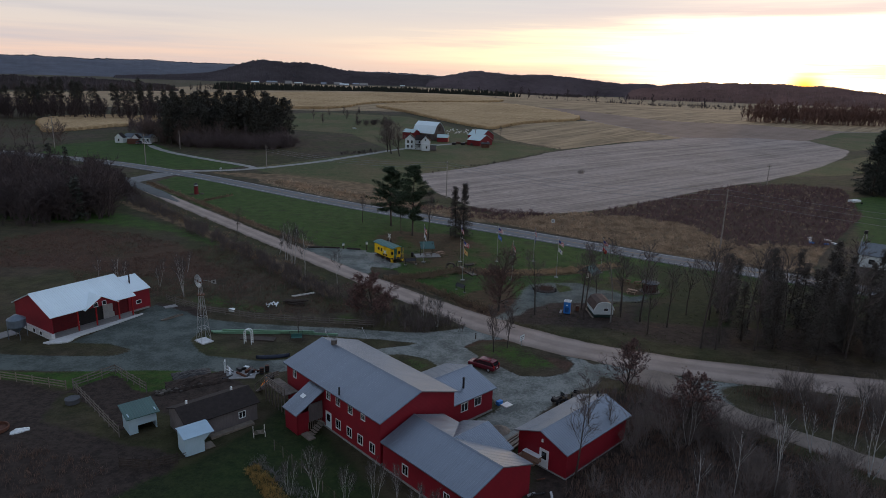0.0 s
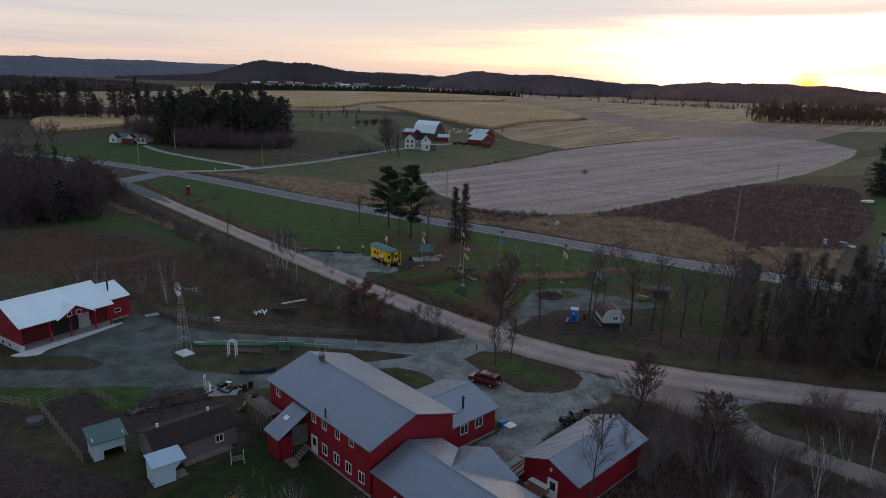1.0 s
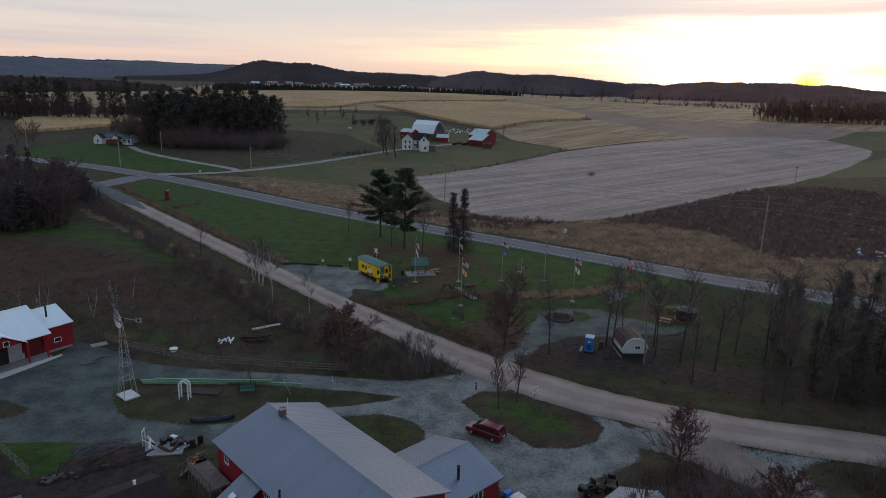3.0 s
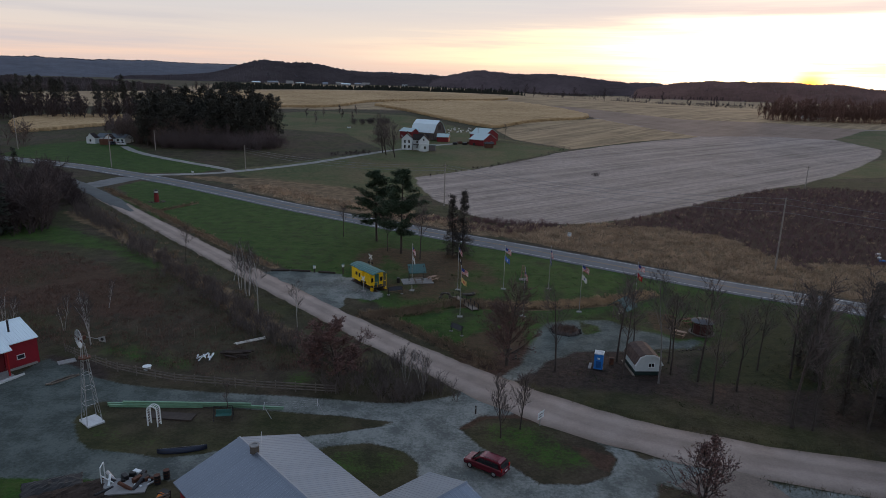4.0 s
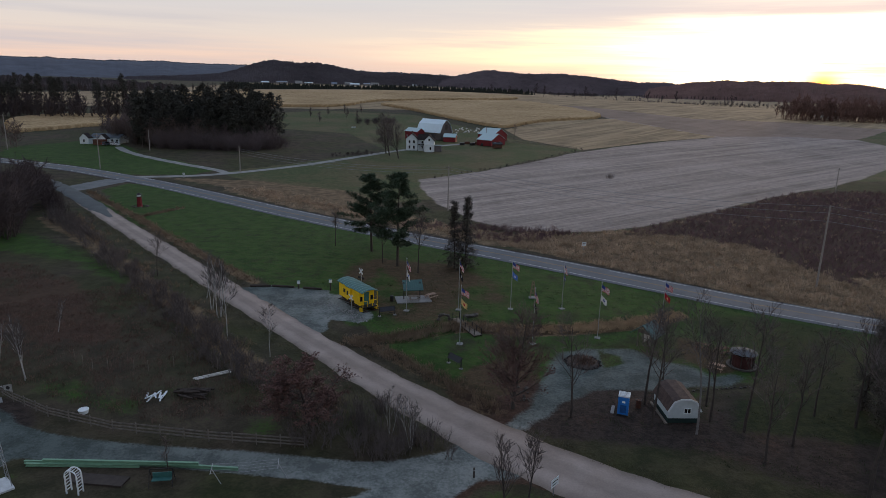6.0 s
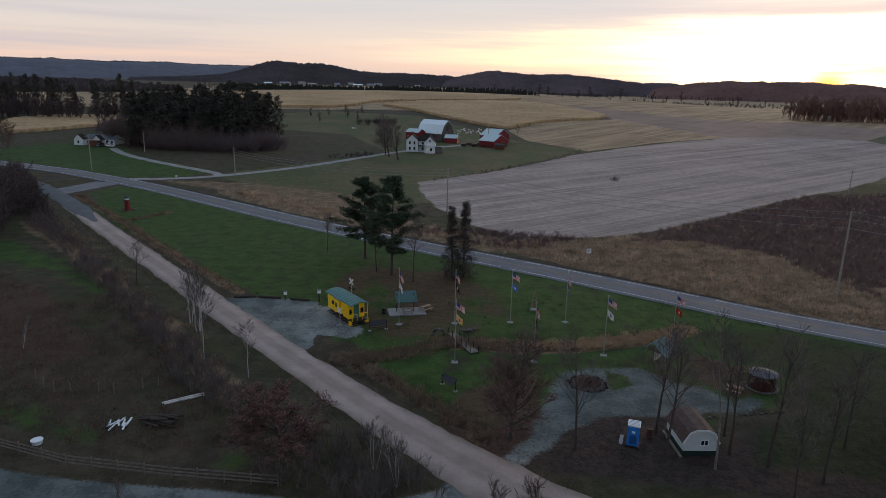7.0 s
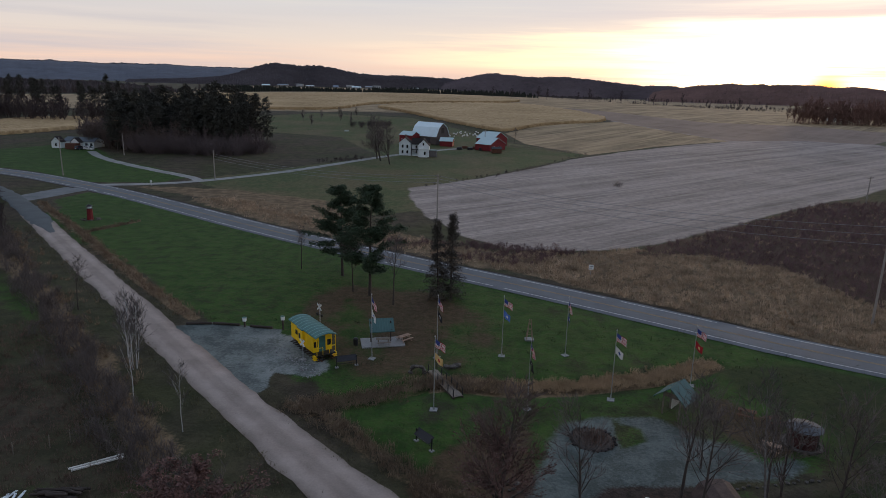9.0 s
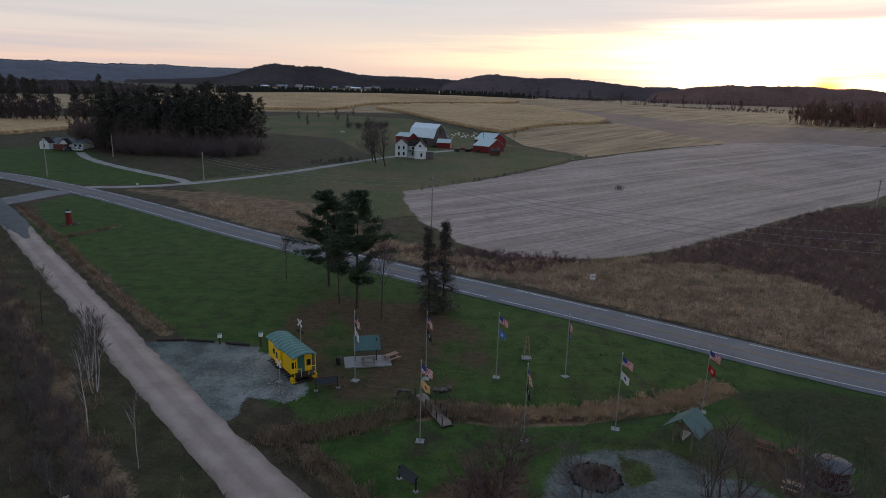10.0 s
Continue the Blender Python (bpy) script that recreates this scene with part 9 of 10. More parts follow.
CROWN_F = [crown_form(460 + i, 9.0, 0.030) for i in range(4)]
FAR_F = [thin_form(405 + i, 12.0, 20, 8, 0.085) for i in range(3)]
PINE_W, PINE_L, FULL_W, FULL_L = [], [], [], []
for i in range(4):
    a, tips = needle_tree(420 + i, 24.0, (0.34, 0.45, 0.52, 0.30)[i], 4.6, 13, 5, 8, 1.1, 0.14, 0.6, 0.5, 0.30)
    PINE_W.append(a)
    PINE_L.append(needle_cloud(60 + i, tips, 4, 1.2, 0.18, 0.85))
for i in range(3):
    a, tips = needle_tree(440 + i, 23.0, (0.12, 0.26, 0.38)[i], 7.2, 15, 7, 10, 1.2, 0.12, 0.65, 0.45, 0.30)
    FULL_W.append(a)
    FULL_L.append(needle_cloud(80 + i, tips, 4, 1.0, 0.20, 0.9))
SPRUCE_L = []
for i in range(2):
    a, tips = needle_tree(430 + i, 14.0, 0.06, 2.6, 14, 6, 5, 0.6, -0.15, 0.3, 0.8, 0.2)
    SPRUCE_L.append(needle_cloud(70 + i, tips, 2, 1.2, 0.20))


def wood_of_pines(name, pts, seed, s0, s1, label, wood=None, leaf=None):
    pl = places(pts, seed, s0, s1, 0.22)
    scatter(name, wood or PINE_W, pl, label + ", bare lower trunks", "woodland", bark)
    scatter(name, leaf or PINE_L, pl, label + ", dark crowns", "woodland", full_pine)


wood_of_pines("pine_wood", in_poly([(-142, 338), (-104, 338), (-88, 362), (-92, 400), (-150, 410), (-160, 370)], 84, 21), 21, 0.70, 1.08, "dense stand of tall pines", FULL_W, FULL_L)
wood_of_pines("roadside_pines", [(-108.3, 185.1), (-105.0, 188.5), (-112.0, 189.0), (-104.0, 182.0), (-121, 198)], 61, 0.36, 0.48, "dark pines inside the leafless roadside wood", FULL_W, FULL_L)
wood_of_pines("pine_belt", in_poly([(-420, 470), (-215, 480), (-165, 470), (-170, 500), (-230, 515), (-420, 510)], 80, 22), 22, 0.72, 1.02, "belt of tall pines behind the bungalow")
scatter("wood_edge_brush", BUSH_BIG, places(in_poly([(-136, 333), (-86, 331), (-78, 352), (-96, 350), (-137, 345)], 200, 23), 39, 0.9, 1.7), "purple-grey saplings and brush along the pine wood", "woodland", sapling_bark)
scatter("bare_wood", FAR_F, places(in_poly([(-140, 340), (-104, 338), (-84, 350), (-88, 362), (-140, 352)], 90, 43) + in_poly([(-150, 342), (-104, 338), (-88, 362), (-92, 395), (-150, 405), (-160, 370)], 90, 44) + in_poly([(-200, 420), (-150, 420), (-140, 345), (-160, 350), (-190, 390)], 130, 24), 23, 0.45, 0.8), "grey leafless saplings along the pine wood", "woodland", sapling_bark)
scatter("wood_front_trees", CROWN_F, places(in_poly([(-166, 352), (-140, 340), (-112, 335), (-106, 346), (-150, 372)], 60, 45), 46, 1.1, 1.7), "brown leafless trees before the pine wood", "woodland", brown_twig)
scatter("bare_belt", FAR_F, places(in_poly([(-430, 455), (-170, 462), (-160, 480), (-430, 490)], 380, 25), 24, 0.7, 1.25), "dark leafless trees under the pine belt", "woodland", twig_dark)
scatter("roadside_wood", CROWN_F, places(in_poly([(-190, 250), (-125, 232), (-106, 205), (-98, 188), (-90, 172), (-104, 160), (-160, 165), (-210, 215)], 420, 26) + in_poly([(-106, 205), (-98, 188), (-88, 172), (-104, 160), (-118, 168), (-122, 200)], 180, 27), 25, 0.85, 1.35) + places(near_line([(-137, 250), (-120, 228.6), (-108.5, 214.0), (-102, 205.5), (-98.5, 200)], 0.9, 46, 86), 87, 0.5, 0.9), "dense leafless wood beside the road", "woodland", twig_dark)
scatter("wood_understory", BUSH_LOW, places(in_poly([(-190, 250), (-125, 232), (-106, 206), (-98, 188), (-87, 172), (-103, 157), (-160, 160), (-210, 215)], 700, 28) + near_line([(-137, 250), (-120, 228.6), (-108.5, 214.0), (-101, 204.5), (-95, 197)], 1.2, 130, 88), 38, 0.8, 1.8), "brown brush under the leafless wood", "brush", twig_dark)
scatter("roadside_spruces", SPRUCE_L, places([(-96.6, 167), (-99.0, 172), (-139, 238), (-150, 246)], 26, 0.7, 0.95), "dark spruces among the leafless roadside wood", "woodland", needles_dark)
scatter("lane_trees", CROWN_F, places([(-222, 325), (-217, 329), (-206, 321), (-203, 330), (-199, 333), (-196, 330), (-236, 322), (-230, 330), (-192, 326)], 27, 1.2, 1.6), "spreading bare trees by the far lane", "woodland", brown_twig)
scatter("orchard_trees", FAR_F, places([(-92, 520), (-82, 535), (-70, 540), (-100, 500), (-76, 505), (-64, 480), (-88, 470)], 28, 0.55, 0.8), "scattered bare pasture trees", "woodland", twig)
scatter("pasture_thicket", BUSH_BIG, places(in_poly([(-64, 470), (-40, 474), (-36, 484), (-54, 488), (-66, 480)], 34, 29), 29, 0.6, 0.9), "low dark thicket on the pasture slope", "woodland", twig_dark)
scatter("lane_thicket", BUSH, places(in_poly([(-50, 318), (-34, 330), (-36, 340), (-52, 326)], 26, 30), 30, 0.5, 0.9), "low brush beside the farm lane", "brush", twig_dark)
scatter("highway_brush", BUSH, places(in_poly([(2, 186), (16, 190), (30, 191), (20, 179), (8, 184)], 120, 31) + near_line([(-9, 195), (14, 194), (30, 191)], 1.6, 200, 34), 31, 0.3, 0.65), "brown brush along the highway verge", "brush", purple_brush)
scatter("field_bush", BUSH, places([(59.4, 281.8), (60.2, 282.4), (59.8, 283), (58.8, 282.2), (60.6, 281.6)], 32, 0.7, 1.0), "lone bush left standing in the fallow field", "brush", grey_brush)
# trees and brush here wear the glow-tinted twig colour
tree_line = [(300 + 150 * (k / 230) + 14 * math.sin(k * 1.7), 640 + 45 * (k / 230) + 9 * math.sin(k * 2.9)) for k in range(230)]
scatter("tree_line", FAR_F, places(tree_line, 33, 0.9, 1.6), "line of tall bare trees at the field's end, sunset glow in their colour", "woodland", glow_twig)
scatter("tree_line_brush", BUSH_LOW, places(tree_line[::2], 40, 1.6, 2.8), "brush under the bare trees at the field's end, sunset glow in its colour", "brush", glow_twig)
scatter("hedgerow_trees", FAR_F, places([(227, 838), (187, 826), (150, 822), (138, 826), (100, 815), (92, 820), (262, 842), (60, 812), (330, 850), (40, 830)], 34, 0.8, 1.25), "lone bare trees along a far field edge", "woodland", twig_dark)
scatter("far_hedge", BUSH_BIG, places(near_line([(150, 1150), (300, 1160), (550, 1174), (820, 1200)], 3.0, 170, 61) + near_line([(180, 1420), (420, 1400), (760, 1390)], 3.0, 120, 62), 61, 0.7, 1.3), "dark hedges between far fields", "brush", twig_dark)
scatter("far_hedge_trees", FAR_F, places(near_line([(160, 1300), (380, 1320), (560, 1300)], 16.0, 26, 63), 63, 0.7, 1.1), "bare trees along far field hedges", "woodland", twig_dark)
scatter("field_edge_brush", BUSH, places(near_line([(66, 373), (22, 303), (-6, 270)], 1.0, 45, 35), 35, 0.3, 0.6), "brown brush along the fallow field's edge", "brush", twig_dark)


# standing corn, as high as a man, in contour strips
def corn_block(name, poly, label):
    P = np.array(poly)
    step = 2.0
    x0, x1, y0, y1 = P[:, 0].min(), P[:, 0].max(), P[:, 1].min(), P[:, 1].max()
    xs, ys = np.arange(x0, x1, step), np.arange(y0, y1, step)
    X, Y = np.meshgrid(xs, ys)
    cell = inside(X + step / 2, Y + step / 2, poly)
    rnd = np.random.RandomState(len(poly))
    XV, YV = np.meshgrid(np.arange(len(xs) + 1) * step + x0, np.arange(len(ys) + 1) * step + y0)
    ZV = land(XV, YV) + 1.9 + rnd.uniform(-0.3, 0.3, XV.shape)
    nxv = len(xs) + 1
    top = np.stack([XV.ravel(), YV.ravel(), ZV.ravel()], -1)
    low = np.stack([XV.ravel(), YV.ravel(), land(XV, YV).ravel() - 0.1], -1)
    n = len(top)
    F = []
    for j, i in zip(*np.nonzero(cell)):
        a = j * nxv + i
        F.append((a, a + 1, a + 1 + nxv, a + nxv))
        for dj, di, p, q in ((-1, 0, a, a + 1), (1, 0, a + 1 + nxv, a + nxv), (0, -1, a + nxv, a), (0, 1, a + 1, a + 1 + nxv)):
            jj, ii = j + dj, i + di
            if not (0 <= jj < cell.shape[0] and 0 <= ii < cell.shape[1] and cell[jj, ii]):
                F.append((p, q, q + n, p + n)[::-1])
    ob = new(name, fast_mesh(name, np.concatenate([top, low]), np.array(F), corn_mat))
    tagged(ob, label, "corn field", "", "stuff")


def wavy(poly, amp=4.0):
    """Bends the straight sides of a field into gentle contours."""
    return [(x + amp * (vnoise(x, y, 60.0, 3) - 0.5), y + amp * (vnoise(x, y, 60.0, 6) - 0.5)) for x, y in smooth_line(list(poly) + [poly[0]], 2)[:-1]]


corn_block("corn_field", wavy([(-240, 590), (-142, 585), (-94, 596), (-82, 650), (-50, 672), (30, 704), (75, 752), (30, 800), (-60, 800), (-200, 770), (-300, 740)]), "standing dry corn on the brow of the field")
corn_block("corn_field", wavy([(-66, 622), (-34, 580), (0, 524), (28, 475), (40, 478), (64, 528), (122, 568), (110, 634), (66, 700), (30, 688), (-50, 655)]), "standing dry corn in a contour strip above the barn")
corn_block("corn_field", wavy([(-234, 382), (-282, 452), (-274, 484), (-232, 492), (-176, 474), (-184, 446), (-214, 425), (-222, 400)]), "strip of standing dry corn behind the bungalow")


# ---------- distant farmstead ----------
def far_house(m, L, W, eave, ridge, wall, roof, name, label, wins=(), cat="house"):
    h = thing(name, label, cat, m)
    part("wall", prism_walls(L, W, eave, ridge, 0.25, 0.3), wall, h)
    gable_roof(h, L, W, eave, ridge, roof, 1.2)
    for kind, a, z, w, hh, side in wins:
        if kind == "s":
            window(h, side_m(a, z, 0.3), w, hh, 1)
        elif kind == "e":
            window(h, end_m(a, z, L - 0.25), w, hh, 1)
        else:
            window(h, end_m(a, z, 0.25, -1), w, hh, 1)
    return h


fz = land1(-13, 352)
fh = far_house(pose(-15.8, 351.2, fz, 0, 0, 90), 8.0, 5.9, 5.4, 7.9, white_siding, brown_shingle, "farmhouse", "white two-storey farmhouse with dark gable roofs and porch", [("w", 1.9, 3.4, 0.8, 1.4, 0), ("w", 4.0, 3.4, 0.8, 1.4, 0), ("w", 1.9, 0.9, 0.8, 1.4, 0), ("w", 4.0, 0.9, 0.8, 1.4, 0)])
part("chimney", boxm(4.0, 4.6, 2.65, 3.25, 7.6, 8.9), rust_metal, fh)
mid_house = far_house(pose(-16.0, 353.0, fz), 8.0, 6.4, 4.9, 7.4, white_siding, brown_shingle, "farmhouse_middle", "white middle part of the farmhouse behind the porch", [("s", 2.2, 3.3, 0.8, 1.1, 0), ("s", 4.4, 3.3, 0.8, 1.1, 0), ("s", 2.0, 0.9, 0.8, 1.4, 0)])
part("porch_roof", boxm(0.3, 5.0, -2.3, 0.35, 2.7, 2.86), brown_shingle, mid_house)
part("porch_floor", boxm(0.3, 5.0, -2.3, 0.3, 0.0, 0.35), white_paint, mid_house)
part("door", boxm(3.4, 4.3, 0.22, 0.3, 0.36, 2.4), dark_wood, mid_house)
for k in range(4):
    part("porch_post", boxm(0.4 + k * 1.48, 0.54 + k * 1.48, -2.25, -2.11, 0.35, 2.7), white_paint, mid_house)
fw = far_house(pose(-7.6, 346.6, fz, 0, 0, 90), 10.0, 5.4, 4.9, 7.6, white_siding, brown_shingle, "farmhouse_wing", "white gabled wing of the farmhouse with a bay", [("w", 2.7, 5.0, 0.7, 1.0, 0)])
part("bay", boxm(-1.2, 0.24, 0.9, 4.5, 0, 3.5), white_siding, fw)
part("bay_roof", boxm(-1.4, 0.24, 0.7, 4.7, 3.5, 3.65), white_paint, fw)
window(fw, end_m(2.0, 1.1, -1.2, -1), 0.8, 1.4, 1)
part("back_porch", boxm(2.0, 6.0, -3.0, 0.28, 0, 2.7), grey_boards, fw, "low weathered side porch")
part("back_porch_roof", boxm(1.8, 6.2, -3.2, 0.28, 2.7, 2.85), green_roof, fw)

# grey gambrel barn
bz = land1(-10, 405)
gb = thing("gambrel_barn", "large weathered grey barn with pale gambrel metal roof", "barn", pose(-16.5, 409.1, bz, 0, 0, -38))
GL, GW = 16.5, 10.2
prof = [(-GW / 2, 0), (GW / 2, 0), (GW / 2, 4.2), (GW * 0.30, 8.4), (0, 10.6), (-GW * 0.30, 8.4), (-GW / 2, 4.2)]
bm = bmesh.new()
a = [bm.verts.new((0, y, z)) for y, z in prof]
b = [bm.verts.new((GL, y, z)) for y, z in prof]
bm.faces.new(a[::-1])
bm.faces.new(b)
for i in range(7):
    bm.faces.new((a[i], a[(i + 1) % 7], b[(i + 1) % 7], b[i]))
bmesh.ops.recalc_face_normals(bm, faces=bm.faces[:])
part("wall", bm, barn_boards, gb)
bm = bmesh.new()
rp = [(GW / 2 + 0.4, 3.9), (GW * 0.30 + 0.05, 8.5), (0, 10.75), (-GW * 0.30 - 0.05, 8.5), (-GW / 2 - 0.4, 3.9)]
for i in range(4):
    q = [(-0.4, *rp[i]), (GL + 0.4, *rp[i]), (GL + 0.4, *rp[i + 1]), (-0.4, *rp[i + 1])]
    t = [bm.verts.new(p) for p in q]
    w = [bm.verts.new((p[0], p[1], p[2] - 0.12)) for p in q]
    bm.faces.new(t)
    bm.faces.new(w[::-1])
    for j in range(4):
        bm.faces.new((t[j], w[j], w[(j + 1) % 4], t[(j + 1) % 4]))
bmesh.ops.recalc_face_normals(bm, faces=bm.faces[:])
gr = part("roof", bm, pale_roof, gb)
for i in range(4):
    A, B = Vector((0, *rp[i])), Vector((0, *rp[i + 1]))
    for k in range(14):
        x = -0.3 + (GL + 0.6) * k / 13
        part("roof_seam", rods([((x, A.y, A.z + 0.03), (x, B.y, B.z + 0.03))], 0.04, 4), pale_roof, gr)
part("loft_door", boxm(GL, GL + 0.06, -1.2, 1.2, 5.5, 8.2), dark_wood, gb)
part("barn_door", boxm(GL, GL + 0.06, 1.0, 3.8, 0, 3.2), dark_wood, gb)
far_house(pose(-26.5, 402.5, land1(-25, 402), 0, 0, -38), 9.5, 6.5, 4.2, 6.0, barn_red, teal_roof, "barn_lean", "low red lean-to barn with pale metal roof", [("s", 2.0, 1.2, 0.7, 0.9, 0), ("s", 6.0, 1.2, 0.7, 0.9, 0)], "barn")
far_house(pose(-5.0, 391.0, land1(0, 392), 0, 0, -10), 7.0, 5.5, 2.6, 4.3, barn_red, teal_roof, "small_red_shed", "small red shed with pale metal roof", [], "shed")
far_house(pose(12.6, 380.0, land1(14, 384), 0, 0, -38), 9.5, 13.0, 3.0, 6.0, barn_red, teal_roof, "red_machine_shed", "wide red machine shed with pale metal roof", [("e", 3.5, 1.0, 1.0, 1.0, 0), ("e", 8.0, 1.0, 1.0, 1.0, 0)], "barn")
far_house(pose(13.5, 399.0, land1(16, 397), 0, 0, -38), 11.0, 13.0, 4.0, 7.2, barn_red, teal_roof, "red_cattle_barn", "red cattle barn with pale metal roof", [], "barn")
far_house(pose(20.5, 367.0, land1(24, 378), 0, 0, 8), 5.0, 3.0, 2.0, 2.8, rust_metal, dark_metal, "cattle_shelter", "small dark open cattle shelter", [], "shed")
for k in range(5):
    x, y = 8.5 + 2.6 * k, 381.0 + 1.2 * (k % 2)
    single("farm_machine", boxm(-1.3, 1.3, -0.7, 0.7, 0.0, 1.3, 0.2), [dark_metal, rust_metal][k % 2], "dark parked farm machine beside the machine shed", "farm machine", on(x - 3.2, y - 2.0 + 4 * (k % 2), 20 * k), "machines in the far farmyard")
for k in range(30):
    x, y = -2 + 24 * jk.random(), 436 + 30 * jk.random()
    single("hay_bale", rod(bmesh.new(), (-0.45, 0, 0.38), (0.45, 0, 0.38), 0.38, 0.38, 8), stone_white, "white-wrapped bale beside the grey barn", "bale", on(x, y, jk.random() * 180), "wrapped bales of the far farm")
board_fence([(28, 396), (46, 386), (63, 373)], 3.0, 1.3, (0.4, 0.8, 1.2), old_wood, "far pasture fence of weathered rails")
single("white_trough", boxm(-1.2, 1.2, -0.5, 0.5, 0, 0.6), white_paint, "small white trough on the far pasture", "trough", on(-62.5, 452, 10))

# bungalow with two cars
bg = far_house(pose(-172.5, 349.5, land1(-173, 349), 0, 0, -8), 16.0, 7.5, 2.6, 4.3, white_siding, plain("slate_shingle", (0.10, 0.12, 0.14), 0.9), "bungalow", "long low bungalow with white walls and slate roof", [("s", 12, 0.9, 1.2, 1.1, 0), ("s", 14.4, 0.9, 1.2, 1.1, 0)])
far_house(pose(-173.8, 347.5, land1(-173, 347), 0, 0, -98), 3.5, 5.2, 2.7, 5.0, white_siding, brown_shingle, "bungalow_gable", "white front gable of the bungalow", [("e", 2.5, 0.9, 0.9, 1.2, 0)])
far_house(pose(-164.5, 346.0, land1(-164, 346), 0, 0, -98), 3.0, 4.6, 2.7, 4.8, white_siding, brown_shingle, "bungalow_gable", "second white front gable of the bungalow", [("e", 2.3, 0.9, 0.9, 1.2, 0)])
single("garage_block", boxm(-2.6, 2.6, -1.5, 1.5, 0, 2.6), rust_metal, "brick-red front block of the bungalow", "garage", on(-163.0, 341.8, -8))
minivan(on(-155.2, 340.5, -20), plain("silver_car_paint", (0.55, 0.57, 0.60), 0.3, 0.3, 0.6), "silver car parked beside the bungalow drive")
minivan(on(-159.5, 341.0, 80), plain("dark_car_paint", (0.04, 0.05, 0.07), 0.3, 0.3, 0.6), "dark car parked beside the bungalow")

# house at the right-hand edge, with a feeder stand and clutter
far_house(pose(94.5, 143.0, 0, 0, 0, -38), 14.0, 8.5, 2.8, 5.0, white_siding, plain("grey_shingle", (0.14, 0.16, 0.18), 0.9), "ranch_house", "low pale ranch house with grey shingled roof", [("s", 3, 0.9, 1.2, 1.1, 0), ("s", 8, 0.9, 1.2, 1.1, 0)])
fd = thing("bird_feeder_stand", "pale tripod stand carrying a dark feeder drum", "feeder", on(111.8, 167.2))
for k in range(4):
    a = k * math.pi / 2
    part("leg", rods([((1.0 * math.cos(a), 1.0 * math.sin(a), 0), (0.25 * math.cos(a), 0.25 * math.sin(a), 2.4))], 0.05), galvanised, fd)
part("drum", rod(bmesh.new(), (0, 0, 2.3), (0, 0, 3.3), 0.45, 0.45, 12), dark_metal, fd)
single("boat_trailer", boxm(-2.2, 2.2, -0.9, 0.9, 0.3, 1.1, 0.15), white_paint, "white covered trailer on the far lawn", "trailer", on(146.9, 229.3, 20))
single("trailer_wheel", rod(bmesh.new(), (0, -0.1, 0.35), (0, 0.1, 0.35), 0.35, 0.35, 14), rubber, "spare trailer wheel leaning on the lawn", "wheel", on(148.0, 226.8))
for k in range(8):
    single("yard_junk", boxm(-0.6, 0.6, -0.3, 0.3, 0, 0.4, 0.08), [white_paint, galvanised, tarp_blue, stone_white][k % 4], "scattered pale yard clutter on rough grass", "clutter", on(95 + jk.random() * 8, 162 + jk.random() * 9, jk.random() * 180), "clutter by the ranch house")
far_house(pose(428, 590, land1(428, 590), 0, 0, -10), 26, 12, 4, 6, white_siding, pale_roof, "white_farm_shed", "white farm shed beyond the fields", [], "barn")
far_house(pose(470, 560, land1(470, 560), 0, 0, 12), 20, 11, 4, 6, white_siding, pale_roof, "white_farm_shed", "white farm shed beyond the fields", [], "barn")
far_house(pose(352, 690, land1(352, 690), 0, 0, 0), 26, 11, 4, 7, stone_white, pale_roof, "white_farm_shed", "pale farm shed among bare trees", [], "barn")

# pale roofs of farms on the valley floor
for k, (x, y, w) in enumerate(((-630, 2150, 26), (-585, 2170, 34), (-520, 2150, 22), (-490, 2150, 26), (-410, 2180, 18), (-366, 2170, 24), (-345, 2150, 30), (-308, 2190, 22), (-280, 2150, 26), (-150, 2150, 16))):
    far_house(pose(x, y, land1(x, y), 0, 0, 8 * math.sin(k * 2.1)), w, 12, 4 + 2 * (k % 2), 7 + 2 * (k % 3), concrete, [pale_roof, grey_roof, concrete][k % 3], "valley_farm_building", "far white farm building on the valley floor", [], "barn")


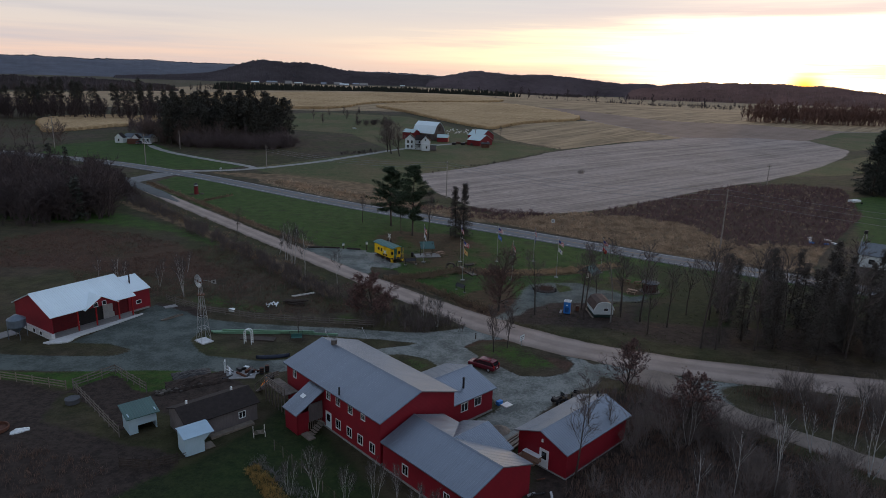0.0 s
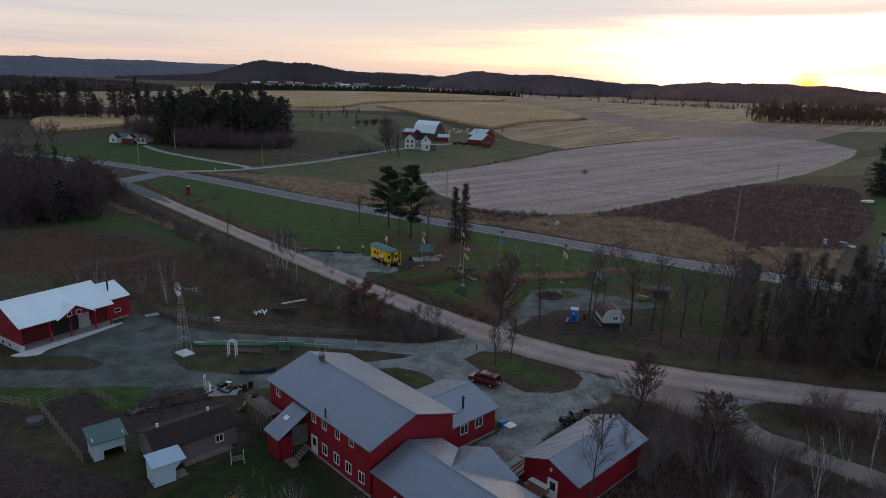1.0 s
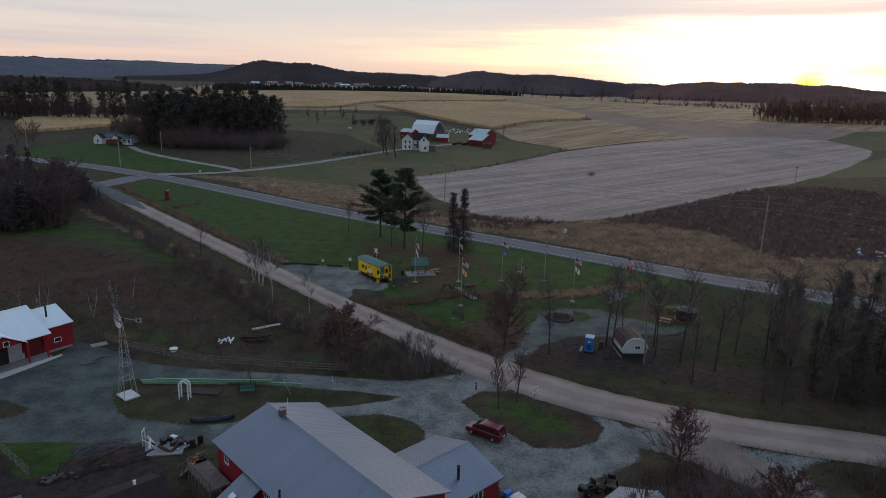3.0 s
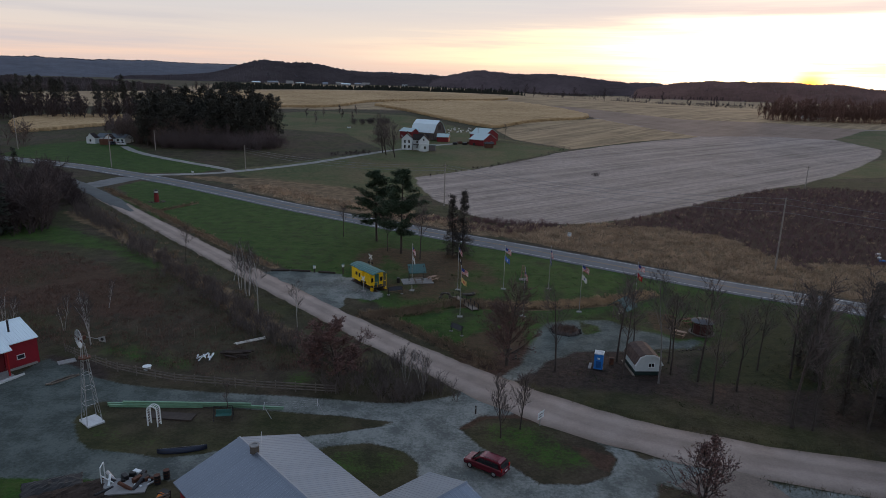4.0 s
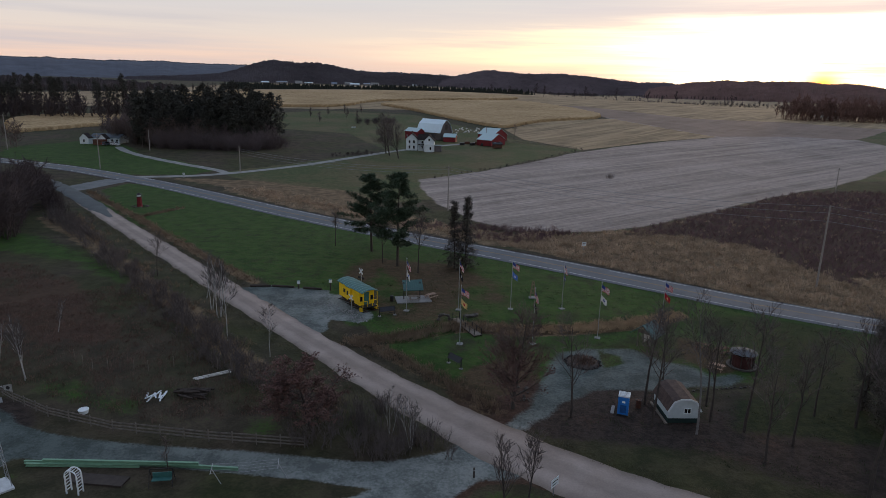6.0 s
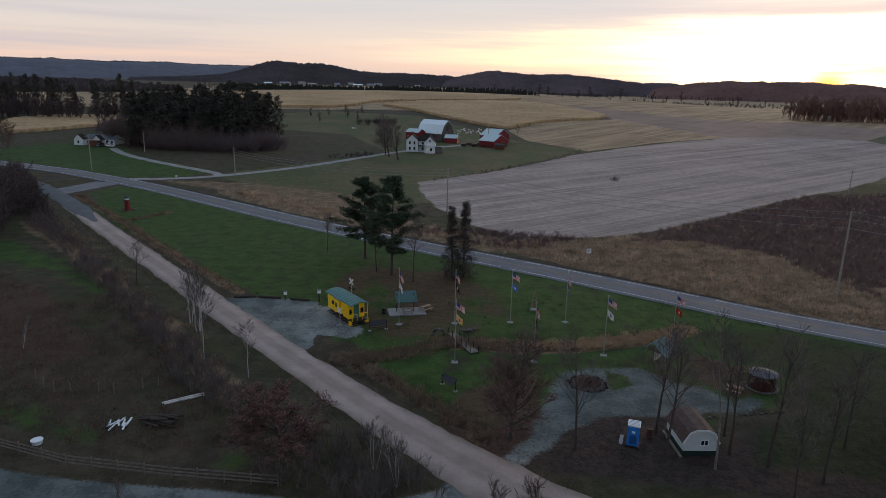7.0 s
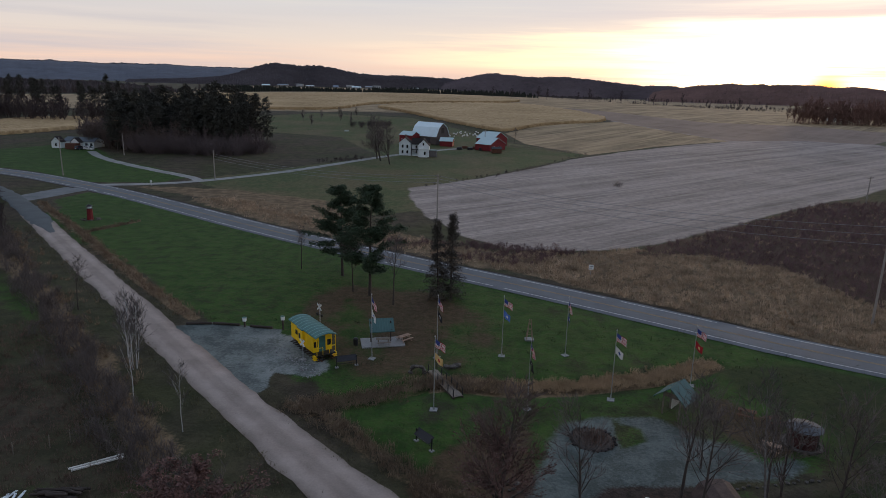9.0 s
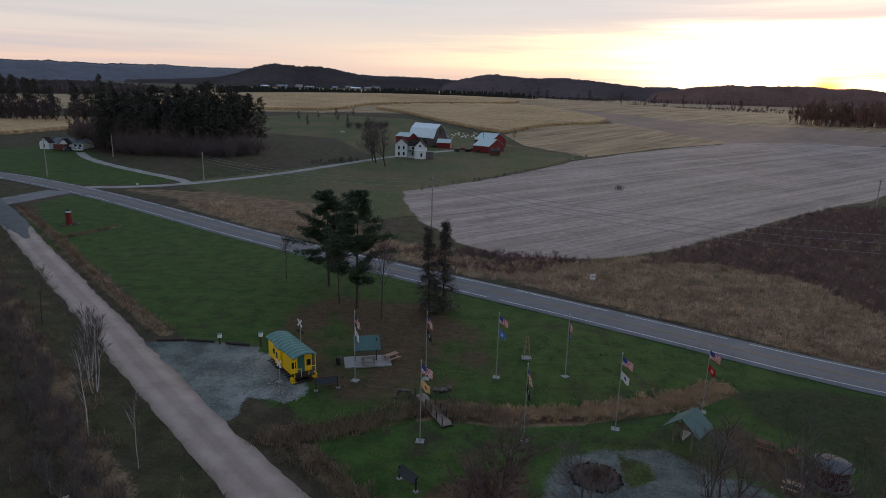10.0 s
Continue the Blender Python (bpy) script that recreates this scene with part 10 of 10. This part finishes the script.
# wooded hills: ridges with a ragged cover of leafless trees
def ridge(name, dist, crest, depth, label, seed, woods, tree=9.0, count=6000, crest_only=0.25):
    """crest: (degrees right of +y, height of the tree tops)."""
    C = np.array(crest, float)
    az0, az1 = C[0, 0], C[-1, 0]

    def lie(az, f):
        az, f = np.asarray(az, float), np.asarray(f, float)
        h = sum(np.interp(az + o, C[:, 0], C[:, 1]) for o in (-0.5, -0.25, 0, 0.25, 0.5)) / 5 - 0.6 * tree
        h = h * (1 + 0.07 * (vnoise(az * 10, dist, 7, seed) - 0.5) + 0.04 * (vnoise(az * 10, dist, 2.0, seed + 3) - 0.5)) * np.clip(np.minimum(az - az0, az1 - az) / 0.8, 0, 1)
        d = dist + depth * (f - 0.6)
        up_ = np.where(f < 0.6, np.sin(math.pi * 0.5 * np.minimum(f, 0.6) / 0.6) ** 1.2, np.cos(math.pi * 0.5 * np.clip(f - 0.6, 0, 0.4) / 0.42))
        x, y = d * np.sin(np.radians(az)), d * np.cos(np.radians(az))
        return np.stack([x, y, h * np.maximum(0, up_) * (1 + 0.25 * (fbm(x, y, 220, seed) - 0.5) * np.sin(math.pi * np.clip(f / 0.6, 0, 1))) - 2], -1)
    n, rows = int((az1 - az0) * 7), 14
    A, B = np.meshgrid(np.linspace(az0, az1, n + 1), np.linspace(0, 1, rows + 1), indexing="ij")
    V = lie(A.ravel(), B.ravel())
    k = np.arange((n + 1) * (rows + 1)).reshape(n + 1, rows + 1)
    F = np.stack([k[:-1, :-1], k[1:, :-1], k[1:, 1:], k[:-1, 1:]], -1).reshape(-1, 4)
    ob = new(name, fast_mesh(name, V, F, HAZED_WOODS[woods][0]))
    tagged(ob, label, "hill", "", "structure")
    rnd = np.random.RandomState(seed)
    T = lie(rnd.uniform(az0 + 0.5, az1 - 0.5, count), np.where(rnd.rand(count) > crest_only, rnd.uniform(0.02, 0.60, count), rnd.uniform(0.56, 0.66, count)))
    hgt = tree * rnd.uniform(0.55, 0.95, count) * (0.8 + 0.5 * rnd.rand(count) ** 5)
    Vt = []
    for a in (0.15, 1.7):
        c, q = np.cos(a), np.sin(a)
        w = hgt * 0.62 * rnd.uniform(0.5, 1.2, count)
        Vt.append(np.stack([np.stack([T[:, 0] - c * w * p, T[:, 1] - q * w * p, T[:, 2] - 1 + hgt * z], -1) for p, z in ((0.8, 0.0), (-0.8, 0.0), (-1.0, 0.55), (-0.35, 0.9), (0.1, 1.0), (0.9, 0.6))], 1).reshape(-1, 3))
    Vt = np.concatenate(Vt)
    ob = new(name + "_trees", fast_mesh(name + "_trees", Vt, np.arange(len(Vt)).reshape(-1, 6), HAZED_WOODS[woods][1]))
    tagged(ob, "leafless woodland covering " + label.split(" with ")[0], "woodland", "", "stuff")


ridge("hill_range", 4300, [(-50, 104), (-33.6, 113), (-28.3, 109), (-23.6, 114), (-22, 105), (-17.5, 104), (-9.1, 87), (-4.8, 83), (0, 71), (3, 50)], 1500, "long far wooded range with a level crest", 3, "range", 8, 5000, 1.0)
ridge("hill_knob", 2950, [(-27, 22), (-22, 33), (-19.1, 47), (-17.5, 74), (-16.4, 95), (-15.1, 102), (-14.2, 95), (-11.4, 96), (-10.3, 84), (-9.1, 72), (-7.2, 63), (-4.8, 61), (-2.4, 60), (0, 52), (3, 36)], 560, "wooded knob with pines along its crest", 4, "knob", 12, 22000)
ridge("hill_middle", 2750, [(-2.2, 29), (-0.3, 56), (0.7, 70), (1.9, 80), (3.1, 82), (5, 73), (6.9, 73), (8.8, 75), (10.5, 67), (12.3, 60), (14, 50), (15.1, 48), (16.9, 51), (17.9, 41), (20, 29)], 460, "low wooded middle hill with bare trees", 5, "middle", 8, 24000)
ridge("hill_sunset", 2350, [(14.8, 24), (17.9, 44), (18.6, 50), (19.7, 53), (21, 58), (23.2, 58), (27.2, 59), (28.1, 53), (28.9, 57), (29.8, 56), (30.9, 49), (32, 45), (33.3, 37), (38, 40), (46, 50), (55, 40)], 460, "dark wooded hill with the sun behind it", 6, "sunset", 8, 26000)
ridge("valley_wood", 1750, [(-50, 26), (-36, 26), (-30, 24), (-26, 20), (-23, 11), (-21, 5)], 560, "low belt of valley woods with scattered farms", 7, "valley", 11, 5000)
ridge("valley_wood", 2350, [(-24, 5), (-21, 14), (-15, 16), (-9, 12), (-4, 9), (2, 8), (9, 7), (12, 4)], 300, "dark woods at the foot of the hills", 8, "valley", 10, 3000)


def conifer_cards(name, poly, n, seed, h0, h1, label):
    """A far plantation: crossed pointed blades, one pair a tree."""
    rnd = np.random.RandomState(seed)
    P = np.array(in_poly(poly, n, seed))
    hgt = rnd.uniform(h0, h1, n)
    z = land(P[:, 0], P[:, 1])
    out = []
    for a in (0.1, 1.6):
        w = hgt * 0.24
        out.append(np.stack([np.stack([P[:, 0] + math.cos(a) * w * p, P[:, 1] + math.sin(a) * w * p, z + hgt * q], -1) for p, q in ((-1, 0.0), (1, 0.0), (0.75, 0.45), (0.06, 1.0), (-0.06, 1.0), (-0.75, 0.4))], 1).reshape(-1, 3))
    V = np.concatenate(out)
    tagged(new(name, fast_mesh(name, V, np.arange(len(V)).reshape(-1, 6), needles_dark)), label, "woodland", "", "stuff")


conifer_cards("conifer_belt", [(-120, 1010), (80, 1020), (120, 1050), (60, 1060), (-130, 1040)], 420, 51, 6, 11, "plantation belt of dark conifers behind the corn")
conifer_cards("valley_belt", [(-520, 1480), (-150, 1450), (-60, 1470), (-60, 1500), (-160, 1510), (-520, 1560)], 900, 52, 9, 17, "dark tree belt in front of the valley farms")
scatter("valley_bare_wood", FAR_F, places(in_poly([(-700, 900), (-330, 950), (-300, 1010), (-700, 1050)], 130, 53) + in_poly([(250, 1850), (700, 1850), (900, 1950), (250, 1950)], 90, 54), 53, 0.7, 1.0), "bare woods on the valley floor", "woodland", twig_dark)
